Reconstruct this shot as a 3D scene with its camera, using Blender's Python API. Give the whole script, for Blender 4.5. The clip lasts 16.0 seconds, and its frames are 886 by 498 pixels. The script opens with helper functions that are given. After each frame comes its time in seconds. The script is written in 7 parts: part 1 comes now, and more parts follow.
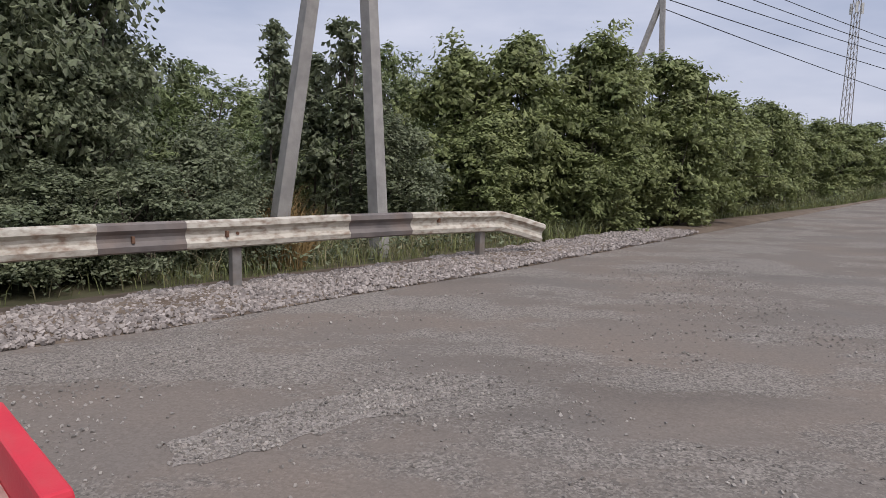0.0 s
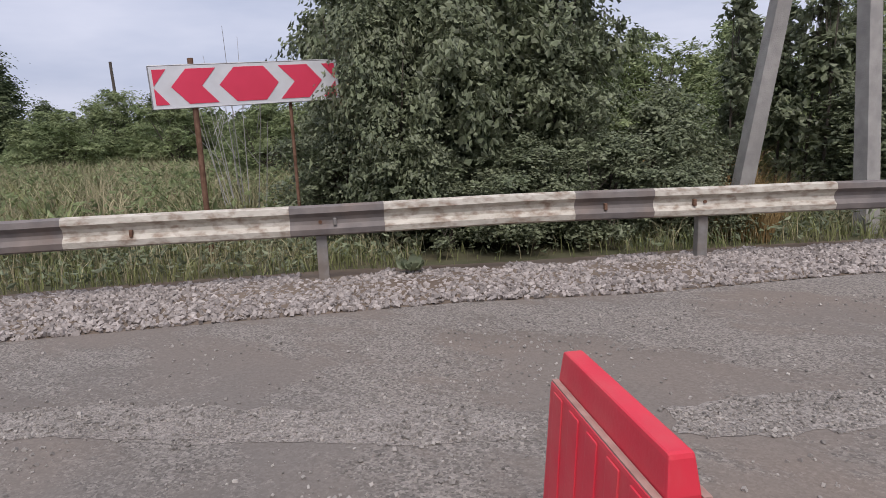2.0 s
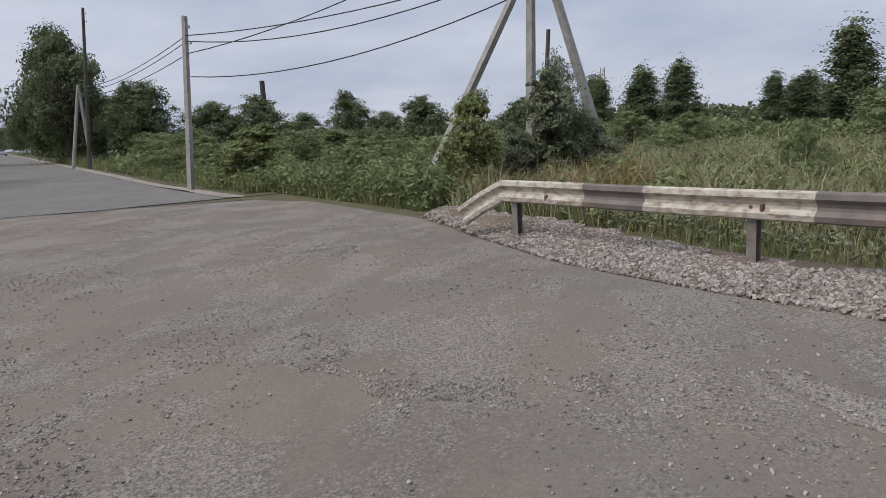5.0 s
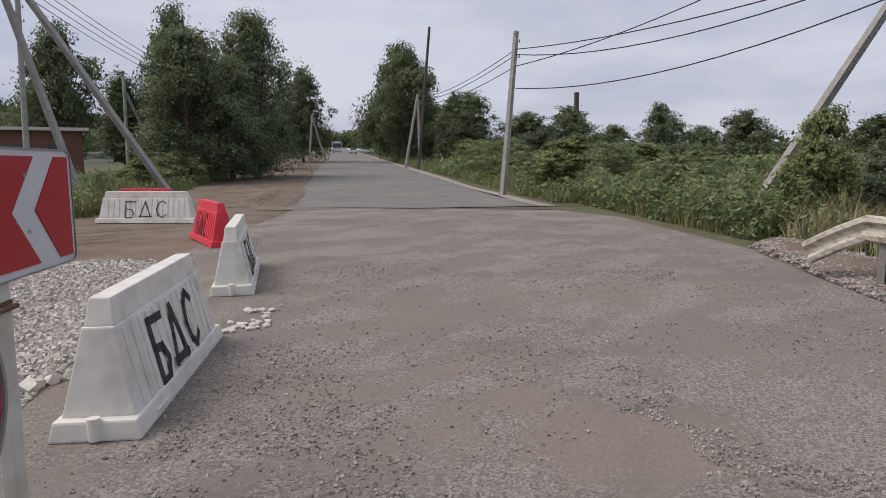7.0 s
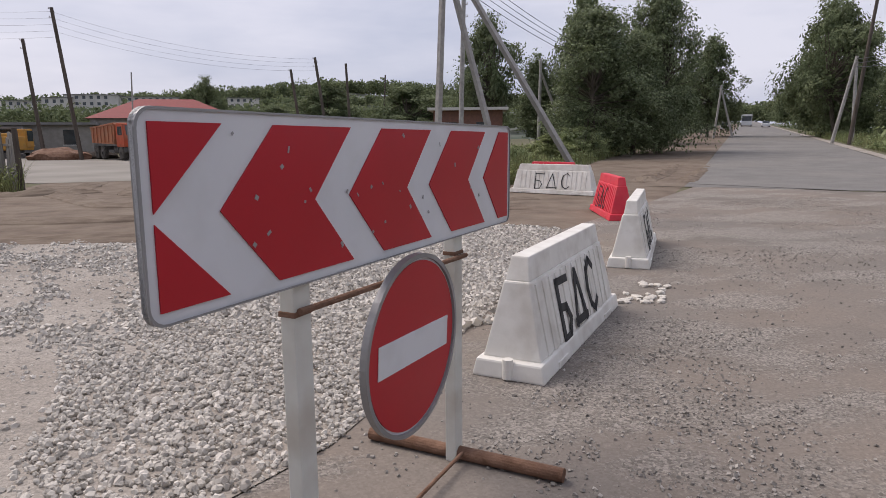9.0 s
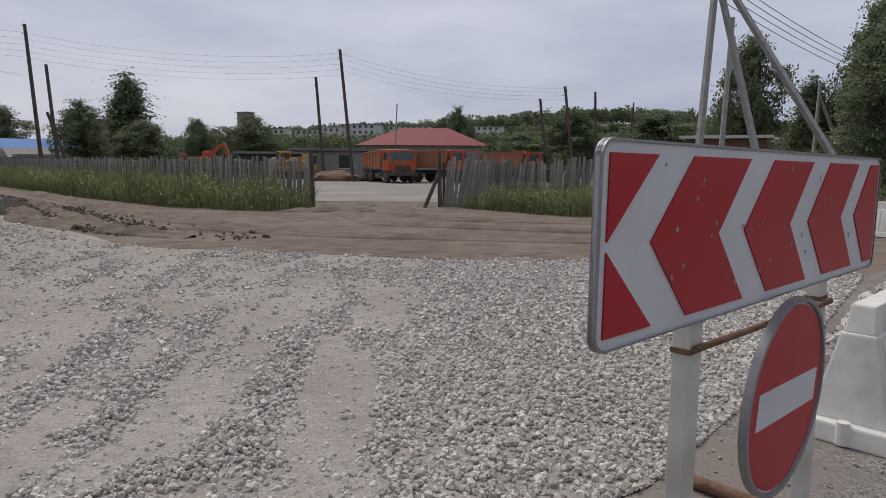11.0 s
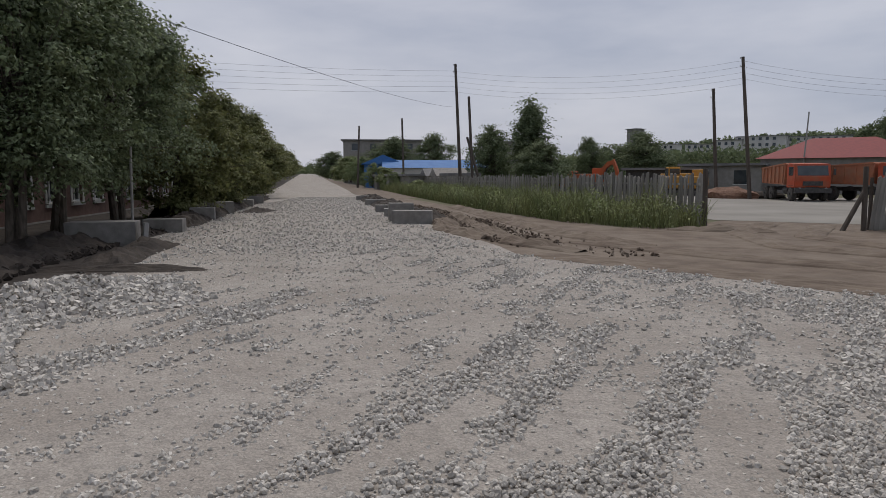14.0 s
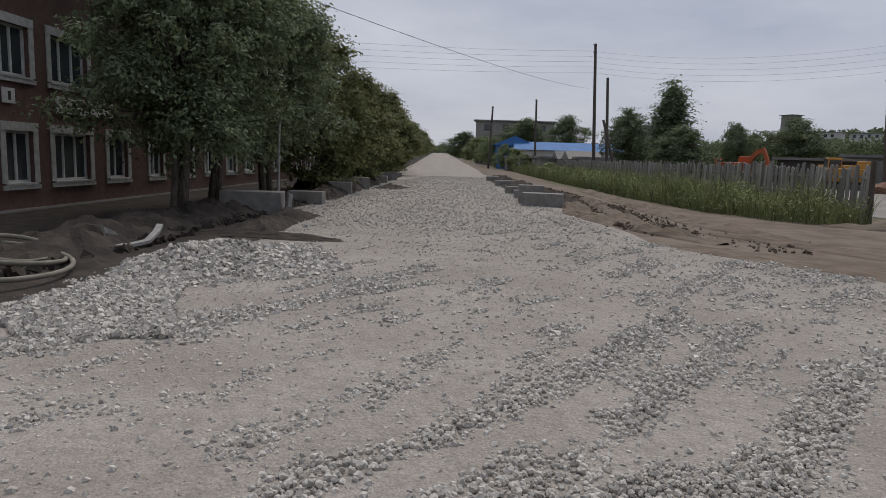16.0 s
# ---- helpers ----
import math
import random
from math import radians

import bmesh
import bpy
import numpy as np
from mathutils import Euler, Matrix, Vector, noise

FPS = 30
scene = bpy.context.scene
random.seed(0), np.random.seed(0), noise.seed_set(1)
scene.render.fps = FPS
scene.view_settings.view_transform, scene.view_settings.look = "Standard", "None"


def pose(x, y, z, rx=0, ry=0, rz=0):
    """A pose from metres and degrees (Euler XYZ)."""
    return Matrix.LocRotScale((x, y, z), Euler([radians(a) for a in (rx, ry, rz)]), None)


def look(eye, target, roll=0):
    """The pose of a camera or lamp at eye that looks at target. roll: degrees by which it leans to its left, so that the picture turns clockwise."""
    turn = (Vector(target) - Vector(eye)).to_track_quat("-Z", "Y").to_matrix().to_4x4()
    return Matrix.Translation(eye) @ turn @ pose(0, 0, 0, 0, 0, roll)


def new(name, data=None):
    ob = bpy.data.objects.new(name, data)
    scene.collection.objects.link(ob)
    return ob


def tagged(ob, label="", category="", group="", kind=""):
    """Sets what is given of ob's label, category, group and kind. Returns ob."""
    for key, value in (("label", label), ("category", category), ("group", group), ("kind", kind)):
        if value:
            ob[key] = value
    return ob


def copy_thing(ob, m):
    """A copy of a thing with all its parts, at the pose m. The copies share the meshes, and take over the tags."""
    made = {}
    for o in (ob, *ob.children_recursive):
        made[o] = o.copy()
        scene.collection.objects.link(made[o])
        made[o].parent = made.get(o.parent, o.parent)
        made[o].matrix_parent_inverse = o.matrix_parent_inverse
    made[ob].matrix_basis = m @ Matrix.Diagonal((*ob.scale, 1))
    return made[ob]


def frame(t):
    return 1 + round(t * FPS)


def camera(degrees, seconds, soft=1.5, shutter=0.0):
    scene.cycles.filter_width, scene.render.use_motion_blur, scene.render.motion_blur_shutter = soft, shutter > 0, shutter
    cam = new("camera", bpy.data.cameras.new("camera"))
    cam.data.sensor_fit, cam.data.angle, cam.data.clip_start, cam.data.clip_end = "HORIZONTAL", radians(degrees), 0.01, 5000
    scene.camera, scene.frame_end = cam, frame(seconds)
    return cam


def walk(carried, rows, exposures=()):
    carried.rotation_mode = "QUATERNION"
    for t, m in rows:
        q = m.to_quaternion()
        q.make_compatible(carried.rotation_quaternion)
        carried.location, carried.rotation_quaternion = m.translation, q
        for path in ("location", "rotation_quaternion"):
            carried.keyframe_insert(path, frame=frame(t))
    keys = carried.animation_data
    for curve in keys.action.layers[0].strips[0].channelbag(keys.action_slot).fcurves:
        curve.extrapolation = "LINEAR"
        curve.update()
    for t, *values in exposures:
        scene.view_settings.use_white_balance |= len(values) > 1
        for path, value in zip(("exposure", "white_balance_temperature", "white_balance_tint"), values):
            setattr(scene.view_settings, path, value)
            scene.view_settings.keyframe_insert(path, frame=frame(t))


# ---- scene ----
cam = camera(68.3, 16.0, soft=0.5)
PATH = [
    (0, (0.11, 0.641, 1.493), (0.005, 2.62, 1.217), 1.0),
    (0.5, (0.005, 0.656, 1.479), (-0.496, 2.576, 1.228), 0.4),
    (1, (-0.115, 0.622, 1.517), (-0.798, 2.483, 1.253), 0.3),
    (1.5, (-0.234, 0.62, 1.489), (-1.271, 2.288, 1.112), -1.0),
    (2, (-0.308, 0.571, 1.478), (-1.56, 2.09, 1.123), -2.3),
    (2.5, (-0.373, 0.533, 1.469), (-1.835, 1.854, 1.126), -2.5),
    (3, (-0.414, 0.525, 1.467), (-1.99, 1.707, 1.124), -1.9),
    (3.5, (-0.462, 0.525, 1.469), (-2.266, 1.316, 1.121), -3.2),
    (4, (-0.514, 0.535, 1.486), (-2.46, 0.877, 1.173), -2.9),
    (4.5, (-0.535, 0.502, 1.483), (-2.5, 0.345, 1.144), -2.5),
    (5, (-0.62, 0.408, 1.5), (-2.53, -0.085, 1.167), -3.1),
    (5.2, (-0.66, 0.352, 1.505), (-2.523, -0.302, 1.192), -3.3),
    (7.3, (-0.817, 0.005, 1.552), (-2.297, -1.305, 1.248), -0.9),
    (7.5, (-0.835, -0.002, 1.55), (-2.299, -1.32, 1.204), -1.9),
    (8, (-0.842, -0.01, 1.536), (-2.175, -1.46, 1.191), -0.9),
    (8.5, (-0.782, 0.021, 1.547), (-1.708, -1.71, 1.165), 0.1),
    (9, (-0.675, 0.044, 1.547), (-1.229, -1.847, 1.206), -0.5),
    (9.5, (-0.499, 0.037, 1.543), (-0.914, -1.887, 1.185), -0.1),
    (10, (-0.319, 0.042, 1.527), (-0.579, -1.913, 1.197), -1.5),
    (10.2, (-0.271, 0.005, 1.533), (-0.433, -1.964, 1.222), -1.0),
    (12.3, (-0.157, -0.032, 1.564), (0.228, -1.981, 1.338), -0.0),
    (12.5, (-0.143, -0.03, 1.563), (0.285, -1.97, 1.332), -0.0),
    (13, (-0.103, -0.063, 1.567), (0.625, -1.912, 1.335), 0.3),
    (13.5, (-0.077, -0.051, 1.569), (0.921, -1.769, 1.341), 0.0),
    (14, (-0.051, -0.033, 1.58), (1.141, -1.625, 1.366), -0.0),
    (14.5, (-0.052, -0.002, 1.58), (1.284, -1.469, 1.327), 0.0),
    (15, (-0.017, -0.016, 1.581), (1.414, -1.385, 1.307), 1.5),
    (15.5, (-0.01, -0.015, 1.577), (1.44, -1.365, 1.303), 1.5),
    (16, (-0.003, -0.019, 1.569), (1.466, -1.347, 1.293), 1.9),
]
walk(cam, [(t, look(eye, target, roll)) for t, eye, target, roll in PATH],
     exposures=[(0.0, 0.42, 6420, 15), (1.0, 0.48, 6420, 15), (3.0, 0.5, 6380, 18), (4.5, 0.34, 6450, 13), (5.0, 0.32, 6450, 11), (7.5, 0.42, 6750, 15), (8.0, 0.44, 6780, 16),
                (9.0, 0.58, 6760, 17), (9.5, 0.52, 6680, 16), (10.0, 0.42, 6550, 14), (12.5, 0.05, 6560, 12), (16.0, 0.04, 6520, 11)])

# ---------------------------------------------------------------- light
world = bpy.data.worlds.new("overcast")
scene.world = world
world.use_nodes = True
wn, wl = world.node_tree.nodes, world.node_tree.links
wn.clear()
wout, wbg = wn.new("ShaderNodeOutputWorld"), wn.new("ShaderNodeBackground")
sky = wn.new("ShaderNodeTexSky")
sky.sky_type, sky.sun_disc = "NISHITA", False
sky.sun_elevation, sky.sun_rotation, sky.dust_density = radians(42), radians(139), 3.0
scl = wn.new("ShaderNodeVectorMath")
scl.operation, scl.inputs[3].default_value = "SCALE", 0.07
tco, wmap, cn = wn.new("ShaderNodeTexCoord"), wn.new("ShaderNodeMapping"), wn.new("ShaderNodeTexNoise")
wmap.inputs["Scale"].default_value = (1.6, 1.6, 6.0)
cn.inputs["Scale"].default_value, cn.inputs["Detail"].default_value, cn.inputs["Roughness"].default_value = 1.3, 5, 0.55
ramp = wn.new("ShaderNodeValToRGB")
ramp.color_ramp.elements[0].position, ramp.color_ramp.elements[0].color = 0.36, (0.44, 0.50, 0.635, 1)
ramp.color_ramp.elements[1].position, ramp.color_ramp.elements[1].color = 0.66, (0.655, 0.695, 0.80, 1)
wmix = wn.new("ShaderNodeMix")
wmix.data_type = "RGBA"
wmix.inputs[0].default_value = 0.86
wl.new(tco.outputs["Generated"], wmap.inputs["Vector"])
wl.new(wmap.outputs[0], cn.inputs["Vector"])
wl.new(cn.outputs["Fac"], ramp.inputs["Fac"])
wl.new(sky.outputs[0], scl.inputs[0])
wl.new(scl.outputs[0], wmix.inputs[6])
wl.new(ramp.outputs[0], wmix.inputs[7])
wl.new(wmix.outputs[2], wbg.inputs["Color"])
wbg.inputs["Strength"].default_value = 0.80
wl.new(wbg.outputs[0], wout.inputs["Surface"])

sun = new("sun", bpy.data.lights.new("sun", "SUN"))
sun.data.energy, sun.data.angle, sun.data.color = 1.9, radians(35), (1.0, 0.95, 0.88)
sun.matrix_world = look((0, 0, 30), (0 - 13, 15, 0))


# ---------------------------------------------------------------- materials
def mat(name, c1, c2=None, scale=8.0, rough=0.85, metal=0.0, bump=0.0, bscale=60.0, c3=None, scale3=1.2, amt3=0.45, island=0.0, objrand=0.0, detail=6.0, stretch=None, spec=0.3, trans=0.0, grit=0.0, thin=0.0):
    """Two-scale noise colour, optional blotches, optional per-island or per-object variation, bump."""
    m = bpy.data.materials.new(name)
    m.use_nodes = True
    n, l = m.node_tree.nodes, m.node_tree.links
    b = n["Principled BSDF"]
    b.inputs["Roughness"].default_value, b.inputs["Metallic"].default_value = rough, metal
    b.inputs["Specular IOR Level"].default_value = spec
    tc = n.new("ShaderNodeTexCoord")
    src = tc.outputs["Object"]
    if stretch:
        mp = n.new("ShaderNodeMapping")
        mp.inputs["Scale"].default_value = stretch
        l.new(src, mp.inputs["Vector"])
        src = mp.outputs[0]

    def mix(fac, a, c):
        x = n.new("ShaderNodeMix")
        x.data_type = "RGBA"
        l.new(fac, x.inputs[0])
        for s, v in ((6, a), (7, c)):
            if isinstance(v, tuple):
                x.inputs[s].default_value = (*v, 1)
            else:
                l.new(v, x.inputs[s])
        return x.outputs[2]

    def noise_fac(sc, lo=0.35, hi=0.65):
        t = n.new("ShaderNodeTexNoise")
        t.inputs["Scale"].default_value, t.inputs["Detail"].default_value = sc, detail
        r = n.new("ShaderNodeMapRange")
        r.inputs["From Min"].default_value, r.inputs["From Max"].default_value = lo, hi
        l.new(src, t.inputs["Vector"])
        l.new(t.outputs["Fac"], r.inputs["Value"])
        return r.outputs[0]

    col = c1
    if c2:
        col = mix(noise_fac(scale), c1, c2)
    if c3:
        f = noise_fac(scale3, 0.45, 0.7)
        k = n.new("ShaderNodeMath")
        k.operation = "MULTIPLY"
        k.inputs[1].default_value = amt3
        l.new(f, k.inputs[0])
        col = mix(k.outputs[0], col, c3)
    if grit:
        vt = n.new("ShaderNodeTexVoronoi")
        vt.inputs["Scale"].default_value = 90.0
        vr = n.new("ShaderNodeMapRange")
        vr.inputs["To Min"].default_value, vr.inputs["To Max"].default_value = 1 - grit, 1 + grit
        sp = n.new("ShaderNodeSeparateColor")
        vs_ = n.new("ShaderNodeVectorMath")
        vs_.operation = "SCALE"
        l.new(src, vt.inputs["Vector"])
        l.new(vt.outputs["Color"], sp.inputs[0])
        l.new(sp.outputs[0], vr.inputs["Value"])
        l.new(col, vs_.inputs[0])
        l.new(vr.outputs[0], vs_.inputs[3])
        col = vs_.outputs[0]
    if island or objrand:
        g = n.new("ShaderNodeNewGeometry") if island else n.new("ShaderNodeObjectInfo")
        out = g.outputs["Random Per Island"] if island else g.outputs["Random"]
        amount = island or objrand
        r = n.new("ShaderNodeMapRange")
        r.inputs["To Min"].default_value, r.inputs["To Max"].default_value = 1 - amount, 1 + amount
        l.new(out, r.inputs["Value"])
        v = n.new("ShaderNodeVectorMath")
        v.operation = "SCALE"
        if isinstance(col, tuple):
            v.inputs[0].default_value = col
        else:
            l.new(col, v.inputs[0])
        l.new(r.outputs[0], v.inputs[3])
        col = v.outputs[0]
    if isinstance(col, tuple):
        b.inputs["Base Color"].default_value = (*col, 1)
    else:
        l.new(col, b.inputs["Base Color"])
    if bump:
        t = n.new("ShaderNodeTexNoise")
        t.inputs["Scale"].default_value, t.inputs["Detail"].default_value = bscale, 4
        bp = n.new("ShaderNodeBump")
        bp.inputs["Strength"].default_value, bp.inputs["Distance"].default_value = bump, 0.02
        l.new(src, t.inputs["Vector"])
        l.new(t.outputs["Fac"], bp.inputs["Height"])
        l.new(bp.outputs[0], b.inputs["Normal"])
    if trans:
        b.inputs["Transmission Weight"].default_value = trans
    if thin:
        tl, ms = n.new("ShaderNodeBsdfTranslucent"), n.new("ShaderNodeMixShader")
        ms.inputs[0].default_value = thin
        if b.inputs["Base Color"].is_linked:
            l.new(b.inputs["Base Color"].links[0].from_socket, tl.inputs["Color"])
        else:
            tl.inputs["Color"].default_value = b.inputs["Base Color"].default_value
        l.new(b.outputs[0], ms.inputs[1])
        l.new(tl.outputs[0], ms.inputs[2])
        l.new(ms.outputs[0], n["Material Output"].inputs["Surface"])
    return m


def worn_asphalt(name):
    """Dusty asphalt: smooth wheel-polished dust, rough pale aggregate where the skin is gone, darker damp wear."""
    m = bpy.data.materials.new(name)
    m.use_nodes = True
    n, l = m.node_tree.nodes, m.node_tree.links
    b = n["Principled BSDF"]
    b.inputs["Roughness"].default_value, b.inputs["Specular IOR Level"].default_value = 0.93, 0.25
    tc, mp = n.new("ShaderNodeTexCoord"), n.new("ShaderNodeMapping")
    mp.inputs["Rotation"].default_value, mp.inputs["Scale"].default_value = (0, 0, radians(-49)), (0.55, 1.0, 1)
    l.new(tc.outputs["Object"], mp.inputs["Vector"])

    def tex(sc, vec, det=6.0, rough=0.6):
        t = n.new("ShaderNodeTexNoise")
        t.inputs["Scale"].default_value, t.inputs["Detail"].default_value, t.inputs["Roughness"].default_value = sc, det, rough
        l.new(vec, t.inputs["Vector"])
        return t.outputs["Fac"]

    def mrange(v, lo, hi, a0=0.0, a1=1.0):
        r = n.new("ShaderNodeMapRange")
        for k, x in zip(("From Min", "From Max", "To Min", "To Max"), (lo, hi, a0, a1)):
            r.inputs[k].default_value = x
        l.new(v, r.inputs["Value"])
        return r.outputs[0]

    def math_(op, a1, b1):
        k = n.new("ShaderNodeMath")
        k.operation = op
        for s, v in enumerate((a1, b1)):
            if isinstance(v, float):
                k.inputs[s].default_value = v
            else:
                l.new(v, k.inputs[s])
        return k.outputs[0]

    def mixc(f, c1, c2):
        x = n.new("ShaderNodeMix")
        x.data_type = "RGBA"
        l.new(f, x.inputs[0])
        for s, v in ((6, c1), (7, c2)):
            if isinstance(v, tuple):
                x.inputs[s].default_value = (*v, 1)
            else:
                l.new(v, x.inputs[s])
        return x.outputs[2]

    obj = tc.outputs["Object"]
    fine = tex(26.0, obj, 8.0, 0.75)
    aggr = mrange(math_("ADD", tex(1.05, mp.outputs[0], 7.0), math_("MULTIPLY", fine, 0.26)), 0.60, 0.67)
    dark = mrange(tex(0.55, mp.outputs[0], 5.0), 0.50, 0.66)
    warm = mrange(tex(0.33, obj, 4.0), 0.4, 0.65)
    col = mixc(warm, (0.202, 0.170, 0.143), (0.172, 0.156, 0.140))
    col = mixc(math_("MULTIPLY", dark, 0.7), col, (0.135, 0.119, 0.104))
    col = mixc(math_("MULTIPLY", aggr, 0.6), col, (0.275, 0.252, 0.225))
    vo = n.new("ShaderNodeTexVoronoi")
    vo.inputs["Scale"].default_value = 75.0
    l.new(obj, vo.inputs["Vector"])
    sp = n.new("ShaderNodeSeparateColor")
    l.new(vo.outputs["Color"], sp.inputs[0])
    amp = mrange(aggr, 0.0, 1.0, 0.10, 0.42)
    gr = math_("ADD", 1.0, math_("MULTIPLY", math_("SUBTRACT", sp.outputs[0], 0.5), math_("MULTIPLY", amp, 2.0)))
    gr = math_("MULTIPLY", gr, mrange(fine, 0.25, 0.75, 0.86, 1.14))
    vs = n.new("ShaderNodeVectorMath")
    vs.operation = "SCALE"
    l.new(col, vs.inputs[0])
    l.new(gr, vs.inputs[3])
    l.new(vs.outputs[0], b.inputs["Base Color"])
    bp = n.new("ShaderNodeBump")
    bp.inputs["Distance"].default_value = 0.02
    l.new(mrange(aggr, 0.0, 1.0, 0.16, 0.9), bp.inputs["Strength"])
    l.new(math_("ADD", tex(48.0, obj, 5.0), math_("MULTIPLY", aggr, 0.35)), bp.inputs["Height"])
    l.new(bp.outputs[0], b.inputs["Normal"])
    return m


ASPHALT_OLD = worn_asphalt("dusty asphalt")
ASPHALT = mat("grey asphalt", (0.15, 0.144, 0.136), (0.185, 0.178, 0.168), 0.9, 0.9, bump=0.4, bscale=70, detail=10, c3=(0.225, 0.21, 0.19), scale3=0.25, amt3=0.5, grit=0.12)
SEAM = mat("tar seam", (0.06, 0.055, 0.05), (0.12, 0.11, 0.1), 9, 0.9)
GRAVEL_BED = mat("crushed stone dust", (0.275, 0.244, 0.212), (0.35, 0.318, 0.282), 0.7, 0.95, bump=1.0, bscale=26, c3=(0.235, 0.214, 0.19), scale3=7, amt3=0.7, detail=14, grit=0.2)
STONE = mat("crushed limestone", (0.405, 0.378, 0.338), (0.53, 0.497, 0.45), 12, 0.9, bump=0.3, bscale=80, island=0.3)
PINKSTONE = mat("pinkish crushed stone", (0.26, 0.23, 0.21), (0.39, 0.35, 0.322), 12, 0.9, bump=0.3, bscale=80, island=0.32)
PEBBLE = mat("loose pebbles", (0.22, 0.203, 0.182), (0.34, 0.315, 0.285), 3, 0.9, island=0.4)
DIRT = mat("brown soil", (0.112, 0.083, 0.062), (0.175, 0.137, 0.104), 1.6, 0.95, bump=1.0, bscale=7, c3=(0.235, 0.195, 0.152), scale3=0.5, amt3=0.45, detail=10)
# Dug soil, its colour lowered further to stand in for shade under the street trees.
DARKDIRT = mat("dug soil darkened for tree shade", (0.026, 0.021, 0.018), (0.06, 0.048, 0.039), 3, 0.95, bump=1.0, bscale=14, detail=10)
SOIL = mat("grassy soil", (0.085, 0.09, 0.045), (0.13, 0.115, 0.07), 2.0, 0.95, bump=0.8, bscale=10, detail=8)
YARD = mat("dusty yard", (0.20, 0.186, 0.163), (0.27, 0.252, 0.222), 0.25, 0.95, bump=0.5, bscale=6)
CONCRETE = mat("weathered concrete", (0.40, 0.385, 0.36), (0.31, 0.30, 0.285), 6, 0.9, bump=0.35, bscale=60, c3=(0.24, 0.23, 0.215), scale3=2, amt3=0.5)
WOODPOLE = mat("old tarred wood", (0.075, 0.062, 0.05), (0.12, 0.10, 0.085), 7, 0.9, bump=0.4, stretch=(1, 1, 0.15))
BARK = mat("bark", (0.07, 0.058, 0.045), (0.13, 0.11, 0.09), 12, 0.95, bump=0.8, bscale=25, stretch=(1, 1, 0.3))
FENCEWOOD = mat("silvery weathered planks", (0.31, 0.29, 0.262), (0.20, 0.184, 0.168), 10, 0.9, bump=0.3, objrand=0.3, stretch=(1, 1, 0.1))
RAILWHITE = mat("dirty white paint on steel", (0.46, 0.43, 0.365), (0.60, 0.565, 0.49), 5, 0.6, bump=0.15, c3=(0.20, 0.125, 0.08), scale3=9.0, amt3=0.8, stretch=(1, 1, 2), detail=10)
RAILDARK = mat("faded black paint on steel", (0.145, 0.13, 0.125), (0.215, 0.19, 0.175), 5, 0.6, bump=0.1, c3=(0.22, 0.15, 0.11), scale3=3.0, amt3=0.4)
GALV = mat("grey galvanised steel", (0.30, 0.29, 0.275), (0.22, 0.205, 0.19), 9, 0.55, 0.3, bump=0.1, c3=(0.25, 0.17, 0.11), scale3=4, amt3=0.5)
RUST = mat("rusty steel", (0.15, 0.08, 0.05), (0.24, 0.14, 0.095), 14, 0.85, 0.2, bump=0.4, c3=(0.10, 0.06, 0.045), scale3=5)
REDPLASTIC = mat("red plastic", (0.72, 0.045, 0.072), (0.63, 0.038, 0.062), 3, 0.45, bump=0.06, c3=(0.55, 0.16, 0.14), scale3=5, amt3=0.3)
DUST = mat("dust on ledge", (0.42, 0.27, 0.23), (0.33, 0.20, 0.17), 20, 0.95)
WHITEPLASTIC = mat("dirty white plastic", (0.755, 0.735, 0.69), (0.68, 0.66, 0.61), 3, 0.5, bump=0.06, c3=(0.44, 0.40, 0.345), scale3=5, amt3=0.5)
SPRAY = mat("black spray paint", (0.025, 0.025, 0.028), (0.05, 0.05, 0.05), 12, 0.7)
SIGNRED = mat("red reflective film", (0.45, 0.010, 0.022), (0.40, 0.009, 0.019), 2, 0.35, spec=0.4)
SIGNREDFADED = mat("faded red reflective film", (0.70, 0.055, 0.11), (0.62, 0.045, 0.09), 2, 0.45)
SIGNWHITE = mat("white reflective film", (0.66, 0.675, 0.695), (0.61, 0.625, 0.65), 2, 0.4, c3=(0.45, 0.45, 0.44), scale3=6, amt3=0.3)
SIGNBACK = mat("sign back metal", (0.35, 0.35, 0.36), (0.28, 0.28, 0.28), 5, 0.5, 0.5)
POSTWHITE = mat("white painted post", (0.62, 0.62, 0.57), (0.54, 0.53, 0.48), 6, 0.6, c3=(0.33, 0.26, 0.19), scale3=4, amt3=0.4)
CABLE = mat("cable", (0.05, 0.05, 0.055), None, rough=0.6)
LEAF_BUSH = mat("bush leaves", (0.155, 0.185, 0.105), (0.235, 0.262, 0.16), 1.2, 0.5, island=0.45, spec=0.4, thin=0.32)
LEAF_MAPLE = mat("maple leaves", (0.19, 0.228, 0.09), (0.275, 0.305, 0.135), 1.2, 0.55, island=0.45, thin=0.32)
LEAF_WILLOW = mat("willow leaves", (0.18, 0.232, 0.105), (0.25, 0.288, 0.14), 1.0, 0.7, island=0.35, thin=0.32)
LEAF_DARK = mat("dark tree leaves", (0.13, 0.165, 0.085), (0.195, 0.232, 0.125), 1.0, 0.6, island=0.45, thin=0.32)
LEAF_OLIVE = mat("olive tree leaves", (0.135, 0.15, 0.06), (0.20, 0.205, 0.085), 0.8, 0.7, island=0.4, thin=0.32)
LEAF_FAR = mat("far tree leaves", (0.12, 0.155, 0.08), (0.18, 0.21, 0.11), 0.3, 0.8, island=0.35, thin=0.32)
GRASS = mat("green grass", (0.15, 0.18, 0.07), (0.225, 0.23, 0.10), 0.6, 0.75, island=0.4)
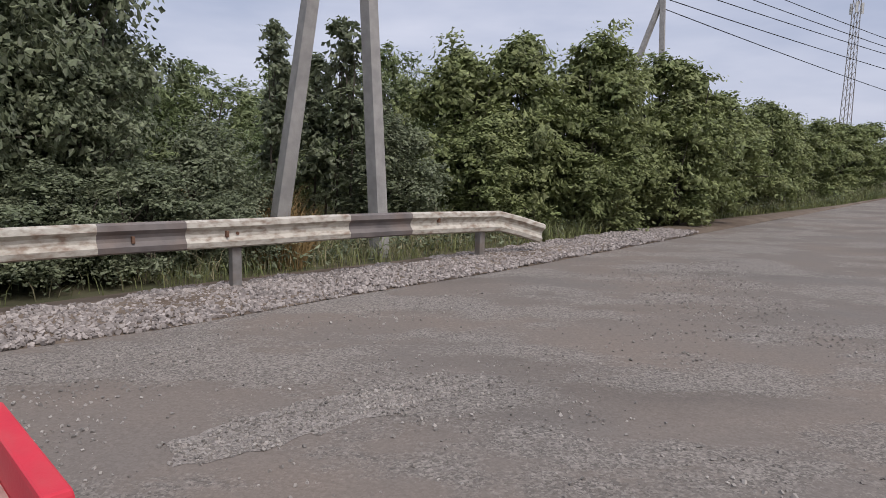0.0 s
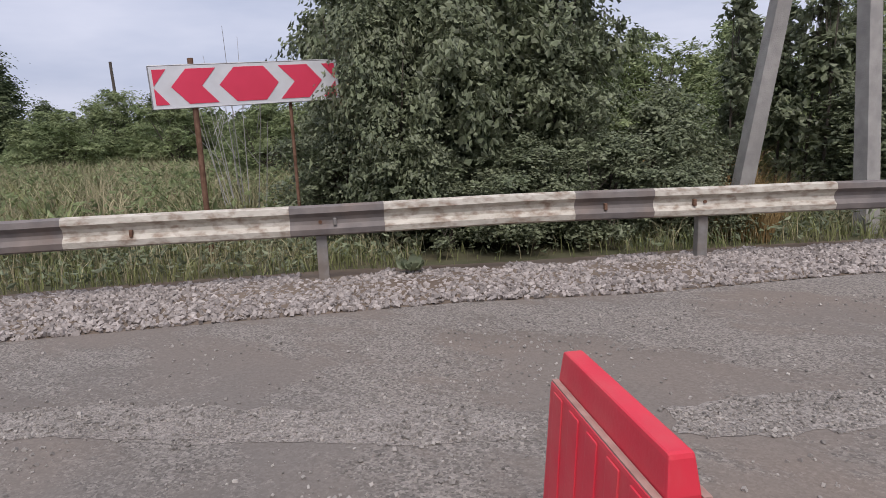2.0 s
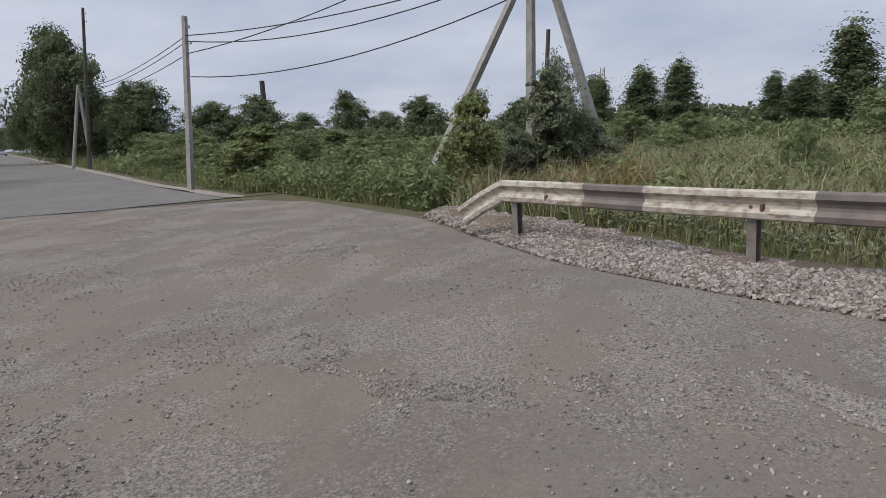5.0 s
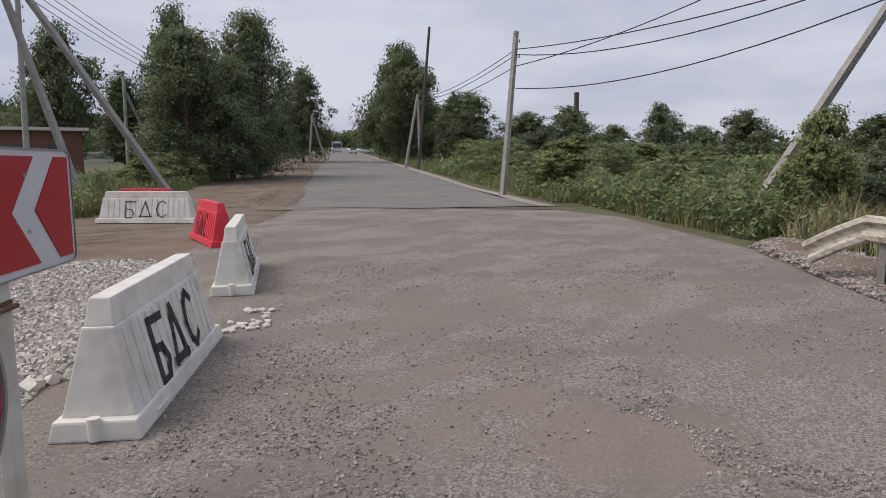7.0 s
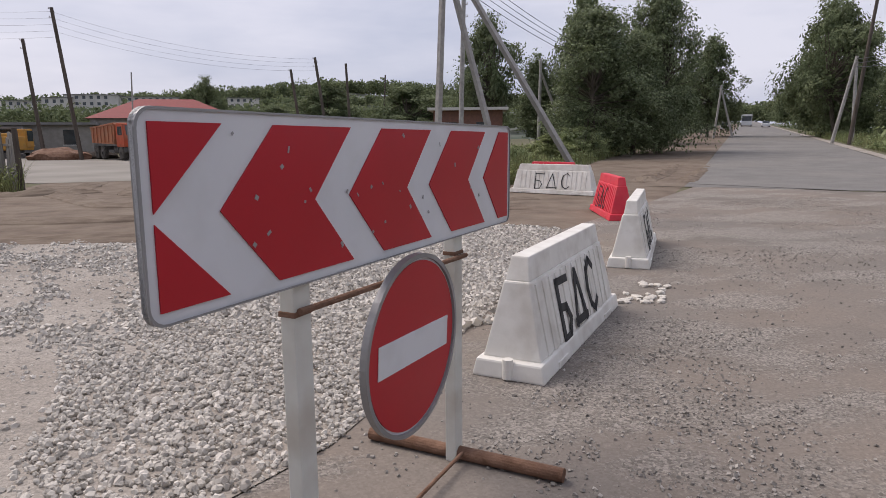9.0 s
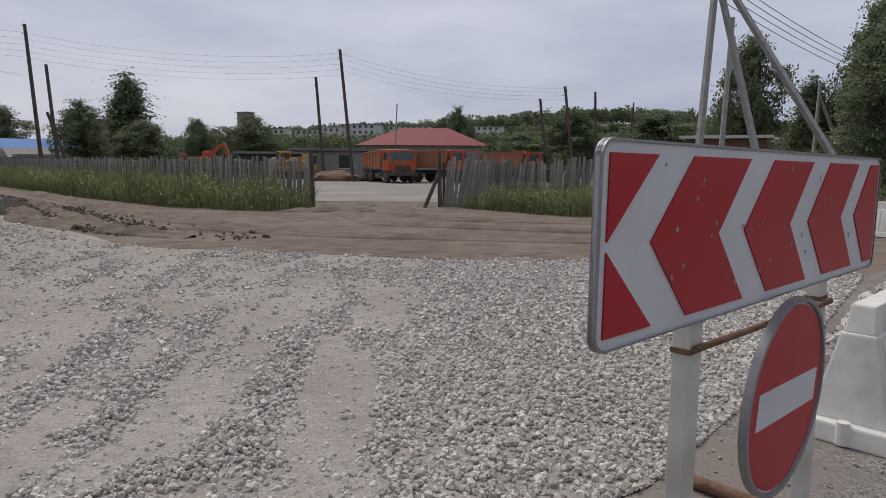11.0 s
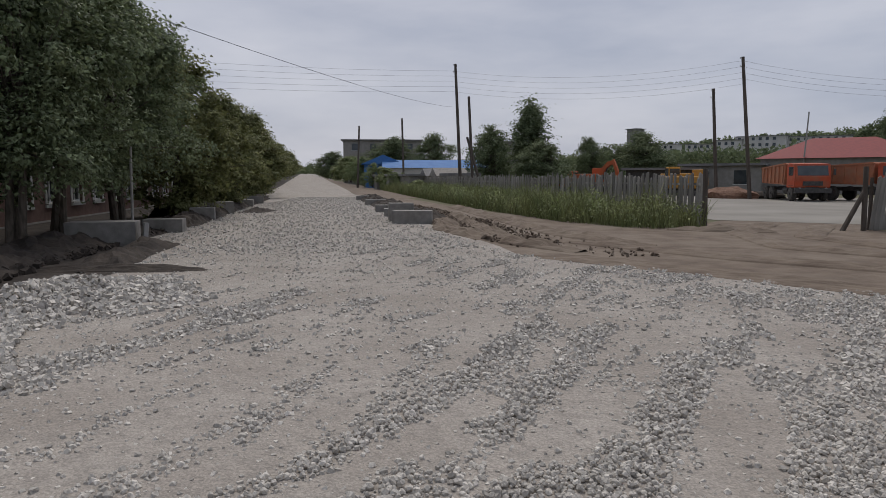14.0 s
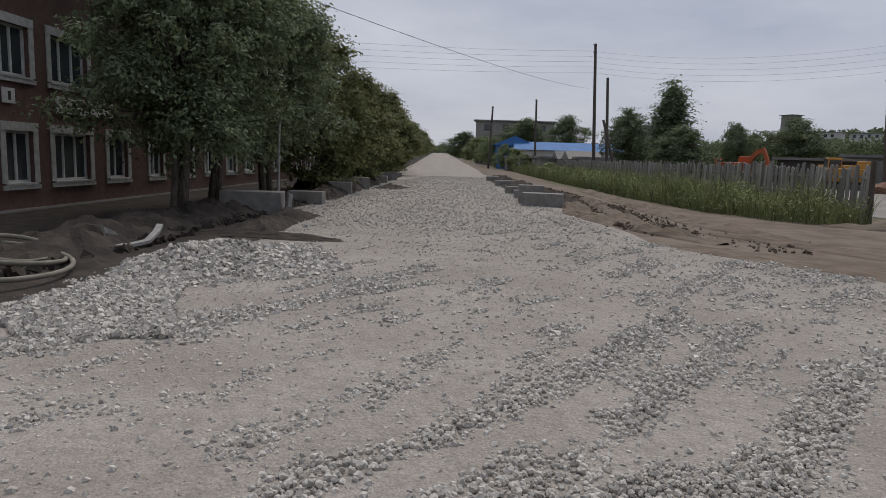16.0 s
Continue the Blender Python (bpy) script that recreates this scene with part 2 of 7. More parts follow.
DRYGRASS = mat("dry field grass", (0.36, 0.315, 0.20), (0.25, 0.245, 0.135), 0.5, 0.85, island=0.4)
SEEDS = mat("brown seed heads", (0.33, 0.215, 0.10), (0.26, 0.19, 0.08), 2, 0.9, island=0.3)


# ---------------------------------------------------------------- mesh helpers
def mesh_from(name, verts, faces, material, smooth=False):
    me = bpy.data.meshes.new(name)
    me.from_pydata([tuple(v) for v in verts], [], [tuple(f) for f in faces])
    me.materials.append(material)
    if smooth:
        me.polygons.foreach_set("use_smooth", [True] * len(me.polygons))
    me.update()
    return me


def array_mesh(name, verts, per, material, smooth=False):
    """Mesh of many equal pieces: verts (n, k, 3); per: the faces of one piece."""
    n, k = verts.shape[0], verts.shape[1]
    size = len(per[0])
    idx = (np.array(per)[None] + (np.arange(n) * k)[:, None, None]).reshape(-1, size)
    me = bpy.data.meshes.new(name)
    me.vertices.add(n * k)
    me.vertices.foreach_set("co", verts.reshape(-1).astype(np.float32))
    me.loops.add(idx.size)
    me.loops.foreach_set("vertex_index", idx.reshape(-1).astype(np.int32))
    me.polygons.add(len(idx))
    me.polygons.foreach_set("loop_start", (np.arange(len(idx)) * size).astype(np.int32))
    me.materials.append(material)
    me.polygons.foreach_set("use_smooth", [smooth] * len(idx))
    me.update(calc_edges=True)
    return me


def empty(name, m=None, label="", category="", group=""):
    ob = new(name)
    if m is not None:
        ob.matrix_world = m
    return tagged(ob, label, category, group)


def part(name, bm, material, parent=None, label="", smooth=False):
    me = bpy.data.meshes.new(name)
    bm.to_mesh(me)
    bm.free()
    me.materials.append(material)
    if smooth:
        me.polygons.foreach_set("use_smooth", [True] * len(me.polygons))
    ob = new(name, me)
    ob.parent = parent
    return tagged(ob, label)


def thing(name, bm, material, label, category, group="", kind="", m=None, smooth=False):
    ob = part(name, bm, material, None, label, smooth)
    if m is not None:
        ob.matrix_world = m
    return tagged(ob, "", category, group, kind)


def box(sx, sy, sz, at=(0, 0, 0), rot=(0, 0, 0), bevel=0.0, bm=None, taper=1.0, taper_y=None):
    """A box whose base is centred on `at`; taper narrows the top."""
    own = bmesh.new()
    bmesh.ops.create_cube(own, size=1.0)
    ty = taper if taper_y is None else taper_y
    for v in own.verts:
        k, ky = (taper, ty) if v.co.z > 0 else (1, 1)
        v.co = Vector((v.co.x * sx * k, v.co.y * sy * ky, (v.co.z + 0.5) * sz))
    if bevel:
        bmesh.ops.bevel(own, geom=own.edges[:], offset=bevel, segments=2, affect="EDGES", profile=0.6)
    own.transform(pose(*at, *rot))
    if bm is None:
        return own
    tmp = bpy.data.meshes.new("tmp")
    own.to_mesh(tmp)
    own.free()
    bm.from_mesh(tmp)
    bpy.data.meshes.remove(tmp)
    return bm


def rod(p, q, r1, r2=None, n=10, bm=None, caps=True):
    """A tapered round bar from p to q."""
    r2 = r1 if r2 is None else r2
    bm = bm or bmesh.new()
    p, q = Vector(p), Vector(q)
    rot = (q - p).to_track_quat("Z", "X").to_matrix().to_4x4()
    bmesh.ops.create_cone(bm, cap_ends=caps, segments=n, radius1=r1, radius2=r2, depth=(q - p).length,
                          matrix=Matrix.Translation((p + q) / 2) @ rot)
    return bm


def sweep(path, prof, bm=None, closed=True, up=(0, 0, 1)):
    """Sweeps a profile (side, up) along a path of points."""
    bm = bm or bmesh.new()
    rings = []
    path = [Vector(p) for p in path]
    for i, p in enumerate(path):
        d = (path[min(i + 1, len(path) - 1)] - path[max(i - 1, 0)]).normalized()
        side = d.cross(Vector(up)).normalized()
        top = side.cross(d)
        rings.append([bm.verts.new(p + side * a + top * b) for a, b in prof])
    n = len(prof)
    for r, s in zip(rings, rings[1:]):
        for i in range(n if closed else n - 1):
            bm.faces.new((r[i], r[(i + 1) % n], s[(i + 1) % n], s[i]))
    if closed:
        bm.faces.new(rings[0][::-1])
        bm.faces.new(rings[-1])
    return bm


def prism(pts, depth, bm=None, m=None):
    """A flat outline in x, z pushed along y by depth (towards +y)."""
    own = bmesh.new()
    a = [own.verts.new((x, 0, z)) for x, z in pts]
    b = [own.verts.new((x, depth, z)) for x, z in pts]
    own.faces.new(a)
    own.faces.new(b[::-1])
    for i in range(len(pts)):
        j = (i + 1) % len(pts)
        own.faces.new((a[j], a[i], b[i], b[j]))
    if m is not None:
        own.transform(m)
    if bm is None:
        return own
    tmp = bpy.data.meshes.new("tmp")
    own.to_mesh(tmp)
    own.free()
    bm.from_mesh(tmp)
    bpy.data.meshes.remove(tmp)
    return bm


def sheet(name, pts, z, material, label, category, step=None):
    bm = bmesh.new()
    f = bm.faces.new([bm.verts.new((x, y, z)) for x, y in pts])
    if f.normal.z < 0 or f.calc_area() and (f.normal_update() or f.normal.z < 0):
        bmesh.ops.reverse_faces(bm, faces=[f])
    bmesh.ops.triangulate(bm, faces=bm.faces[:])
    return thing(name, bm, material, label, category, kind="structure")


def inside(p, poly):
    """Mask of points (n, 2) in a polygon."""
    x, y = p[:, 0], p[:, 1]
    r = np.zeros(len(p), bool)
    q = np.array(poly)
    for (x1, y1), (x2, y2) in zip(q, np.roll(q, -1, 0)):
        c = (y1 > y) != (y2 > y)
        with np.errstate(divide="ignore", invalid="ignore"):
            r ^= c & (x < (x2 - x1) * (y - y1) / (y2 - y1) + x1)
    return r


def spread(rng, poly, n, hole=None):
    q = np.array(poly)
    lo, hi = q.min(0), q.max(0)
    out = np.zeros((0, 2))
    while len(out) < n:
        p = rng.uniform(lo, hi, (n, 2))
        k = inside(p, poly)
        if hole is not None:
            k &= ~inside(p, hole)
        out = np.vstack((out, p[k]))
    return out[:n]


CUBE = np.array([(x, y, z) for x in (-1, 1) for y in (-1, 1) for z in (-1, 1)], float)
CUBE_F = [(0, 1, 3, 2), (4, 6, 7, 5), (0, 4, 5, 1), (2, 3, 7, 6), (0, 2, 6, 4), (1, 5, 7, 3)]


CUBO = np.array([(1, 1, 0), (1, -1, 0), (-1, 1, 0), (-1, -1, 0), (1, 0, 1), (1, 0, -1), (-1, 0, 1), (-1, 0, -1), (0, 1, 1), (0, 1, -1), (0, -1, 1), (0, -1, -1)], float) * 0.82


def cubo_faces():
    """Triangles of a cuboctahedron, all turned outwards."""
    key = {tuple(np.sign(v)): i for i, v in enumerate(CUBO)}
    tris = [(key[(a, b, 0)], key[(a, 0, c)], key[(0, b, c)]) for a in (1, -1) for b in (1, -1) for c in (1, -1)]
    for ax in range(3):
        for sg in (1, -1):
            ring = []
            for p, q in ((1, 0), (0, 1), (-1, 0), (0, -1)):
                v = [0, 0, 0]
                v[ax], v[(ax + 1) % 3], v[(ax + 2) % 3] = sg, p, q
                ring.append(key[tuple(v)])
            tris += [(ring[0], ring[1], ring[2]), (ring[0], ring[2], ring[3])]
    out = []
    for t in tris:
        a, b, c = CUBO[list(t)]
        out.append(t if np.cross(b - a, c - a) @ (a + b + c) > 0 else t[::-1])
    return out


CUBO_F = cubo_faces()


def turn_matrices(rng, n):
    q = rng.normal(size=(n, 4))
    q /= np.linalg.norm(q, axis=1)[:, None]
    w, x, y, z = q.T
    return np.stack([1 - 2 * (y * y + z * z), 2 * (x * y - z * w), 2 * (x * z + y * w), 2 * (x * y + z * w), 1 - 2 * (x * x + z * z), 2 * (y * z - x * w),
                     2 * (x * z - y * w), 2 * (y * z + x * w), 1 - 2 * (x * x + y * y)], 1).reshape(n, 3, 3)


def stones(name, pts, z, smin, smax, material, seed, label, category="gravel", smooth=False, power=2.0, round_=False):
    """Angular broken stones at the points, each one a knocked-about block, or a rounder one with more faces."""
    rng = np.random.default_rng(seed)
    n = len(pts)
    base, faces = (CUBO, CUBO_F) if round_ else (CUBE, CUBE_F)
    s = smin + (smax - smin) * rng.random(n) ** power
    lo = 0.78 if round_ else 0.56
    v = base[None] * rng.uniform(lo, 1.12, (n, len(base), 3)) * rng.uniform(0.62, 1.1, (n, 1, 3)) * (s / 2)[:, None, None]
    v = np.einsum("nij,nkj->nki", turn_matrices(rng, n), v)
    v[:, :, 2] += (np.broadcast_to(z, n) + s * 0.18)[:, None]
    v[:, :, :2] += pts[:, None, :]
    ob = new(name, array_mesh(name, v, faces, material, smooth))
    return tagged(ob, label, category, kind="stuff")


def leaf_mesh(name, pts, out, size, material, rng, fold=0.25, length=1.5):
    """Folded diamond leaves at pts, facing roughly along out."""
    n = len(pts)
    d = out + rng.normal(0, 0.48, (n, 3))
    d /= np.linalg.norm(d, axis=1)[:, None] + 1e-9
    a = np.cross(d, rng.normal(size=(n, 3)))
    a /= np.linalg.norm(a, axis=1)[:, None] + 1e-9
    b = np.cross(d, a)
    s = (size * rng.uniform(0.6, 1.35, n))[:, None]
    v = np.stack([pts - a * s * length / 2, pts + b * s / 2 - d * s * fold, pts + a * s * length / 2, pts - b * s / 2 - d * s * fold], 1)
    return array_mesh(name, v, [(0, 1, 2), (0, 2, 3)], material)


def crown_points(rng, n, blobs, shell=0.55, loose=0.24):
    """Points in and on a set of blobs (x, y, z, rx, ry, rz), mostly in twig clusters near their skins."""
    b = np.array(blobs, float)
    w = (b[:, 3] * b[:, 4] + b[:, 3] * b[:, 5] + b[:, 4] * b[:, 5])
    m = max(n // 22, 1)
    pick = rng.choice(len(b), m, p=w / w.sum())
    d = rng.normal(size=(m, 3))
    d /= np.linalg.norm(d, axis=1)[:, None]
    r = shell + (1.08 - shell) * rng.random(m) ** 0.6
    c = b[pick, :3] + d * r[:, None] * b[pick, 3:]
    k = rng.integers(0, m, n)
    spreadw = loose * b[pick[k], 3:].mean(1)
    e = d * np.array((1, 1, 0.3)) + np.array((0, 0, -0.3))
    e /= np.linalg.norm(e, axis=1)[:, None]
    q = rng.normal(size=(n, 3)) * spreadw[:, None] * np.array((0.8, 0.8, 0.5))
    p = c[k] + q + e[k] * (rng.normal(size=n) * spreadw * 1.1)[:, None]
    o = d[k] + np.array((0, 0, 0.9))
    return p, o


def blob_set(rng, w, h, base, n, bs=1.0, cone=False):
    """Blobs that make an uneven crown of width w from height base to h."""
    out = []
    for i in range(n):
        t = (i + 0.5) / n
        z = base + (h - base) * (0.08 + 0.86 * t)
        prof = math.sin(math.pi * min(1.0, 0.22 + 0.78 * t)) ** 0.7
        if cone:
            prof = min(1.0, 0.35 + 3 * t) * (1.02 - t) ** 0.75
        a = rng.uniform(0, 6.28)
        uneven = 0.95 + 0.55 * noise.noise((1.6 * math.cos(a) + n, 1.6 * math.sin(a), z * 3.2 / w))
        rr = w / 2 * prof * uneven * math.sqrt(rng.uniform(0.02, 1.0))
        s = bs * w * rng.uniform(0.075, 0.17)
        out.append((rr * math.cos(a), rr * math.sin(a), z + rng.normal() * 0.04 * h, s, s, s * rng.uniform(0.75, 1.2)))
    return out


def tree_parts(parent, seed, w, h, base, leaves, size, leaf, nb=14, trunk=0.12, stems=1, shell=0.45, length=1.5, bs=1.0, cone=False, loose=0.24):
    """Tapered stems and limbs, and a crown of separate leaves, under one thing."""
    rng = np.random.default_rng(seed)
    blobs = blob_set(rng, w, h, base, nb, bs, cone)
    bm = bmesh.new()
    for s in range(stems):
        a = rng.uniform(0, 6.28)
        foot = Vector((math.cos(a) * 0.12 * (stems > 1) * stems ** 0.5, math.sin(a) * 0.12 * (stems > 1) * stems ** 0.5, -0.05))
        lean = Vector((rng.normal() * 0.06 * w, rng.normal() * 0.06 * w, 0))
        mid = foot + lean + Vector((0, 0, max(base, h * 0.35)))
        rod(foot, mid, trunk, trunk * 0.7, 8, bm)
        rod(mid, mid + lean + Vector((0, 0, h * 0.45)), trunk * 0.7, trunk * 0.15, 7, bm)
        for bl in blobs[s::stems]:
            st = mid + Vector((0, 0, max(0, (bl[2] - mid.z) * 0.3)))
            rod(st, bl[:3], trunk * 0.32, trunk * 0.06, 5, bm)
    part("trunk", bm, BARK, parent)
    p, o = crown_points(rng, leaves, blobs, shell, loose)
    crown = new("crown", leaf_mesh("crown", p[p[:, 2] > 0.05], o[p[:, 2] > 0.05], size, leaf, rng, length=length))
    crown.parent = parent
    return parent


def plant(name, m, label, category, group="", **kw):
    return tree_parts(empty(name, m, label, category, group), **kw)


def blades(name, pts, hmin, hmax, width, material, seed, label, z=0.0, lean=0.35, kind="stuff", category="grass"):
    """Single grass blades as bent slivers, one mesh of stuff."""
    rng = np.random.default_rng(seed)
    n = len(pts)
    h = rng.uniform(hmin, hmax, n)
    h *= np.array([0.72 + 0.75 * noise.noise((x * 0.8, y * 0.8, seed)) + 0.35 * noise.noise((x * 2.6, y * 2.6, seed)) for x, y in pts]).clip(0.18, 1.5)
    a = rng.uniform(0, 6.28, n)
    w = width * rng.uniform(0.6, 1.4, n)
    side = np.stack([np.cos(a), np.sin(a), np.zeros(n)], 1)
    bend = rng.normal(0, lean, (n, 2)) * h[:, None]
    base = np.column_stack((pts, np.full(n, z - 0.03)))
    mid = base + np.column_stack((bend * 0.3, h * 0.6))
    top = base + np.column_stack((bend, h))
    v = np.stack([base - side * w[:, None] / 2, base + side * w[:, None] / 2, mid + side * w[:, None] / 2.4, top, mid - side * w[:, None] / 2.4], 1)
    ob = new(name, array_mesh(name, v, [(0, 1, 2), (0, 2, 4), (4, 2, 3)], material))
    return tagged(ob, label, category, kind=kind)


def weeds(name, pts, height, size, material, seed, label, z=0.0):
    """Low broad-leaved weeds: leaves at random heights in clumps, one mesh of stuff."""
    rng = np.random.default_rng(seed)
    cl = np.array([0.55 + 0.9 * noise.noise((x * 1.1, y * 1.1, seed)) for x, y in pts]).clip(0.08, 1.3)
    p = np.column_stack((pts, z + 0.02 + height * cl * rng.random(len(pts)) ** 0.8))
    o = rng.normal(0, 0.5, (len(pts), 3)) + np.array((0, 0, 1.0))
    ob = new(name, leaf_mesh(name, p, o, size, material, rng, length=2.2))
    return tagged(ob, label, "weeds", kind="stuff")


# ---------------------------------------------------------------- ground and roads
VERGE_FRONT = [(30, 45.5), (11.3, 22.5), (4.2, 13.9), (0.6, 9.5), (-1.34, 7.4), (-2.5, 6.0), (-3.7, 4.95), (-5.3, 3.1), (-6.7, 1.4), (-8.1, -0.1), (-10.1, -1.45), (-12.7, -3.1)]
VERGE_BACK = [(33, 48.6), (13.6, 25.6), (5.0, 16.6), (1.2, 12.2), (-1.1, 9.6), (-2.7, 8.0), (-4.3, 6.3), (-5.75, 4.95), (-7.2, 3.3), (-8.5, 1.7), (-11.3, -0.3), (-13.6, -2.6)]
STREET = Vector((0.733, -0.680, 0))

R = 2600
bm = bmesh.new()
bm.faces.new([bm.verts.new(p) for p in ((-R, -R, -0.02), (R, -R, -0.02), (R, R, -0.02), (-R, R, -0.02))])
thing("ground", bm, SOIL, "grassy brown soil of the open land", "ground", kind="structure")

sheet("earth_yard", [(-13.5, -17.2), (-9.5, -12.6), (-4.0, -8.0), (0, -6), (8.2, -11), (38, -39), (46, -50), (40, -46), (19, -28), (8.0, -20.6), (6.4, -23.0), (6.6, -60), (-4, -60), (1.2, -24.2), (-2.5, -21.0), (-6, -20.5), (-12, -22)], -0.012, DIRT, "brown rutted soil across the yard entry", "soil")
sheet("yard", [(6.6, -26.5), (30, -49), (26, -62), (-3, -64), (1.6, -27.0)], -0.004, YARD, "pale dusty yard behind the fence", "yard")
sheet("forecourt", VERGE_FRONT + [(-17, -7.4), (-18.2, -10.2), (-13.8, -16.9), (-8.5, -12.2), (-5.6, -9.7), (-2.8, -5.5), (-1.0, -3.1), (-0.1, -2.4), (0.6, -1.8), (3, -0.6), (7, -1.2), (10.5, -1.5), (24, 6), (60, 60)], 0.0, ASPHALT_OLD, "dusty worn grey asphalt with gravel patches", "road")
sheet("asphalt_seam", [(-13.7, -17.6), (-13.95, -17.4), (-16.2, -13.3), (-18.1, -10.0), (-18.3, -10.25), (-16.4, -13.4)], 0.012, SEAM, "dark ragged seam across the asphalt", "seam")


class Rise:
    """A straight stretch of road that climbs gently away: s metres along it, l metres to its left."""

    def __init__(self, start, way, slope, ease):
        self.c, self.d = Vector(start), Vector(way).normalized()
        self.n, self.slope, self.ease = Vector((-self.d.y, self.d.x)), slope, ease

    def z(self, s):
        return self.slope * (s - self.ease / 2 if s > self.ease else max(s, 0) ** 2 / (2 * self.ease))

    def at(self, s, l):
        p = self.c + self.d * s + self.n * l
        return (p.x, p.y)

    def lift(self, x, y, near=24):
        v = Vector((x, y)) - self.c
        s, l = v.dot(self.d), abs(v.dot(self.n))
        return self.z(s) * max(0.0, min(1.0, (near - l) / 8))

    def strip(self, name, l0, l1, dz0, dz1, material, label, category, end=700, wobble=0.0):
        """A sheet between two lines beside the axis, following the climb; dz None drops to the open land."""
        bm = bmesh.new()
        steps = [0, 3, 6, 10, 15, 22, 30, 40, 55, 75, 100, 140, 190, 260, 350, 480, 700]
        rows = []
        for s in [v for v in steps if v <= end]:
            r = []
            for k in range(5):
                l = l0 + (l1 - l0) * k / 4
                a, b = (-0.03 if dz0 is None else self.z(s) + dz0), (-0.03 if dz1 is None else self.z(s) + dz1)
                l += wobble * noise.noise((s * 0.4, l, 2.0)) * (k in (0, 4))
                r.append(bm.verts.new((*self.at(s, l), a + (b - a) * k / 4)))
            rows.append(r)
        for r, q in zip(rows, rows[1:]):
            for k in range(4):
                bm.faces.new((r[k], r[k + 1], q[k + 1], q[k]))
        bmesh.ops.recalc_face_normals(bm, faces=bm.faces[:])
        if sum(f.normal.z for f in bm.faces) < 0:
            bmesh.ops.reverse_faces(bm, faces=bm.faces[:])
        return thing(name, bm, material, label, category, kind="structure")


ROAD = Rise((-16.05, -13.95), (-0.652, -0.757), 0.02, 15)
ROAD.strip("road", -4.0, 4.0, 0.006, 0.006, ASPHALT, "grey asphalt road running straight away", "road")
ROAD.strip("shoulder", 4.0, 9.5, 0.0, -0.01, DIRT, "brown muddy road shoulder with wheel tracks", "soil", 260, 0.4)
ROAD.strip("bank", 9.5, 26.0, -0.01, None, SOIL, "grassy bank beside the muddy shoulder", "bank", 350)
ROAD.strip("verge_trim", -4.7, -4.0, 0.0, 0.02, GRAVEL_BED, "pale gravel edge along the asphalt road", "road edge", 350, 0.25)
ROAD.strip("bank", -24.0, -4.7, None, 0.0, SOIL, "grassy bank beside the asphalt road", "bank", 700)
sheet("shoulder_start", [(-13.6, -16.9), (-16.5, -20.8), (-22.8, -15.2 - 12.0), (-20, -29.5), (-10, -21.5)], -0.006, DIRT, "brown muddy ground where the shoulder begins", "soil")
GRAVEL_POLY = [(-1.0, -3.1), (-2.6, -5.2), (-5.6, -9.7), (-4.5, -11.0), (-2.3, -11), (0.2, -10.7), (3, -11.3), (6.8, -11.8), (8.0, -13.0), (14, -18), (37.0, -39.0), (43.2, -33.0), (28.8, -20), (20, -12.0), (12.1, -4.4), (9.6, -2.2), (7.4, -0.8), (5, 0.2), (3, 0.3), (0.6, -1.5), (-0.1, -2.4)]
sheet("gravel_bed", GRAVEL_POLY, 0.006, GRAVEL_BED, "pale crushed stone bed of the new street", "gravel")
LANE = Rise((40.1, -36.0), (0.7485, -0.663), 0.0135, 20)
LANE.strip("street_bed", -4.3, 4.3, 0.004, 0.004, GRAVEL_BED, "pale crushed stone street running straight away", "gravel", 350, 0.3)
LANE.strip("street_bank", 4.3, 8.5, 0.0, -0.1, DARKDIRT, "dug soil darkened for tree shade beside the far street", "soil", 350)
LANE.strip("street_bank", 8.5, 20.0, -0.1, None, SOIL, "grassy soil below the far street trees", "soil", 350)
LANE.strip("street_bank", -12.0, -4.3, None, 0.0, DIRT, "brown soil sloping off the far street", "soil", 350)

# raised verge of crushed stone along the guardrail
bm = bmesh.new()
rows = []
fine_f, fine_b = [], []
for line, fine in ((VERGE_FRONT, fine_f), (VERGE_BACK, fine_b)):
    for a, b in zip(line, line[1:]):
        for k in range(6):
            fine.append(Vector(a).lerp(Vector(b), k / 6))
    fine.append(Vector(line[-1]))
for f, b in zip(fine_f, fine_b):
    r = []
    for k, z in ((0, 0.002), (0.2, 0.055), (0.5, 0.085), (0.8, 0.075), (1.0, 0.03), (1.25, -0.03)):
        p = f.lerp(b, k)
        z *= 0.7 + 1.3 * min(1, max(0, (-p.x - 8.6) / 2.2)) * (p.y < 2)
        r.append(bm.verts.new((p.x, p.y, z + 0.025 * noise.noise((p.x * 1.3, p.y * 1.3, k)) * (k < 1.1))))
    rows.append(r)
for r, s in zip(rows, rows[1:]):
    for i in range(5):
        bm.faces.new((r[i], r[i + 1], s[i + 1], s[i]))
bmesh.ops.recalc_face_normals(bm, faces=bm.faces[:])
# Brown soil colour darkens the bed in place of shadow between the stones.
thing("gravel_verge", bm, DIRT, "low bank under pinkish crushed stone, soil-dark to imitate shaded gaps", "gravel", kind="structure")

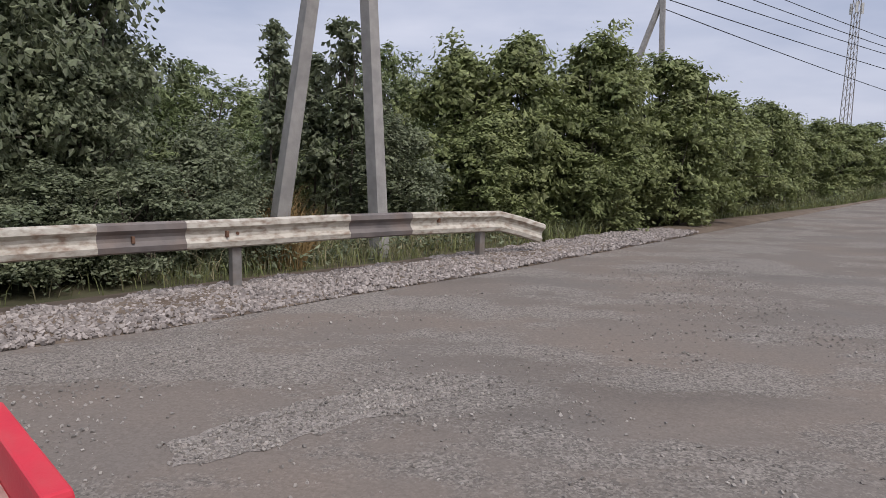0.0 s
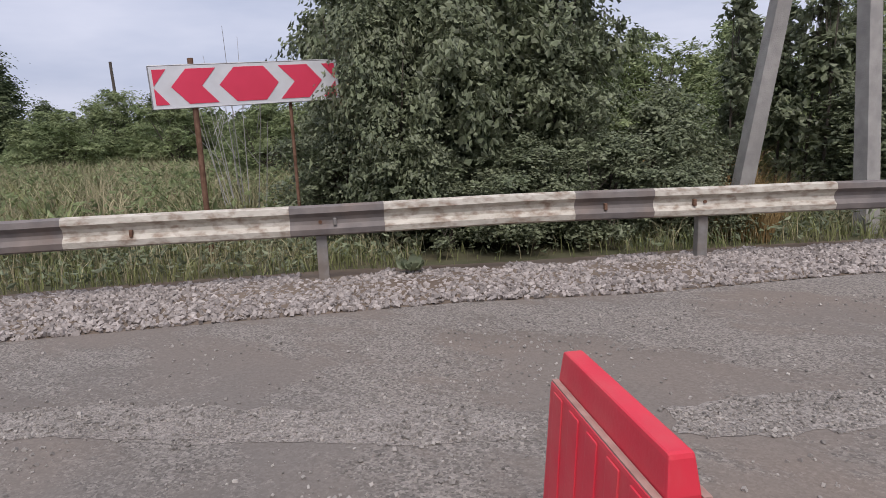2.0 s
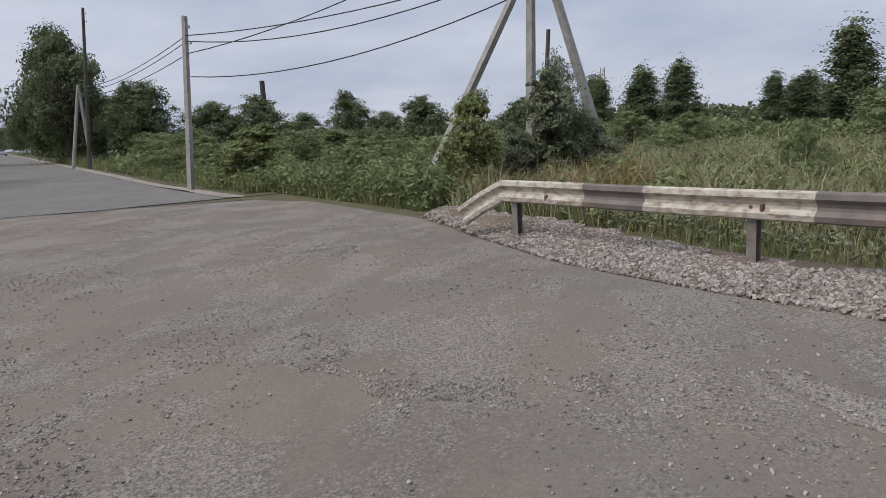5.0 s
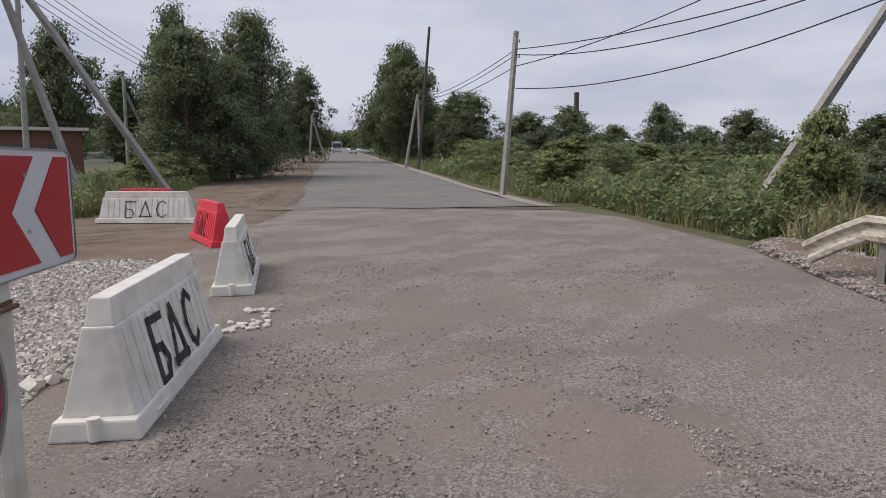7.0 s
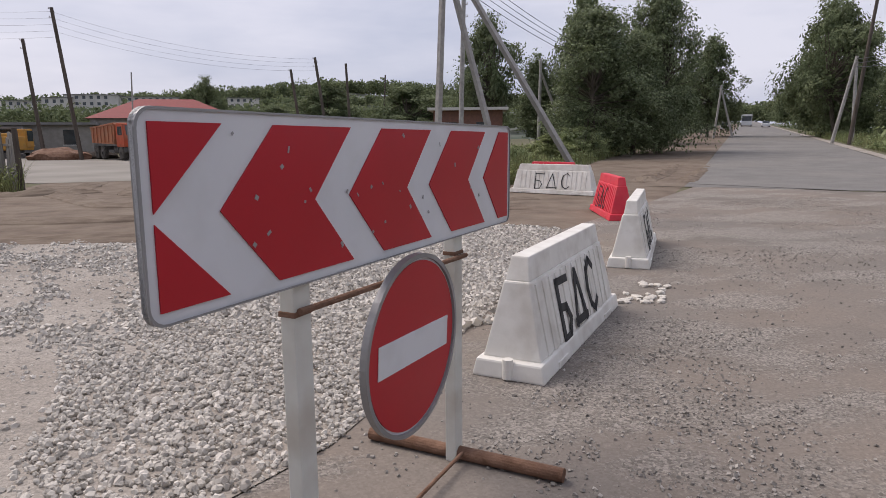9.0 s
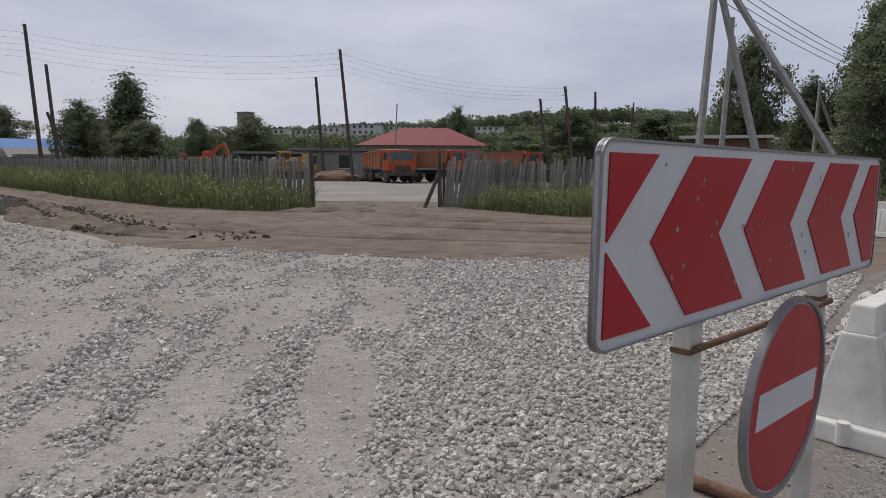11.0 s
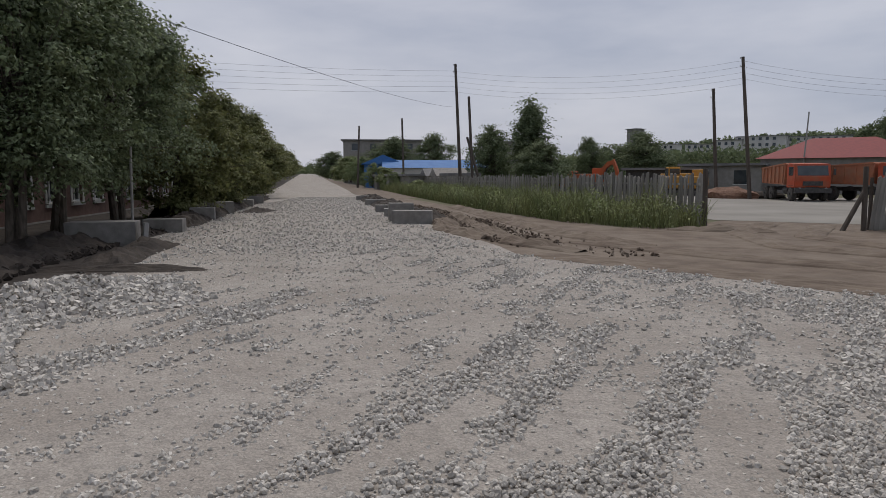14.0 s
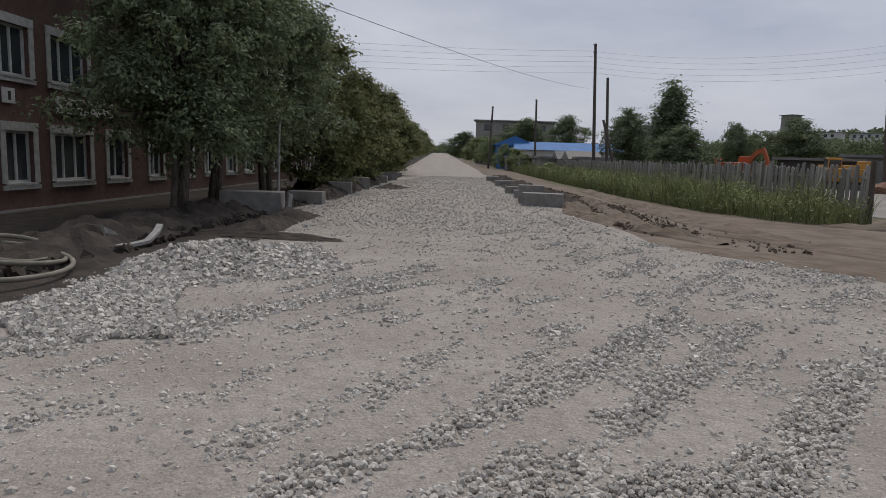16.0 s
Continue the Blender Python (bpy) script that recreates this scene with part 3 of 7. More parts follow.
# ---------------------------------------------------------------- loose stones
rng = np.random.default_rng(5)
poly = VERGE_FRONT[1:] + VERGE_BACK[1:][::-1]
vp = spread(rng, poly, 40000)
near = np.hypot(vp[:, 0] + 4, vp[:, 1] - 5) < 13
vp = vp[near]
ff, fb = np.array([tuple(v) for v in fine_f]), np.array([tuple(v) for v in fine_b])
i1 = np.argmin(((vp[:, None] - ff[None]) ** 2).sum(2), 1)
df = np.sqrt(((vp - ff[i1]) ** 2).sum(1))
db = np.sqrt(((vp[:, None] - fb[None]) ** 2).sum(2).min(1))
k = df / (df + db + 1e-6)
vz = np.interp(k, [0, 0.2, 0.5, 0.8, 1], [0.0, 0.045, 0.07, 0.06, 0.02]) * (0.7 + 1.3 * np.clip((-vp[:, 0] - 8.6) / 2.2, 0, 1) * (vp[:, 1] < 2))
edge_n = np.array([noise.noise((x * 1.4, y * 1.4, 3.0)) for x, y in vp])
front = k < 0.88 + 0.4 * edge_n
stones("crushed_stone", vp[front], vz[front], 0.022, 0.054, PINKSTONE, 6, "pinkish grey crushed stone heaped beneath the guardrail", power=1.4)


WINDROWS = [([(2.5, -0.9), (2.6, -2.2), (2.65, -2.9), (2.85, -4.2), (3.1, -5.2), (3.45, -6.6), (4.4, -9.0)], 0.2),
            ([(2.05, -3.4), (2.2, -4.4), (2.45, -5.5), (2.7, -6.6)], 0.16), ([(1.1, -3.6), (1.3, -4.8), (1.5, -5.6), (1.4, -6.5)], 0.22),
            ([(5.9, -0.6), (5.75, -1.8), (5.95, -3.6), (7.0, -6.0)], 0.3),
            ([(1.6, -0.9), (1.9, -1.9), (1.6, -2.7), (1.2, -3.2)], 0.42)]


def line_distance(p, line):
    best = np.full(len(p), 1e9)
    for a, b in zip(line, line[1:]):
        a, d = np.array(a), np.array(b) - np.array(a)
        k = np.clip(((p - a) @ d) / (d @ d), 0, 1)
        best = np.minimum(best, np.hypot(*(p - a - k[:, None] * d).T))
    return best


def lanes(p):
    """Density of loose stones: windrows between swept wheel tracks, rough ground beyond and by the sign."""
    n2 = np.array([0.8 * noise.noise((x * 2.2 + 0.35 * y, y * 0.8, 8.0)) + 0.6 * noise.noise((x * 6 + y, y * 2.2, 2.0)) for x, y in p])
    out = 0.16 + 0.95 * np.clip(n2, 0, 1)
    for line, w in WINDROWS:
        out = np.maximum(out, (1.0 + 0.6 * n2) * np.exp(-(line_distance(p, line) / (w * np.clip(1.15 + 1.7 * n2, 0.35, 2.6))) ** 1.4))
    rough = 1 / (1 + np.exp((p[:, 0] - 0.55 - 0.5 * n2 + 0.06 * (p[:, 1] + 5)) * 7)) * (p[:, 1] < -1.6)
    far = 1 / (1 + np.exp((p[:, 1] + 7.3 + 1.6 * n2) * 2.0))
    return np.clip(np.maximum(out, np.maximum(rough * (0.8 + 0.3 * n2), far * (0.6 + 0.6 * n2))), 0.03, 1)


gp = spread(rng, [(-1.0, -3.1), (-2.6, -5.2), (-5.6, -9.7), (-4.5, -11.0), (0.2, -10.7), (6.8, -11.8), (11, -15.0), (16, -13), (11, -4), (7.4, -0.8), (5, 0.2), (3, 0.3), (0.6, -1.5), (-0.1, -2.4)], 330000)
dist = np.hypot(gp[:, 0], gp[:, 1])
dens = lanes(gp) * np.clip(5.0 / np.maximum(dist, 1), 0.25, 1)
dice = rng.random(len(gp))
small = gp[(dice > dens) & (rng.random(len(gp)) < 0.09 + 0.4 * np.clip(dens - 0.06, 0, 0.6))]
gp = gp[(dice < dens) & ((dens > 0.3) | (rng.random(len(gp)) < 0.12))]
stones("crushed_stone", small, -0.002, 0.008, 0.034, STONE, 70, "small pale stone chips pressed into the street dust")
gz = -0.002 + 0.04 * np.clip(lanes(gp) - 0.35, 0, 1) * rng.random(len(gp))
near_ = np.hypot(gp[:, 0], gp[:, 1]) < 5.5
stones("crushed_stone", gp[near_], gz[near_], 0.012, 0.052, STONE, 7, "pale grey crushed limestone in windrows on the new street", power=1.5, round_=True)
stones("crushed_stone", gp[~near_], gz[~near_], 0.014, 0.054, STONE, 71, "pale grey crushed limestone spread over the new street", power=1.5)
fp = spread(rng, [(8, -12.5), (14, -17.5), (40, -41), (43, -37), (28, -20), (13, -6)], 12000)
stones("crushed_stone", fp, 0.004, 0.02, 0.075, STONE, 8, "pale crushed stone along the new street")
# thin scatter of pebbles on the asphalt
ap = spread(rng, [(-12, -3.4), (-5.3, 2.6), (0.6, 8.6), (4, 11), (3, 0.4), (-0.6, -2.9), (-5.6, -9.7), (-13, -14), (-16, -9)], 70000)
pk = np.array([noise.noise((x * 0.55, y * 0.55, 1.0)) + 0.5 * noise.noise((x * 2, y * 2, 4.0)) for x, y in ap])
ap = ap[rng.random(len(ap)) < np.clip(0.30 + 1.5 * pk, 0.03, 1)]
stones("pebbles", ap, 0.0, 0.005, 0.024, PEBBLE, 9, "small grey pebbles strewn over the worn asphalt")


# ---------------------------------------------------------------- guardrail
def rail_line(n=60):
    c = [(-9.93, -1.09), (-8.54, 0.88), (-7.46, 2.29), (-5.5, 4.53), (-3.51, 6.61), (-1.51, 8.54), (0.43, 10.55)]
    pts = []
    for a, b, p, q in zip([c[0]] + c, c, c[1:], c[2:] + [c[-1]]):
        a, b, p, q = (Vector(v) for v in (a, b, p, q))
        for i in range(n):
            t = i / n
            pts.append(0.5 * ((2 * b) + (p - a) * t + (2 * a - 5 * b + 4 * p - q) * t * t + (3 * b - a - 3 * p + q) * t ** 3))
    pts.append(Vector(c[-1]))
    return pts


def guardrail():
    g = empty("guardrail", None, "steel roadside guardrail painted in dirty white and faded black bands", "guardrail")
    line = rail_line()
    cum = [0]
    for a, b in zip(line, line[1:]):
        cum.append(cum[-1] + (b - a).length)
    total = cum[-1]
    TOP = 0.80
    prof = [(0.0, 0.0), (0.045, -0.02), (0.055, -0.075), (0.01, -0.12), (0.0, -0.155), (0.01, -0.19), (0.055, -0.235), (0.045, -0.29), (0.0, -0.31)]
    shell = prof + [(a - 0.012, b) for a, b in prof[::-1]]

    def rail_top(u):
        return float(np.interp(u, (0, 0.12, 0.3, 0.6, 0.8, 1), (0.872, 0.838, 0.822, 0.818, 0.80, 0.72)))

    def at_arc(s):
        i = min(max(j for j, v in enumerate(cum) if v <= s), len(line) - 2)
        return line[i].lerp(line[i + 1], (s - cum[i]) / max(cum[i + 1] - cum[i], 1e-6))

    bands = [(-9.23, 0.22), (-8.7, 0.92), (-7.44, 2.31), (-6.88, 3.0), (-5.48, 4.52), (-4.94, 5.3), (-3.51, 6.61), (-2.87, 7.15), (-1.52, 8.6), (-0.89, 9.4)]
    marks = [0] + [cum[min(range(len(line)), key=lambda j: (line[j] - Vector(q)).length)] for q in bands] + [total]
    for i, (s, e) in enumerate(zip(marks, marks[1:])):
        m = max(2, int((e - s) / 0.15))
        path = []
        for k in range(m + 1):
            p = at_arc(min(s + (e - s) * k / m, total - 1e-4))
            u = (s + (e - s) * k / m) / total
            path.append((p.x, p.y, rail_top(u) + 0.006 * math.sin(u * 23)))
        part("beam", sweep(path, shell), RAILDARK if i % 2 else RAILWHITE, g, "faded black painted beam" if i % 2 else "dirty white painted beam")
    # beam ends bent down towards the ground
    for a, b, t0, dz in ((line[0], Vector((-10.31, -1.81)), 0.872, -0.41), (line[-1], Vector((1.16, 10.98)), 0.72, -0.23)):
        pts = [(a.x, a.y, t0), (a.x + (b.x - a.x) * 0.5, a.y + (b.y - a.y) * 0.5, t0 + dz * 0.45), (b.x, b.y, t0 + dz)]
        if a is line[0]:
            pts = pts[::-1]
        part("end_beam", sweep(pts, shell), RAILWHITE, g, "bent-down beam end")
    for (x, y) in ((-11.5, -1.15), (-8.07, 1.86), (-5.64, 5.04), (-2.49, 7.49), (0.2, 10.25)):
        d = (at_arc(1.0) - at_arc(0)).normalized()
        want = math.atan2(y - 0.45, x + 0.45)
        i = min(range(len(line)), key=lambda j: abs(math.atan2(line[j].y - 0.45, line[j].x + 0.45) - want))
        tang = (line[min(i + 1, len(line) - 1)] - line[max(i - 1, 0)]).normalized()
        ang = math.degrees(math.atan2(tang.y, tang.x))
        c = bmesh.new()
        for bx in ((0.10, 0.008, 0, 0.05), (0.10, 0.008, 0, -0.05), (0.008, 0.10, -0.05, 0)):
            box(bx[0], bx[1], 0.78, (bx[2], bx[3], -0.1), bm=c)
        back = Vector((-tang.y, tang.x)) * 0.07
        c.transform(pose(line[i].x + back.x, line[i].y + back.y, 0, 0, 0, ang))
        part("post", c, GALV, g, "grey steel channel post")
        bolt = rod((line[i].x - back.x * 0.3, line[i].y - back.y * 0.3, TOP - 0.155), (line[i].x + back.x, line[i].y + back.y, TOP - 0.155), 0.018)
        part("bolt", bolt, RUST, g)
    # splice bolts on the beam and loose reflector brackets
    for f in (1.0, 4.3, 6.6, 8.8, 12.0, 13.1, 16.6):
        p = at_arc(f / 17.9 * total * 0.99)
        q = at_arc(f / 17.9 * total * 0.99 + 0.05)
        tg = (q - p).normalized()
        sd = Vector((tg.y, -tg.x))
        br = box(0.03, 0.05, 0.07, (0, 0, 0), bevel=0.006)
        br.transform(pose(p.x + sd.x * 0.03, p.y + sd.y * 0.03, TOP - 0.19, 0, 0, math.degrees(math.atan2(tg.y, tg.x))))
        part("bracket", br, RUST if f != 8.8 else GALV, g)
    return g


guardrail()

# ---------------------------------------------------------------- signs
def chevron_prism(outline, depth=0.004):
    return prism(outline, -depth)


def barrier_sign():
    """Chevron plate and round no-entry plate on a low white stand with rusty pipe feet."""
    d = Vector((-0.6755, -0.7374, 0))
    ang = math.degrees(math.atan2(d.y, d.x))
    g = empty("chevron_sign", pose(-0.461, -1.529, 0, 0, 0, ang), "red and white chevron sign on white posts with rusty feet", "road sign")
    tilt = pose(0, 0, 1.368, 0, 0.6, 0)
    # the plate's front looks along local -y
    r = 0.045
    outl = []
    for cx, cz, a0 in ((2.27 - r, 0.25 - r, 0), (-0.035 + r, 0.25 - r, 90), (-0.035 + r, -0.25 + r, 180), (2.27 - r, -0.25 + r, 270)):
        outl += [(cx + r * math.cos(radians(a0 + k * 18)), cz + r * math.sin(radians(a0 + k * 18))) for k in range(6)]
    plate = part("plate", prism(outl[::-1], 0.012, m=tilt), SIGNWHITE, g, "white reflective plate with scuffed rim")
    rim = bmesh.new()
    inn = [(x - 0.006 * (1 if x > 1.1175 else -1), z * 0.976) for x, z in outl]
    a = [rim.verts.new((x, -0.006, z)) for x, z in outl]
    b = [rim.verts.new((x, -0.006, z)) for x, z in inn]
    c = [rim.verts.new((x, 0.016, z)) for x, z in outl]
    for i in range(len(outl)):
        j = (i + 1) % len(outl)
        rim.faces.new((a[i], a[j], b[j], b[i]))
        rim.faces.new((a[j], a[i], c[i], c[j]))
    rim.transform(tilt)
    part("rim", rim, SIGNBACK, plate, "worn grey metal rim")
    H = 0.217
    shapes = [[(0, H), (0.22, H), (0, 0.012)], [(0, -0.012), (0.22, -H), (0, -H)]]
    for k in range(3):
        x = 0.2 + 0.57 * k
        shapes.append([(x, 0), (x + 0.212, H), (x + 0.587, H), (x + 0.385, 0), (x + 0.587, -H), (x + 0.212, -H)])
    shapes.append([(1.91, 0), (2.11, H), (2.235, H), (2.235, -H), (2.11, -H)])
    for s in shapes:
        part("chevron", prism(s, -0.004, m=tilt @ pose(0, -0.001, 0)), SIGNRED, plate, "red reflective chevron")
    # small dents and chips in the film
    chips = np.random.default_rng(3)
    for _ in range(26):
        x, z = 0.25 + 1.7 * chips.random() ** 1.3, chips.uniform(-0.2, 0.2)
        bm = box(chips.uniform(0.004, 0.014), 0.0015, chips.uniform(0.004, 0.02), (x, -0.0058, z), (0, chips.uniform(-60, 60), 0))
        bm.transform(tilt)
        part("scratch", bm, SIGNBACK, plate)
    for s, zt in ((0.53, 1.33), (1.665, 1.33)):
        post = part("post", box(0.082, 0.055, zt, (s, 0.045, 0.0), bevel=0.006), POSTWHITE, g, "white square post with chipped paint")
        part("foot", rod((s, -0.50, 0.035), (s, 0.52, 0.035), 0.033, n=16), RUST, g, "rusty steel pipe foot", smooth=False)
        part("clamp", box(0.09, 0.064, 0.018, (s, 0.045, 1.01), bevel=0.004), RUST, post)
    part("crossbar", rod((0.5, 0.005, 1.03), (1.72, 0.005, 1.0), 0.011), RUST, g, "thin rusty crossbar")
    part("tie_rod", rod((0.545, 0.0, 0.05), (1.66, -0.01, 0.05), 0.009), RUST, g, "thin rusty tie rod")
    # round plate
    disc_m = pose(1.108, -0.05, 0.752, 2, 2, 0) @ Matrix.Diagonal((1.075, 1, 1.075, 1))

    def ring(r0, r1, y0, y1, n=56):
        q = bmesh.new()
        pr = [(r0, y0), (r1, y0), (r1, y1), (r0, y1)]
        rings = [[q.verts.new((rr * math.cos(6.28318 * i / n), yy, rr * math.sin(6.28318 * i / n))) for rr, yy in pr] for i in range(n)]
        for i in range(n):
            for j in range(4):
                q.faces.new((rings[i][j], rings[i][(j + 1) % 4], rings[(i + 1) % n][(j + 1) % 4], rings[(i + 1) % n][j]))
        bmesh.ops.recalc_face_normals(q, faces=q.faces[:])
        return q

    circ = [(0.325 * math.cos(6.28318 * i / 56), 0.325 * math.sin(6.28318 * i / 56)) for i in range(56)]
    disc = part("disc", prism(circ, 0.01, m=disc_m), SIGNWHITE, g, "round white-backed no-entry plate")
    circ2 = [(x * 0.95, z * 0.95) for x, z in circ]
    part("red_field", prism(circ2, -0.004, m=disc_m @ pose(0, -0.001, 0)), SIGNRED, disc, "red round field")
    part("white_bar", prism([(-0.255, 0.058), (0.255, 0.058), (0.255, -0.058), (-0.255, -0.058)], -0.003, m=disc_m @ pose(0, -0.0055, 0)), SIGNWHITE, disc, "white no-entry bar")
    rm = ring(0.318, 0.334, -0.012, 0.016)
    rm.transform(disc_m)
    part("rim", rm, SIGNBACK, disc, "grey metal rim")
    return g


barrier_sign()


def far_sign():
    u = Vector((1.05, 1.98, 0)).normalized()
    ang = math.degrees(math.atan2(u.y, u.x))
    g = empty("direction_sign", pose(-7.93, 4.54, 0, 0, 0, ang), "faded red and white two-way chevron sign behind the guardrail", "road sign")
    tilt = pose(0, 0, 2.111, 0, -2.2, 0)
    H = 0.205
    plate = part("plate", prism([(-0.005, -0.25), (2.25, -0.25), (2.25, 0.25), (-0.005, 0.25)], 0.015, m=tilt), SIGNWHITE, g, "white reflective plate")
    shapes = [[(0.035, H), (0.19, H), (0.035, 0.01)], [(0.035, -0.01), (0.19, -H), (0.035, -H)],
              [(0.225, 0), (0.41, H), (0.75, H), (0.575, 0), (0.75, -H), (0.41, -H)],
              [(0.775, 0), (0.965, H), (1.32, H), (1.49, 0), (1.32, -H), (0.965, -H)],
              [(1.50, H), (1.86, H), (2.04, 0), (1.86, -H), (1.50, -H), (1.69, 0)], [(2.05, H), (2.215, H), (2.215, 0.01)], [(2.05, -H), (2.215, -0.01), (2.215, -H)]]
    for s in shapes:
        part("chevron", prism(s, -0.004, m=tilt @ pose(0, -0.001, 0)), SIGNREDFADED, plate, "faded red chevron")
    fr = bmesh.new()
    for a, b in (((0, -0.25), (2.25, -0.25)), ((0, 0.25), (2.25, 0.25)), ((-0.005, -0.25), (-0.005, 0.25)), ((2.25, -0.25), (2.25, 0.25))):
        rod((a[0], 0.005, a[1]), (b[0], 0.005, b[1]), 0.009, n=6, bm=fr)
    fr.transform(tilt)
    part("rim", fr, SIGNBACK, plate)
    for s, top, rr in ((0.47, 2.46, 0.035), (1.62, 2.34, 0.022)):
        part("pole", rod((s + 0.02, 0.06, -0.1), (s, 0.06, top), rr, n=12), RUST, g, "rusty steel pole")
    return g


far_sign()


# ---------------------------------------------------------------- water-filled barriers
STROKES = {"B": [[(0.26, 0.0), (0.26, 0.44)], [(0.26, 0.43), (0.50, 0.42)], [(0.26, 0.24), (0.40, 0.22), (0.46, 0.12), (0.40, 0.01), (0.26, 0.0)]],
           "D": [[(0.60, 0.02), (0.66, 0.22), (0.73, 0.43), (0.80, 0.22), (0.86, 0.02)], [(0.58, 0.05), (0.88, 0.04)]],
           "C": [[(1.22, 0.38), (1.14, 0.45), (1.04, 0.38), (1.0, 0.22), (1.04, 0.08), (1.13, 0.02), (1.22, 0.09)]]}


def water_barrier(m, L, material, label, letters=None, group="water barriers", flutes=True, dusty=False, bold=0.042, neck=0.615, shoulder=0.45):
    """Road barrier: broad foot, tapered ribbed body, narrow top beam. Local x along its length, base on z=0."""
    g = empty("water_barrier", m, label, "barrier", group)
    foot = box(L, 0.50, 0.118, (0, 0, 0), bevel=0.015, taper=0.985, taper_y=0.9)
    part("foot", foot, material, g)
    for s in (-1, 1):
        for x in (-0.3, 0.3):
            part("fork_recess", box(0.22, 0.02, 0.05, (x * L, s * 0.24, 0.004), bevel=0.004), material, g)
    body = box(L * 0.93, 0.40, neck - 0.113, (0, 0, 0.115), bevel=0.014, taper=0.925, taper_y=shoulder)
    slant = math.degrees(math.atan(0.2 * (1 - shoulder) / (neck - 0.113)))
    part("body", body, material, g)
    if flutes:
        n = max(5, int(L / 0.16))
        for s in (-1, 1):
            for i in range(n):
                x = (i + 0.5) / n * L * 0.82 - L * 0.41
                rib = box(L * 0.82 / n * 0.55, 0.02, neck - 0.133, (0, 0, 0), bevel=0.006)
                rib.transform(pose(x, s * 0.199, 0.12, s * slant, 0, 0))
                part("rib", rib, material, g)
    top = box(L * 0.85, 0.165, 0.776 - neck, (0, 0, neck), bevel=0.012, taper=0.95, taper_y=0.74)
    part("top_beam", top, material, g)
    if dusty:
        for s in (-1, 1):
            part("dust", box(L * 0.85, 0.04, 0.006, (0, s * 0.104, neck)), DUST, g, "dust lying on the ledge")
    part("lug", rod((L / 2 - 0.01, 0, 0.01), (L / 2 - 0.01, 0, 0.14), 0.035, n=12), material, g)
    if material is not REDPLASTIC:
        part("filler_cap", rod((-L * 0.2, 0, 0.76), (-L * 0.2, 0, 0.775), 0.035, n=14), material, g)
    if letters:
        side, x0, sc = letters
        face = pose(0, side * 0.2125, 0.13, side * slant, 0, 0)
        rr = np.random.default_rng(int(L * 100))
        for ch, strokes in STROKES.items():
            bm = bmesh.new()
            for st in strokes:
                pts = []
                for (x, z) in st:
                    xx = x0 + x * sc
                    pts.append((-side * xx if side > 0 else xx, 0, z * min(1.0, 0.95)))
                for p, q in zip(pts, pts[1:]):
                    dv = Vector(q) - Vector(p)
                    seg = box(dv.length + bold * 0.7, 0.004, bold * rr.uniform(0.8, 1.1), (0, 0, -bold / 2))
                    a = math.degrees(math.atan2(dv.z, dv.x))
                    seg.transform(face @ Matrix.Translation((Vector(p) + Vector(q)) / 2) @ pose(0, 0, 0, 0, -a, 0))
                    tmp = bpy.data.meshes.new("tmp")
                    seg.to_mesh(tmp)
                    seg.free()
                    bm.from_mesh(tmp)
                    bpy.data.meshes.remove(tmp)
            part("letter", bm, SPRAY, g, "hand-sprayed black letter")
    return g


def along(a, b):
    """Pose at the middle of a and b with local x from a to b."""
    return pose((a[0] + b[0]) / 2, (a[1] + b[1]) / 2, 0, 0, 0, math.degrees(math.atan2(b[1] - a[1], b[0] - a[0])))


water_barrier(along((-1.03, 2.09), (-1.03 + 0.5, 2.09 - 0.457)) @ pose(-0.312, 0.026, 0) @ Matrix.Diagonal((1, 0.5, 1.02, 1)), 0.84, REDPLASTIC, "red plastic water-filled barrier with a dusty ledge", dusty=True, neck=0.675, shoulder=0.66)
water_barrier(along((-3.67, -5.25), (-2.18, -3.66)), 2.18, WHITEPLASTIC, "dirty white plastic barrier sprayed with black letters beside the sign", letters=(1, -0.75, 1.0), bold=0.056)
water_barrier(along((-6.25, -8.45), (-4.80, -6.46)), 2.3, WHITEPLASTIC, "dirty white plastic barrier sprayed with black letters on the asphalt", letters=(1, -0.75, 1.0))
water_barrier(along((-7.1, -10.3), (-7.72, -12.15)), 1.95, REDPLASTIC, "red plastic barrier with sprayed marks", letters=(1, -0.7, 0.8), bold=0.03)
water_barrier(along((-7.75, -17.0), (-9.25, -15.0)), 2.5, WHITEPLASTIC, "white plastic barrier closing the shoulder with thin black letters", letters=(-1, -0.75, 1.05), bold=0.025)
water_barrier(along((-8.5, -17.6), (-9.4, -16.4)) @ pose(0, 0, 0.02), 1.6, REDPLASTIC, "red plastic barrier standing behind the white one")


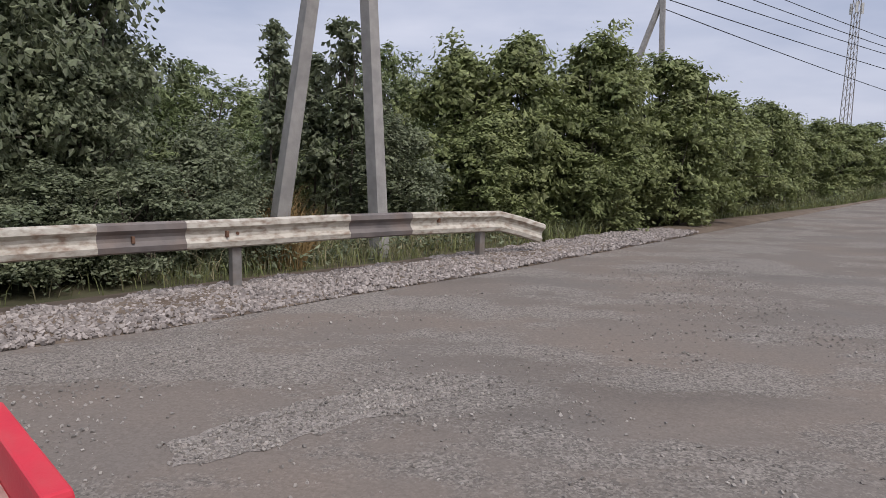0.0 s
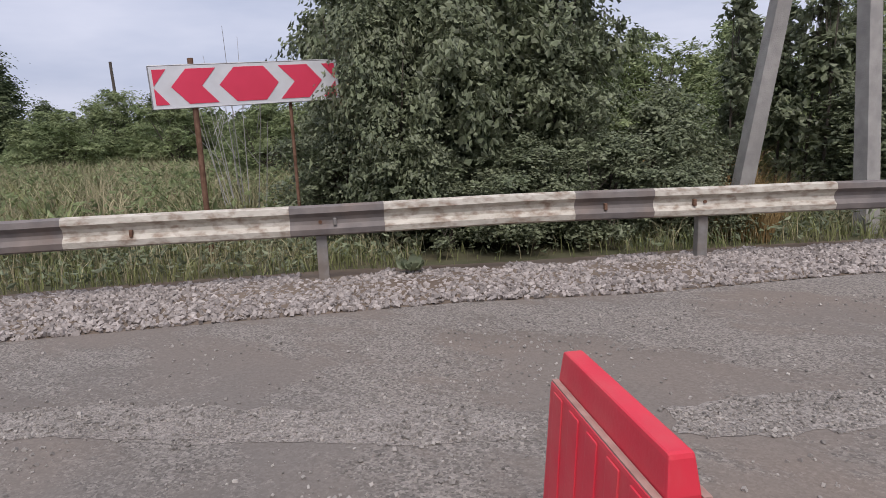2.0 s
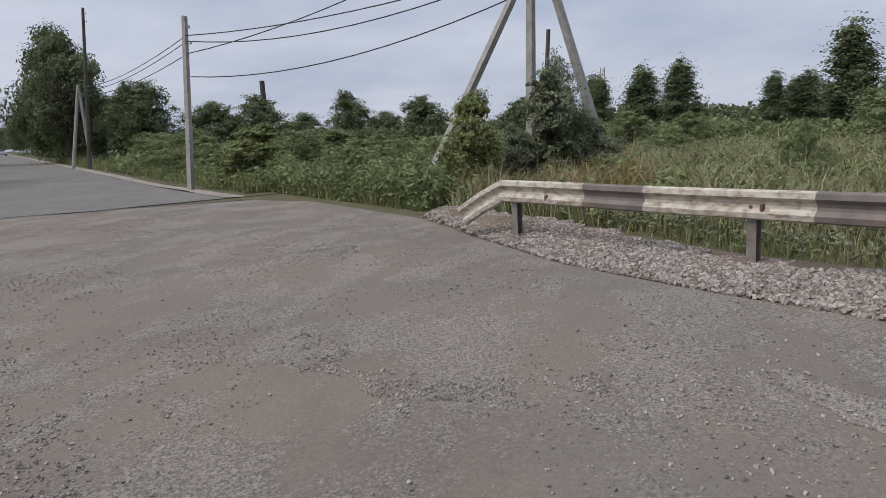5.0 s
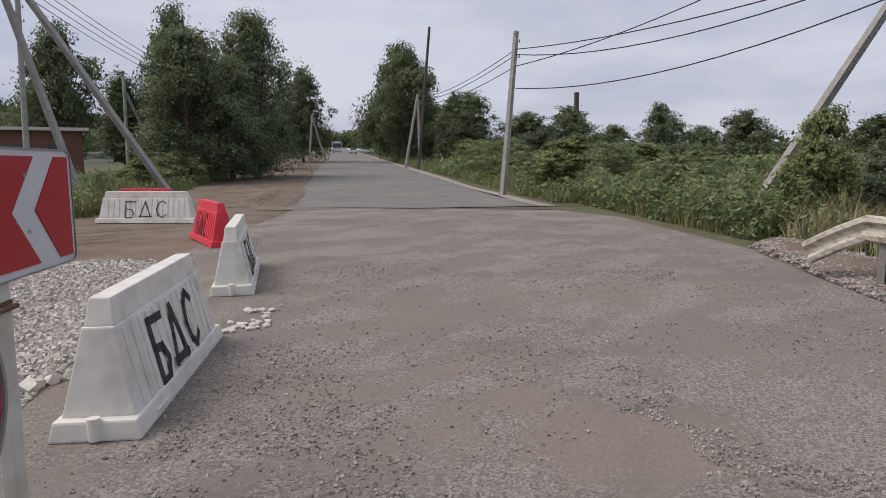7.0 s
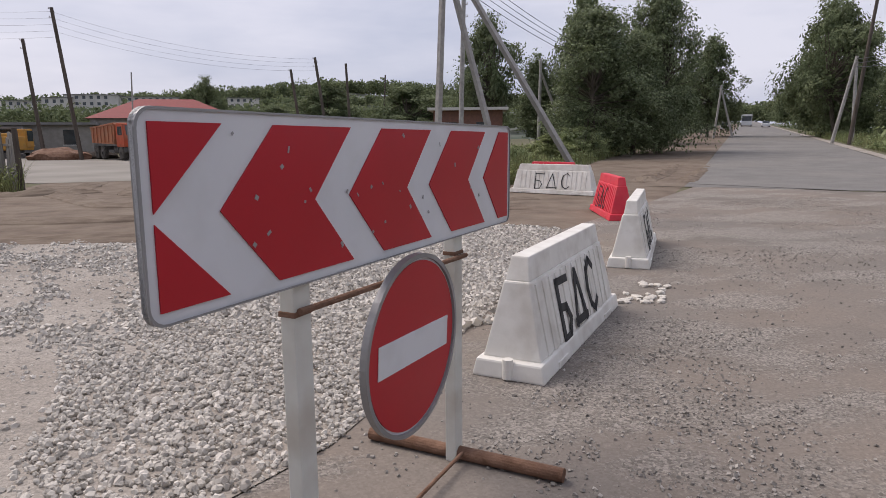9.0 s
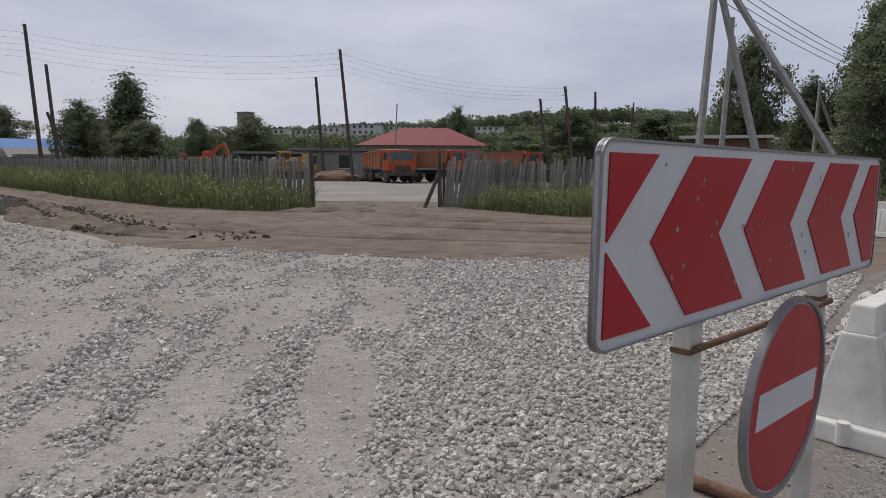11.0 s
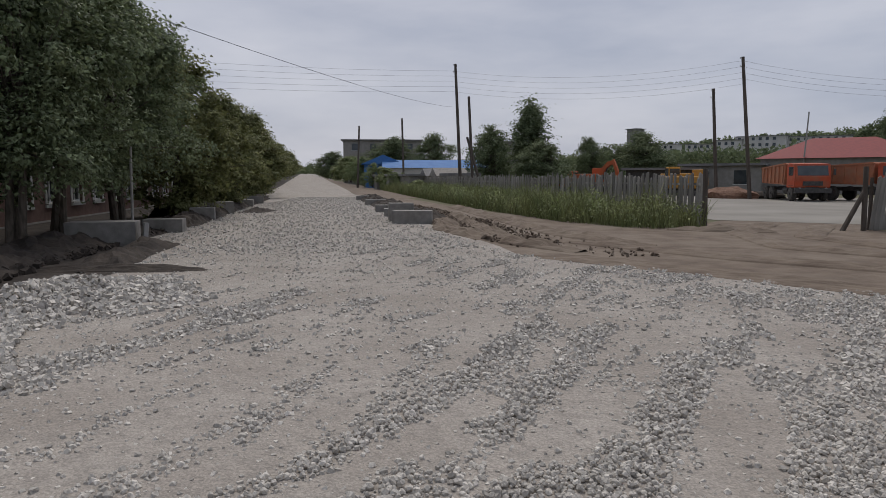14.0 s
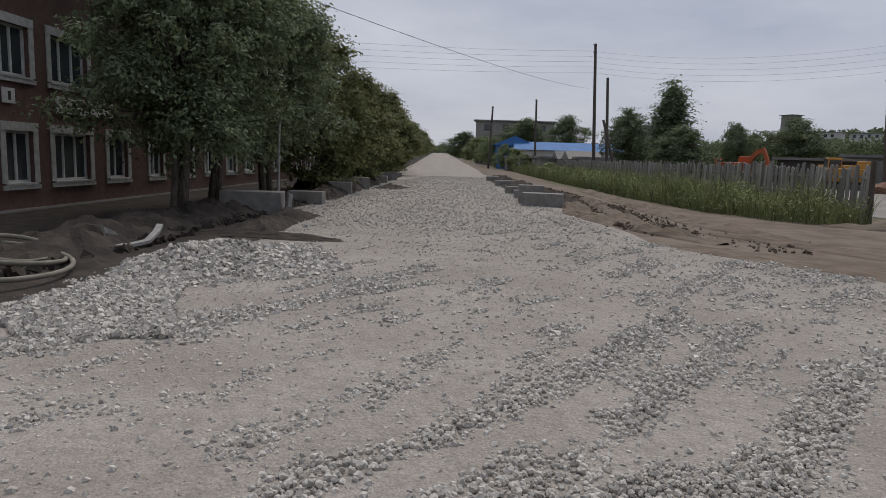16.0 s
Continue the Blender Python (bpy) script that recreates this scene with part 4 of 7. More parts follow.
# ---------------------------------------------------------------- poles and cables
def pole(name, a, b, r1, r2, material, label, group="poles", square=False, extra=(), category="pole", cross=False):
    g = empty(name, pose(a[0], a[1], 0), label, category, group)
    base = Vector((a[0], a[1], 0))
    A, B = Vector((a[0], a[1], -0.2)) - base, Vector(b) - base
    part("shaft", rod(A, B, r1, r2, 4 if square else 10), material, g)
    for f, t in extra:
        part("brace", rod(Vector((f[0], f[1], -0.2)) - base, Vector(t) - base, r1 * 0.95, r2 * 0.95, 4 if square else 8), material, g)
    if cross:
        for k in range(4):
            z = 0.12 + 0.3 * k
            part("insulator", rod(B + Vector((0.16 * (-1) ** k, 0.05, -z)), B + Vector((0.16 * (-1) ** k, 0.05, -z + 0.12)), 0.035, 0.02, 7), CONCRETE, g)
            part("hook", rod(B + Vector((0, 0, -z)), B + Vector((0.16 * (-1) ** k, 0.05, -z)), 0.012, n=5), RUST, g)
    return g


pole("concrete_pole", (-2.9, 10.0, 0), (-2.02, 10.0, 5.4), 0.15, 0.12, CONCRETE, "leaning square concrete pole behind the guardrail", square=True)
pole("concrete_pole", (-1.36, 10.4, 0), (-1.62, 10.36, 5.5), 0.15, 0.12, CONCRETE, "upright square concrete pole behind the guardrail", square=True)
pole("concrete_pole", (7.7, 28.6, 0), (7.45, 29.4, 10.4), 0.17, 0.13, CONCRETE, "concrete pole with a diagonal brace rising above bushes", square=True, extra=(((4.6, 29.2), (7.5, 29.3, 8.2)),), cross=True)
pole("concrete_pole", (-18.4, -1.63, 0), (-18.46, -1.43, 7.2), 0.15, 0.11, CONCRETE, "concrete line pole with two diagonal braces in tall grass", square=True, extra=(((-17.9, -4.68), (-18.45, -1.3, 6.2)), ((-18.6, 0.6), (-18.46, -1.4, 6.9))), cross=True)
pole("concrete_pole", (-23.47, -15.73, 0), (-23.77, -15.33, 6.66), 0.15, 0.11, CONCRETE, "pale concrete line pole beside the road", square=True, cross=True)
pole("wooden_pole", (-44.93, -39.96, 0), (-45.63, -39.06, 13.0), 0.16, 0.11, WOODPOLE, "tall dark wooden line pole beside the road", cross=True)
pole("wooden_pole", (-45.6, -42.3, 0), (-46.5, -41.3, 7.4), 0.15, 0.12, CONCRETE, "grey pole with a leaning brace beside the road", extra=(((-46.5, -41.0), (-46.5, -41.3, 7.0)),))
pole("steel_pole", (-7.75, -24.95, 0), (-8.1, -24.8, 8.6), 0.15, 0.12, CONCRETE, "grey concrete pole with braces beyond the barriers", square=True, extra=(((-10.2, -24.1), (-8.15, -24.8, 8.1)), ((-13.0, -22.9), (-8.25, -24.75, 8.2))), cross=True)
pole("concrete_pole", (-11.5, -33.5, 0), (-11.7, -33.4, 8.6), 0.14, 0.11, CONCRETE, "thin concrete line pole near the road", cross=True)
pole("concrete_pole", (-19.0, -40.0, 0), (-19.1, -40.0, 6.4), 0.12, 0.09, CONCRETE, "slim concrete pole with a brace", extra=(((-22.0, -40.5), (-19.1, -40, 5.6)),))
pole("concrete_pole", (-25.5, -41.5, 0), (-25.9, -41.2, 6.6), 0.12, 0.10, CONCRETE, "pale concrete pole against dark trees", extra=(((-26.2, -41.3), (-25.9, -41.2, 6.2)),))
pole("concrete_pole", (-50.5, -62.5, 0), (-50.9, -62.0, 6.8), 0.14, 0.10, CONCRETE, "far roadside pole with a diagonal brace", extra=(((-52.6, -61.3), (-50.9, -62, 6.3)),))
pole("concrete_pole", (-60.0, -77.0, 0), (-60.3, -76.6, 6.8), 0.14, 0.10, CONCRETE, "far roadside pole with a diagonal brace", extra=(((-57.9, -78.0), (-60.3, -76.6, 6.3)),))
WOOD = "leaning dark wooden line pole over the street"
pole("wooden_pole", (34.53, -48.97, 0), (34.98, -48.67, 11.8), 0.17, 0.12, WOODPOLE, WOOD, cross=True)
pole("wooden_pole", (32.50, -47.99, 0), (32.9, -47.79, 8.7), 0.15, 0.11, WOODPOLE, WOOD, extra=(((31.6, -48.4), (33.0, -47.7, 5.2)),))
pole("wooden_pole", (14.63, -58.21, 0), (15.23, -58.11, 9.05), 0.16, 0.12, WOODPOLE, WOOD, cross=True)
pole("wooden_pole", (11.53, -55.92, 0), (12.48, -55.62, 10.99), 0.16, 0.12, WOODPOLE, WOOD, cross=True)
pole("wooden_pole", (66.25, -68.10, 0), (65.95, -68.3, 9.05), 0.16, 0.12, WOODPOLE, WOOD, cross=True)
pole("wooden_pole", (58.00, -68.67, 0), (58.2, -68.57, 9.7), 0.16, 0.12, WOODPOLE, WOOD, cross=True)
pole("wooden_pole", (-5.47, -59.84, 0), (-4.57, -59.94, 7.36), 0.15, 0.11, WOODPOLE, WOOD, cross=True)
pole("wooden_pole", (-7.13, -54.68, 0), (-6.18, -54.78, 7.83), 0.15, 0.11, WOODPOLE, WOOD, cross=True)
pole("wooden_pole", (-9.6, -59.3, 0), (-9.3, -59.3, 7.9), 0.14, 0.10, WOODPOLE, WOOD)
pole("wooden_pole", (-18.2, -88.2, 0), (-18.7, -88.1, 9.6), 0.14, 0.10, WOODPOLE, WOOD)
pole("steel_pole", (11.40, -79.16, 0), (11.0, -79.16, 8.6), 0.10, 0.07, CONCRETE, "thin pale mast behind the red-roofed house")
pole("wooden_pole", (-55.00, 26.23, 0), (-55.2, 26.03, 8.02), 0.14, 0.11, WOODPOLE, "dark wooden pole standing in the field", cross=True)
pole("wooden_pole", (-26.0, -2.05, 0), (-26.3, -1.7, 5.3), 0.10, 0.08, WOODPOLE, "thin dark pole behind the braced pole")
pole("street_post", (17.6, -9.3, 0), (17.5, -9.3, 2.45), 0.04, 0.035, CONCRETE, "thin grey metal post beside the street trees")


def cables(name, runs, label, r=0.018):
    g = empty(name, None, label, "cable")
    for a, b, sag in runs:
        pts = []
        for i in range(13):
            t = i / 12
            p = Vector(a).lerp(Vector(b), t)
            p.z -= 4 * sag * t * (1 - t)
            pts.append(p)
        part("wire", sweep(pts, [(r * math.cos(k * 2.09), r * math.sin(k * 2.09)) for k in range(3)]), CABLE, g)
    return g


T1, T2, T3, T4 = (-18.46, -1.55), (-23.77, -15.33), (-46.5, -41.3), (7.45, 29.4)
cables("power_cables", [((*T1, 5.78), (*T2, 5.95), 0.3), ((*T1, 5.72), (*T2, 5.74), 0.6), ((*T1, 7.1), (*T2, 5.28), 0.4), ((*T1, 5.15), (*T2, 4.4), 0.62)], "four dark cables between the roadside poles", 0.022)
cables("power_cables", [((*T2, (5.95, 5.74, 5.28)[k]), (*T3, 7.2 - 0.3 * k), 0.5) for k in range(3)], "dark cables running on along the road", 0.022)
cables("power_cables", [((*T4, a), (45.8, 60.1, b), 0.25) for a, b in ((7.87, 4.6), (8.28, 6.84), (8.91, 8.0), (9.5, 8.2), (10.1, 8.5))] + [((-2.02, 10.0, 5.3), (*T4, 9.6), 0.5)], "sagging cables from the braced pole", 0.024)
cables("power_cables", [((35.3, -48.5, 11.2 - 0.45 * k), (12.5, -55.6, 10.7 - 0.45 * k), 0.9) for k in range(5)], "thin line wires between wooden poles", 0.007)
cables("power_cables", [((35.3, -48.5, 11.2 - 0.45 * k), (58, 8, 11.0 - 0.45 * k), 1.2) for k in range(5)], "thin line wires crossing above the street", 0.007)
cables("power_cables", [((12.5, -55.6, 10.7 - 0.45 * k), (-6.2, -54.8, 7.7 - 0.3 * k), 0.8) for k in range(4)], "thin line wires over the yard", 0.007)
cables("power_cables", [((35.2, -48.4, 8.0), (13.6, -8.2, 5.0), 0.3)], "single cable crossing above the new street", 0.009)
cables("power_cables", [((-8.1, -24.8, 8.4 - 0.3 * k), (-25.9 - 0.2 * k, -41.2, 6.5 - 0.3 * k), 0.6) for k in range(4)], "cables from the braced pole to the trees", 0.016)


# ---------------------------------------------------------------- trees and shrubs
def proto(name, label, category, group, **kw):
    """First of a kind; further ones are copies of it."""
    made = {}

    def put(x, y, w, h, turn=0.0, z=0.0):
        z += max(ROAD.lift(x, y), LANE.lift(x, y, 16))
        m = pose(x, y, z, 0, 0, turn) @ Matrix.Diagonal((w / kw["w"], w / kw["w"], h / kw["h"], 1))
        if "ob" not in made:
            made["ob"] = plant(name, Matrix.Identity(4), label, category, group, **kw)
            made["ob"].matrix_world = m
            return made["ob"]
        o = copy_thing(made["ob"], Matrix.Identity(4))
        o.matrix_basis = m
        return o
    return put


dark_bush = proto("bush", "dense grey-green leafy bush", "bush", "bushes behind the guardrail", seed=11, w=3.0, h=3.6, base=0.25, leaves=18000, size=0.07, leaf=LEAF_BUSH, nb=66, trunk=0.05, stems=5, shell=0.2, loose=0.32)
dark_bush2 = proto("bush", "dense grey-green leafy bush", "bush", "bushes behind the guardrail", seed=12, w=3.0, h=3.6, base=0.2, leaves=18000, size=0.07, leaf=LEAF_BUSH, nb=62, trunk=0.05, stems=5, shell=0.2, loose=0.32)
maple = proto("maple_shrub", "bright green maple shrub with large leaves", "shrub", "maple shrubs", seed=21, w=3.2, h=3.8, base=0.2, leaves=18000, size=0.085, leaf=LEAF_MAPLE, nb=58, trunk=0.05, stems=6, shell=0.15, loose=0.27, length=1.7)
maple2 = proto("maple_shrub", "bright green maple shrub with large leaves", "shrub", "maple shrubs", seed=22, w=3.2, h=3.8, base=0.2, leaves=18000, size=0.085, leaf=LEAF_MAPLE, nb=62, trunk=0.05, stems=6, shell=0.15, loose=0.27, length=1.7)
willow = proto("willow_shrub", "soft grey-green willow shrub", "shrub", "willow shrubs", seed=31, w=4.0, h=4.0, base=0.2, leaves=12000, size=0.06, leaf=LEAF_WILLOW, nb=62, trunk=0.05, stems=6, shell=0.3, length=3.0)
poplar = proto("poplar_sapling", "slender dark-leaved poplar sapling", "sapling", "poplar saplings", seed=41, w=1.3, h=4.0, base=0.6, leaves=2600, size=0.09, leaf=LEAF_BUSH, nb=30, trunk=0.03, stems=2, shell=0.1, bs=1.2, cone=True, loose=0.45)
birch = proto("birch", "slim green birch tree", "tree", "field trees", seed=51, w=3.0, h=7.0, base=0.5, leaves=16000, size=0.1, leaf=LEAF_FAR, nb=150, trunk=0.07, shell=0.1, bs=0.95, cone=True, loose=0.5)
round_tree = proto("tree", "full green broadleaf tree", "tree", "distant trees", seed=61, w=7.0, h=8.0, base=0.6, leaves=17000, size=0.16, leaf=LEAF_FAR, nb=110, trunk=0.2, shell=0.15, bs=1.0, loose=0.32)
round_tree2 = proto("tree", "full green broadleaf tree", "tree", "distant trees", seed=62, w=7.0, h=8.0, base=0.6, leaves=17000, size=0.16, leaf=LEAF_FAR, nb=116, trunk=0.2, shell=0.15, bs=1.0, loose=0.32)
street_tree = proto("street_tree", "dark leafy street tree with a crooked trunk", "tree", "street trees", seed=71, w=5.0, h=7.0, base=1.5, leaves=38000, size=0.08, leaf=LEAF_DARK, nb=78, trunk=0.11, stems=3, shell=0.25)
street_tree2 = proto("street_tree", "dark leafy street tree with a crooked trunk", "tree", "street trees", seed=72, w=5.0, h=7.0, base=1.4, leaves=36000, size=0.08, leaf=LEAF_DARK, nb=74, trunk=0.11, stems=3, shell=0.25)

# The last four, low ones are added to imitate shade below the overhanging bush.
for i, (x, y, w, h) in enumerate([(-6.9, 8.2, 3.3, 4.9), (-5.6, 9.6, 2.7, 4.7), (-7.3, 6.9, 1.7, 1.9), (-7.2, 10.6, 2.8, 4.6), (-5.0, 8.9, 2.0, 2.6), (-8.6, 9.2, 2.6, 3.8), (-6.0, 7.2, 1.9, 2.0), (-9.4, 11.5, 3.0, 4.4), (-3.9, 9.9, 1.8, 1.8), (-1.4, 12.4, 2.0, 2.2), (-17.6, -0.9, 1.5, 3.1), (-18.2, -0.3, 2.2, 2.0), (-17.0, -1.9, 1.6, 1.6), (-6.25, 6.75, 1.7, 3.3), (-6.0, 8.0, 2.4, 4.4), (-7.6, 8.4, 2.4, 4.2), (-7.7, 7.6, 2.1, 4.0), (-8.3, 8.6, 2.6, 4.9), (-4.7, 7.6, 1.7, 1.25), (-3.95, 8.4, 1.6, 1.35), (-5.5, 6.95, 1.4, 1.1), (-3.2, 9.1, 1.3, 1.0)]):
    (dark_bush if i % 2 else dark_bush2)(x, y, w, h, 47 * i)
for i, (x, y, w, h) in enumerate([(-7.0, 16.2, 3.8, 3.6), (-5.2, 18.2, 4.2, 3.8), (-9.5, 17.5, 4.2, 3.9), (-2.6, 20.3, 3.6, 4.6), (-12.5, 16, 3.5, 3.0), (-16.5, 12.4, 3.0, 2.4), (-4.2, 15.2, 2.6, 2.6), (-35.9, 14.2, 5.2, 3.2), (-38.5, 18.2, 5.6, 4.4), (-31.7, 18.4, 5.2, 3.5), (-28, 21, 5, 3.4), (-22, 19, 4.5, 3.0), (-19, 24, 5, 4.0)]):
    willow(x, y, w, h, 61 * i)
for i, (x, y, w, h) in enumerate([(-3.4, 12.0, 1.1, 4.0), (-2.4, 12.7, 1.3, 4.2), (-3.0, 13.1, 1.2, 3.6), (-1.7, 11.9, 1.2, 2.0), (-17.4, -1.1, 1.1, 3.3), (-2.0, 13.5, 1.2, 3.3)]):
    poplar(x, y, w, h, 77 * i)
for i, (x, y, w, h) in enumerate([(-0.3, 14.5, 2.8, 3.7), (1.0, 15.0, 3.0, 4.1), (2.8, 15.9, 3.1, 4.2), (4.8, 17.2, 3.2, 4.0), (0.3, 13.6, 2.3, 2.3), (2.4, 14.9, 2.4, 2.4), (4.6, 16.3, 2.4, 2.5), (6.7, 19.7, 3.0, 3.4), (8.3, 21.9, 2.6, 3.0), (9.9, 23.9, 2.6, 3.6), (12.0, 26.9, 3.0, 3.2), (14.4, 29.6, 3.2, 3.3), (17.2, 33.3, 3.6, 3.4), (20.6, 37.5, 4.0, 3.7), (26.0, 41.5, 4.4, 4.2), (-15.5, -2.6, 1.4, 2.5)]):
    (maple if i % 2 else maple2)(x, y, w, h, 53 * i)
for i, (x, y, w, h) in enumerate([(-48.2, 15.3, 3.3, 7.3), (-59.0, 13.3, 2.2, 5.2), (-60.4, 16.1, 3.2, 5.2), (-60.1, 6.4, 3.2, 6.8), (-62.4, 3.5, 3.4, 6.7), (-64.4, -0.2, 2.3, 6.3), (-75.5, -1.1, 2.8, 7.2), (-88, 22, 3, 6), (-92, 34, 4, 7), (36.6, -65.5, 4.8, 10.1), (-25.4, -54.6, 3, 8), (-44, 24, 3, 5)]):
    birch(x, y, 1.35 * w, h, 37 * i)
for i, (x, y, w, h) in enumerate([(-61.8, -58.6, 8.0, 14.2), (-59.8, -45.7, 7.4, 7.6), (-67.8, -43.0, 8.0, 6.3), (-74.7, -41.2, 7.4, 7.6), (-90.8, -42.7, 8.2, 6.1), (-84.1, -33.2, 6.6, 8.0), (-104.8, -34.9, 7.5, 6.2), (-82.4, -22.6, 7.6, 6.6), (-59.5, -10.9, 5.0, 1.9), (-70.0, -8.1, 6.0, 5.0), (-58.6, -54.0, 8.0, 12.8), (-58.8, -47.0, 4.4, 7.6)] + [(*ROAD.at(q, -o), w, h) for q, o, w, h in ((82, 11, 8, 10), (104, 12, 8.5, 10), (128, 11, 9, 11), (160, 12, 10, 11), (205, 11, 11, 12), (260, 12, 12, 12), (330, 12, 14, 12))]):
    (round_tree if i % 2 else round_tree2)(x, y, w, h, 29 * i)
for i, (x, y, w, h) in enumerate([(-29.5, -53.5, 6.2, 13.2), (-54.1, -68.0, 7.0, 11.2), (-26.5, -70.3, 7.4, 14.2), (92.2, -105.4, 12, 9.8), (79.4, -102.9, 9, 10.1), (43.1, -67.4, 5.8, 7.6), (33.1, -61.7, 6.6, 5.3), (49.3, -109.4, 7, 8.4), (30.9, -84.6, 8.4, 7.4), (6.2, -129.9, 6.5, 11.9), (-3.6, -75.0, 8, 4.8), (-11.0, -89.3, 10, 8.2), (-21.7, -87.9, 13, 8.1), (146.7, -139.9, 11, 7.5), (120, -123, 8, 6), (-36, -62, 7, 10)] + [(*ROAD.at(q, o), w, h) for q, o, w, h in ((72, 16, 8, 9), (96, 15, 8, 10), (125, 15, 9, 11), (165, 14, 10, 12), (220, 14, 12, 12), (300, 13, 13, 12))]):
    (round_tree if i % 2 else round_tree2)(x, y, w, h, 31 * i)
shade_tree = proto("tree", "dense dark broadleaf tree hanging down to the weeds", "tree", "shoulder trees", seed=74, w=6.0, h=8.5, base=0.2, leaves=30000, size=0.11, leaf=LEAF_DARK, nb=120, trunk=0.14, stems=2, shell=0.2, bs=1.0, loose=0.3)
for i, (x, y, w, h) in enumerate([(-20.5, -35.4, 6.2, 8.6), (-26.7, -38.0, 5.6, 10.6), (-23.9, -36.6, 5.0, 7.4), (-35.5, -52, 6, 9.0)]):
    shade_tree(x, y, w, h, 91 * i)
street_tree3 = proto("street_tree", "green leafy street tree reaching low over the bank", "tree", "street trees", seed=73, w=5.0, h=7.0, base=0.5, leaves=22000, size=0.13, leaf=LEAF_OLIVE, nb=90, trunk=0.11, stems=2, shell=0.2, bs=1.1)
for i, (x, y, w, h) in enumerate([(15.3, -5.6, 4.4, 6.6), (16.9, -7.0, 5.0, 7.3), (20.2, -10.2, 5.2, 7.3), (24.6, -14.8, 4.6, 6.4), (30.4, -20.6, 4.6, 5.9), (36.6, -26.4, 4.8, 6.2), (44.4, -33.6, 5.0, 6.4), (50.5, -37.6, 5.0, 6.4), (57.2, -43.0, 5.4, 7.0)] + [(*LANE.at(q, 7.6), w, h) for q, w, h in ((33, 5.4, 7.2), (44, 5.8, 7.4), (57, 6, 7.6), (72, 6.4, 7.6), (90, 7, 8), (112, 7, 8), (138, 8, 8), (170, 9, 8), (210, 10, 8.5))]):
    (street_tree3 if i > 2 else street_tree if i % 2 else street_tree2)(x, y, w, h, 83 * i)
for i, (x, y, w, h) in enumerate([(-33.7, -22.5, 4.2, 2.5), (-24.6, -13.3, 3.2, 2.4), (-30.8, -19.3, 3.2, 1.8), (-27.3, -13.0, 3.6, 2.2), (-25.8, -9.2, 3.4, 1.6), (-19.1, -7.1, 1.4, 1.4), (-15.6, -31.2, 2.6, 1.5), (-18.4, -33.4, 3.0, 1.8), (-12.6, -28.6, 2.2, 1.0), (-40.2, 4.9, 2.6, 2.2), (-45.4, 1.7, 3.6, 2.6), (-45.3, -2.4, 3.4, 2.4), (-15.9, 4.4, 1.1, 1.5), (-38.6, -27.4, 4, 2.4), (-43.2, -32.6, 4, 2.6), (-36, -12, 4, 1.8), (-48, -20, 5, 2.4), (-30, 3, 2.6, 1.2)]):
    (maple if i % 5 == 1 else willow)(x, y, w, h, 67 * i)


# far woods on the rising ground, one belt of foliage each
def far_wood(name, pts, h, depth, n, size, seed, label, z0=0.0, leaf=None):
    rng = np.random.default_rng(seed)
    line = np.array(pts, float)
    seg = np.hypot(*np.diff(line[:, :2], axis=0).T)
    cum = np.concatenate(([0], np.cumsum(seg)))
    m = n // 40
    s = rng.uniform(0, cum[-1], m)
    cx, cy = np.interp(s, cum, line[:, 0]), np.interp(s, cum, line[:, 1])
    cz = np.interp(s, cum, line[:, 2])
    hh = h * (0.65 + 0.35 * np.array([noise.noise((v * 0.09, seed, 0)) for v in s]) + rng.uniform(-0.1, 0.2, m))
    cx, cy = cx + rng.uniform(-depth, depth, m), cy + rng.uniform(-depth, depth, m)
    k = rng.integers(0, m, n)
    t = rng.random(n)
    rad = h * 0.22
    p = np.column_stack((cx[k] + rng.normal(0, rad, n), cy[k] + rng.normal(0, rad, n), z0 + cz[k] + hh[k] * t))
    o = rng.normal(size=(n, 3)) + np.array((0, 0, 1.0))
    ob = new(name, leaf_mesh(name, p, o, size, leaf or LEAF_FAR, rng))
    return tagged(ob, label, "woods", kind="stuff")


far_wood("far_woods", [(-150, -150, 0), (-140, -80, 0), (-125, -30, 0), (-120, 20, 0), (-100, 60, 0), (-70, 75, 0), (-40, 60, 0), (-10, 60, 0)], 6.0, 6, 26000, 0.65, 81, "belt of green trees behind the field")
far_wood("far_woods", [(300, -540, 2), (230, -560, 14), (166, -575, 24), (100, -590, 28), (50, -598, 31), (0, -600, 34), (-89, -594, 42), (-138, -585, 40), (-180, -572, 32), (-240, -560, 26)], 9.0, 40, 60000, 1.5, 82, "wooded hill ridge on the horizon")
far_wood("far_woods", [(200, -230, 2), (120, -210, 3), (40, -215, 5), (-30, -210, 6), (-80, -190, 5)], 7.0, 16, 36000, 0.8, 83, "dark trees behind the yard")
far_wood("far_woods", [(170, -330, 3), (90, -320, 5), (20, -325, 6), (-60, -320, 7), (-120, -300, 5)], 5.0, 22, 40000, 1.0, 86, "dark trees below the distant houses")
far_wood("far_woods", [(240, -470, 6), (120, -470, 15), (20, -475, 20), (-80, -470, 24), (-170, -450, 18)], 6.0, 40, 50000, 1.3, 87, "wooded slope below the ridge")
far_wood("far_woods", [(-310, -440, 12), (-400, -500, 14), (-480, -480, 12)], 18.0, 20, 9000, 2.2, 84, "trees closing the far end of the road")
far_wood("field_thicket", [(-62, -46, 0), (-76, -36, 0), (-82, -20, 0), (-80, 0, 0), (-72, 14, 0), (-60, 24, 0), (-44, 32, 0), (-26, 33, 0)], 4.2, 4, 42000, 0.36, 88, "green thicket behind the field")
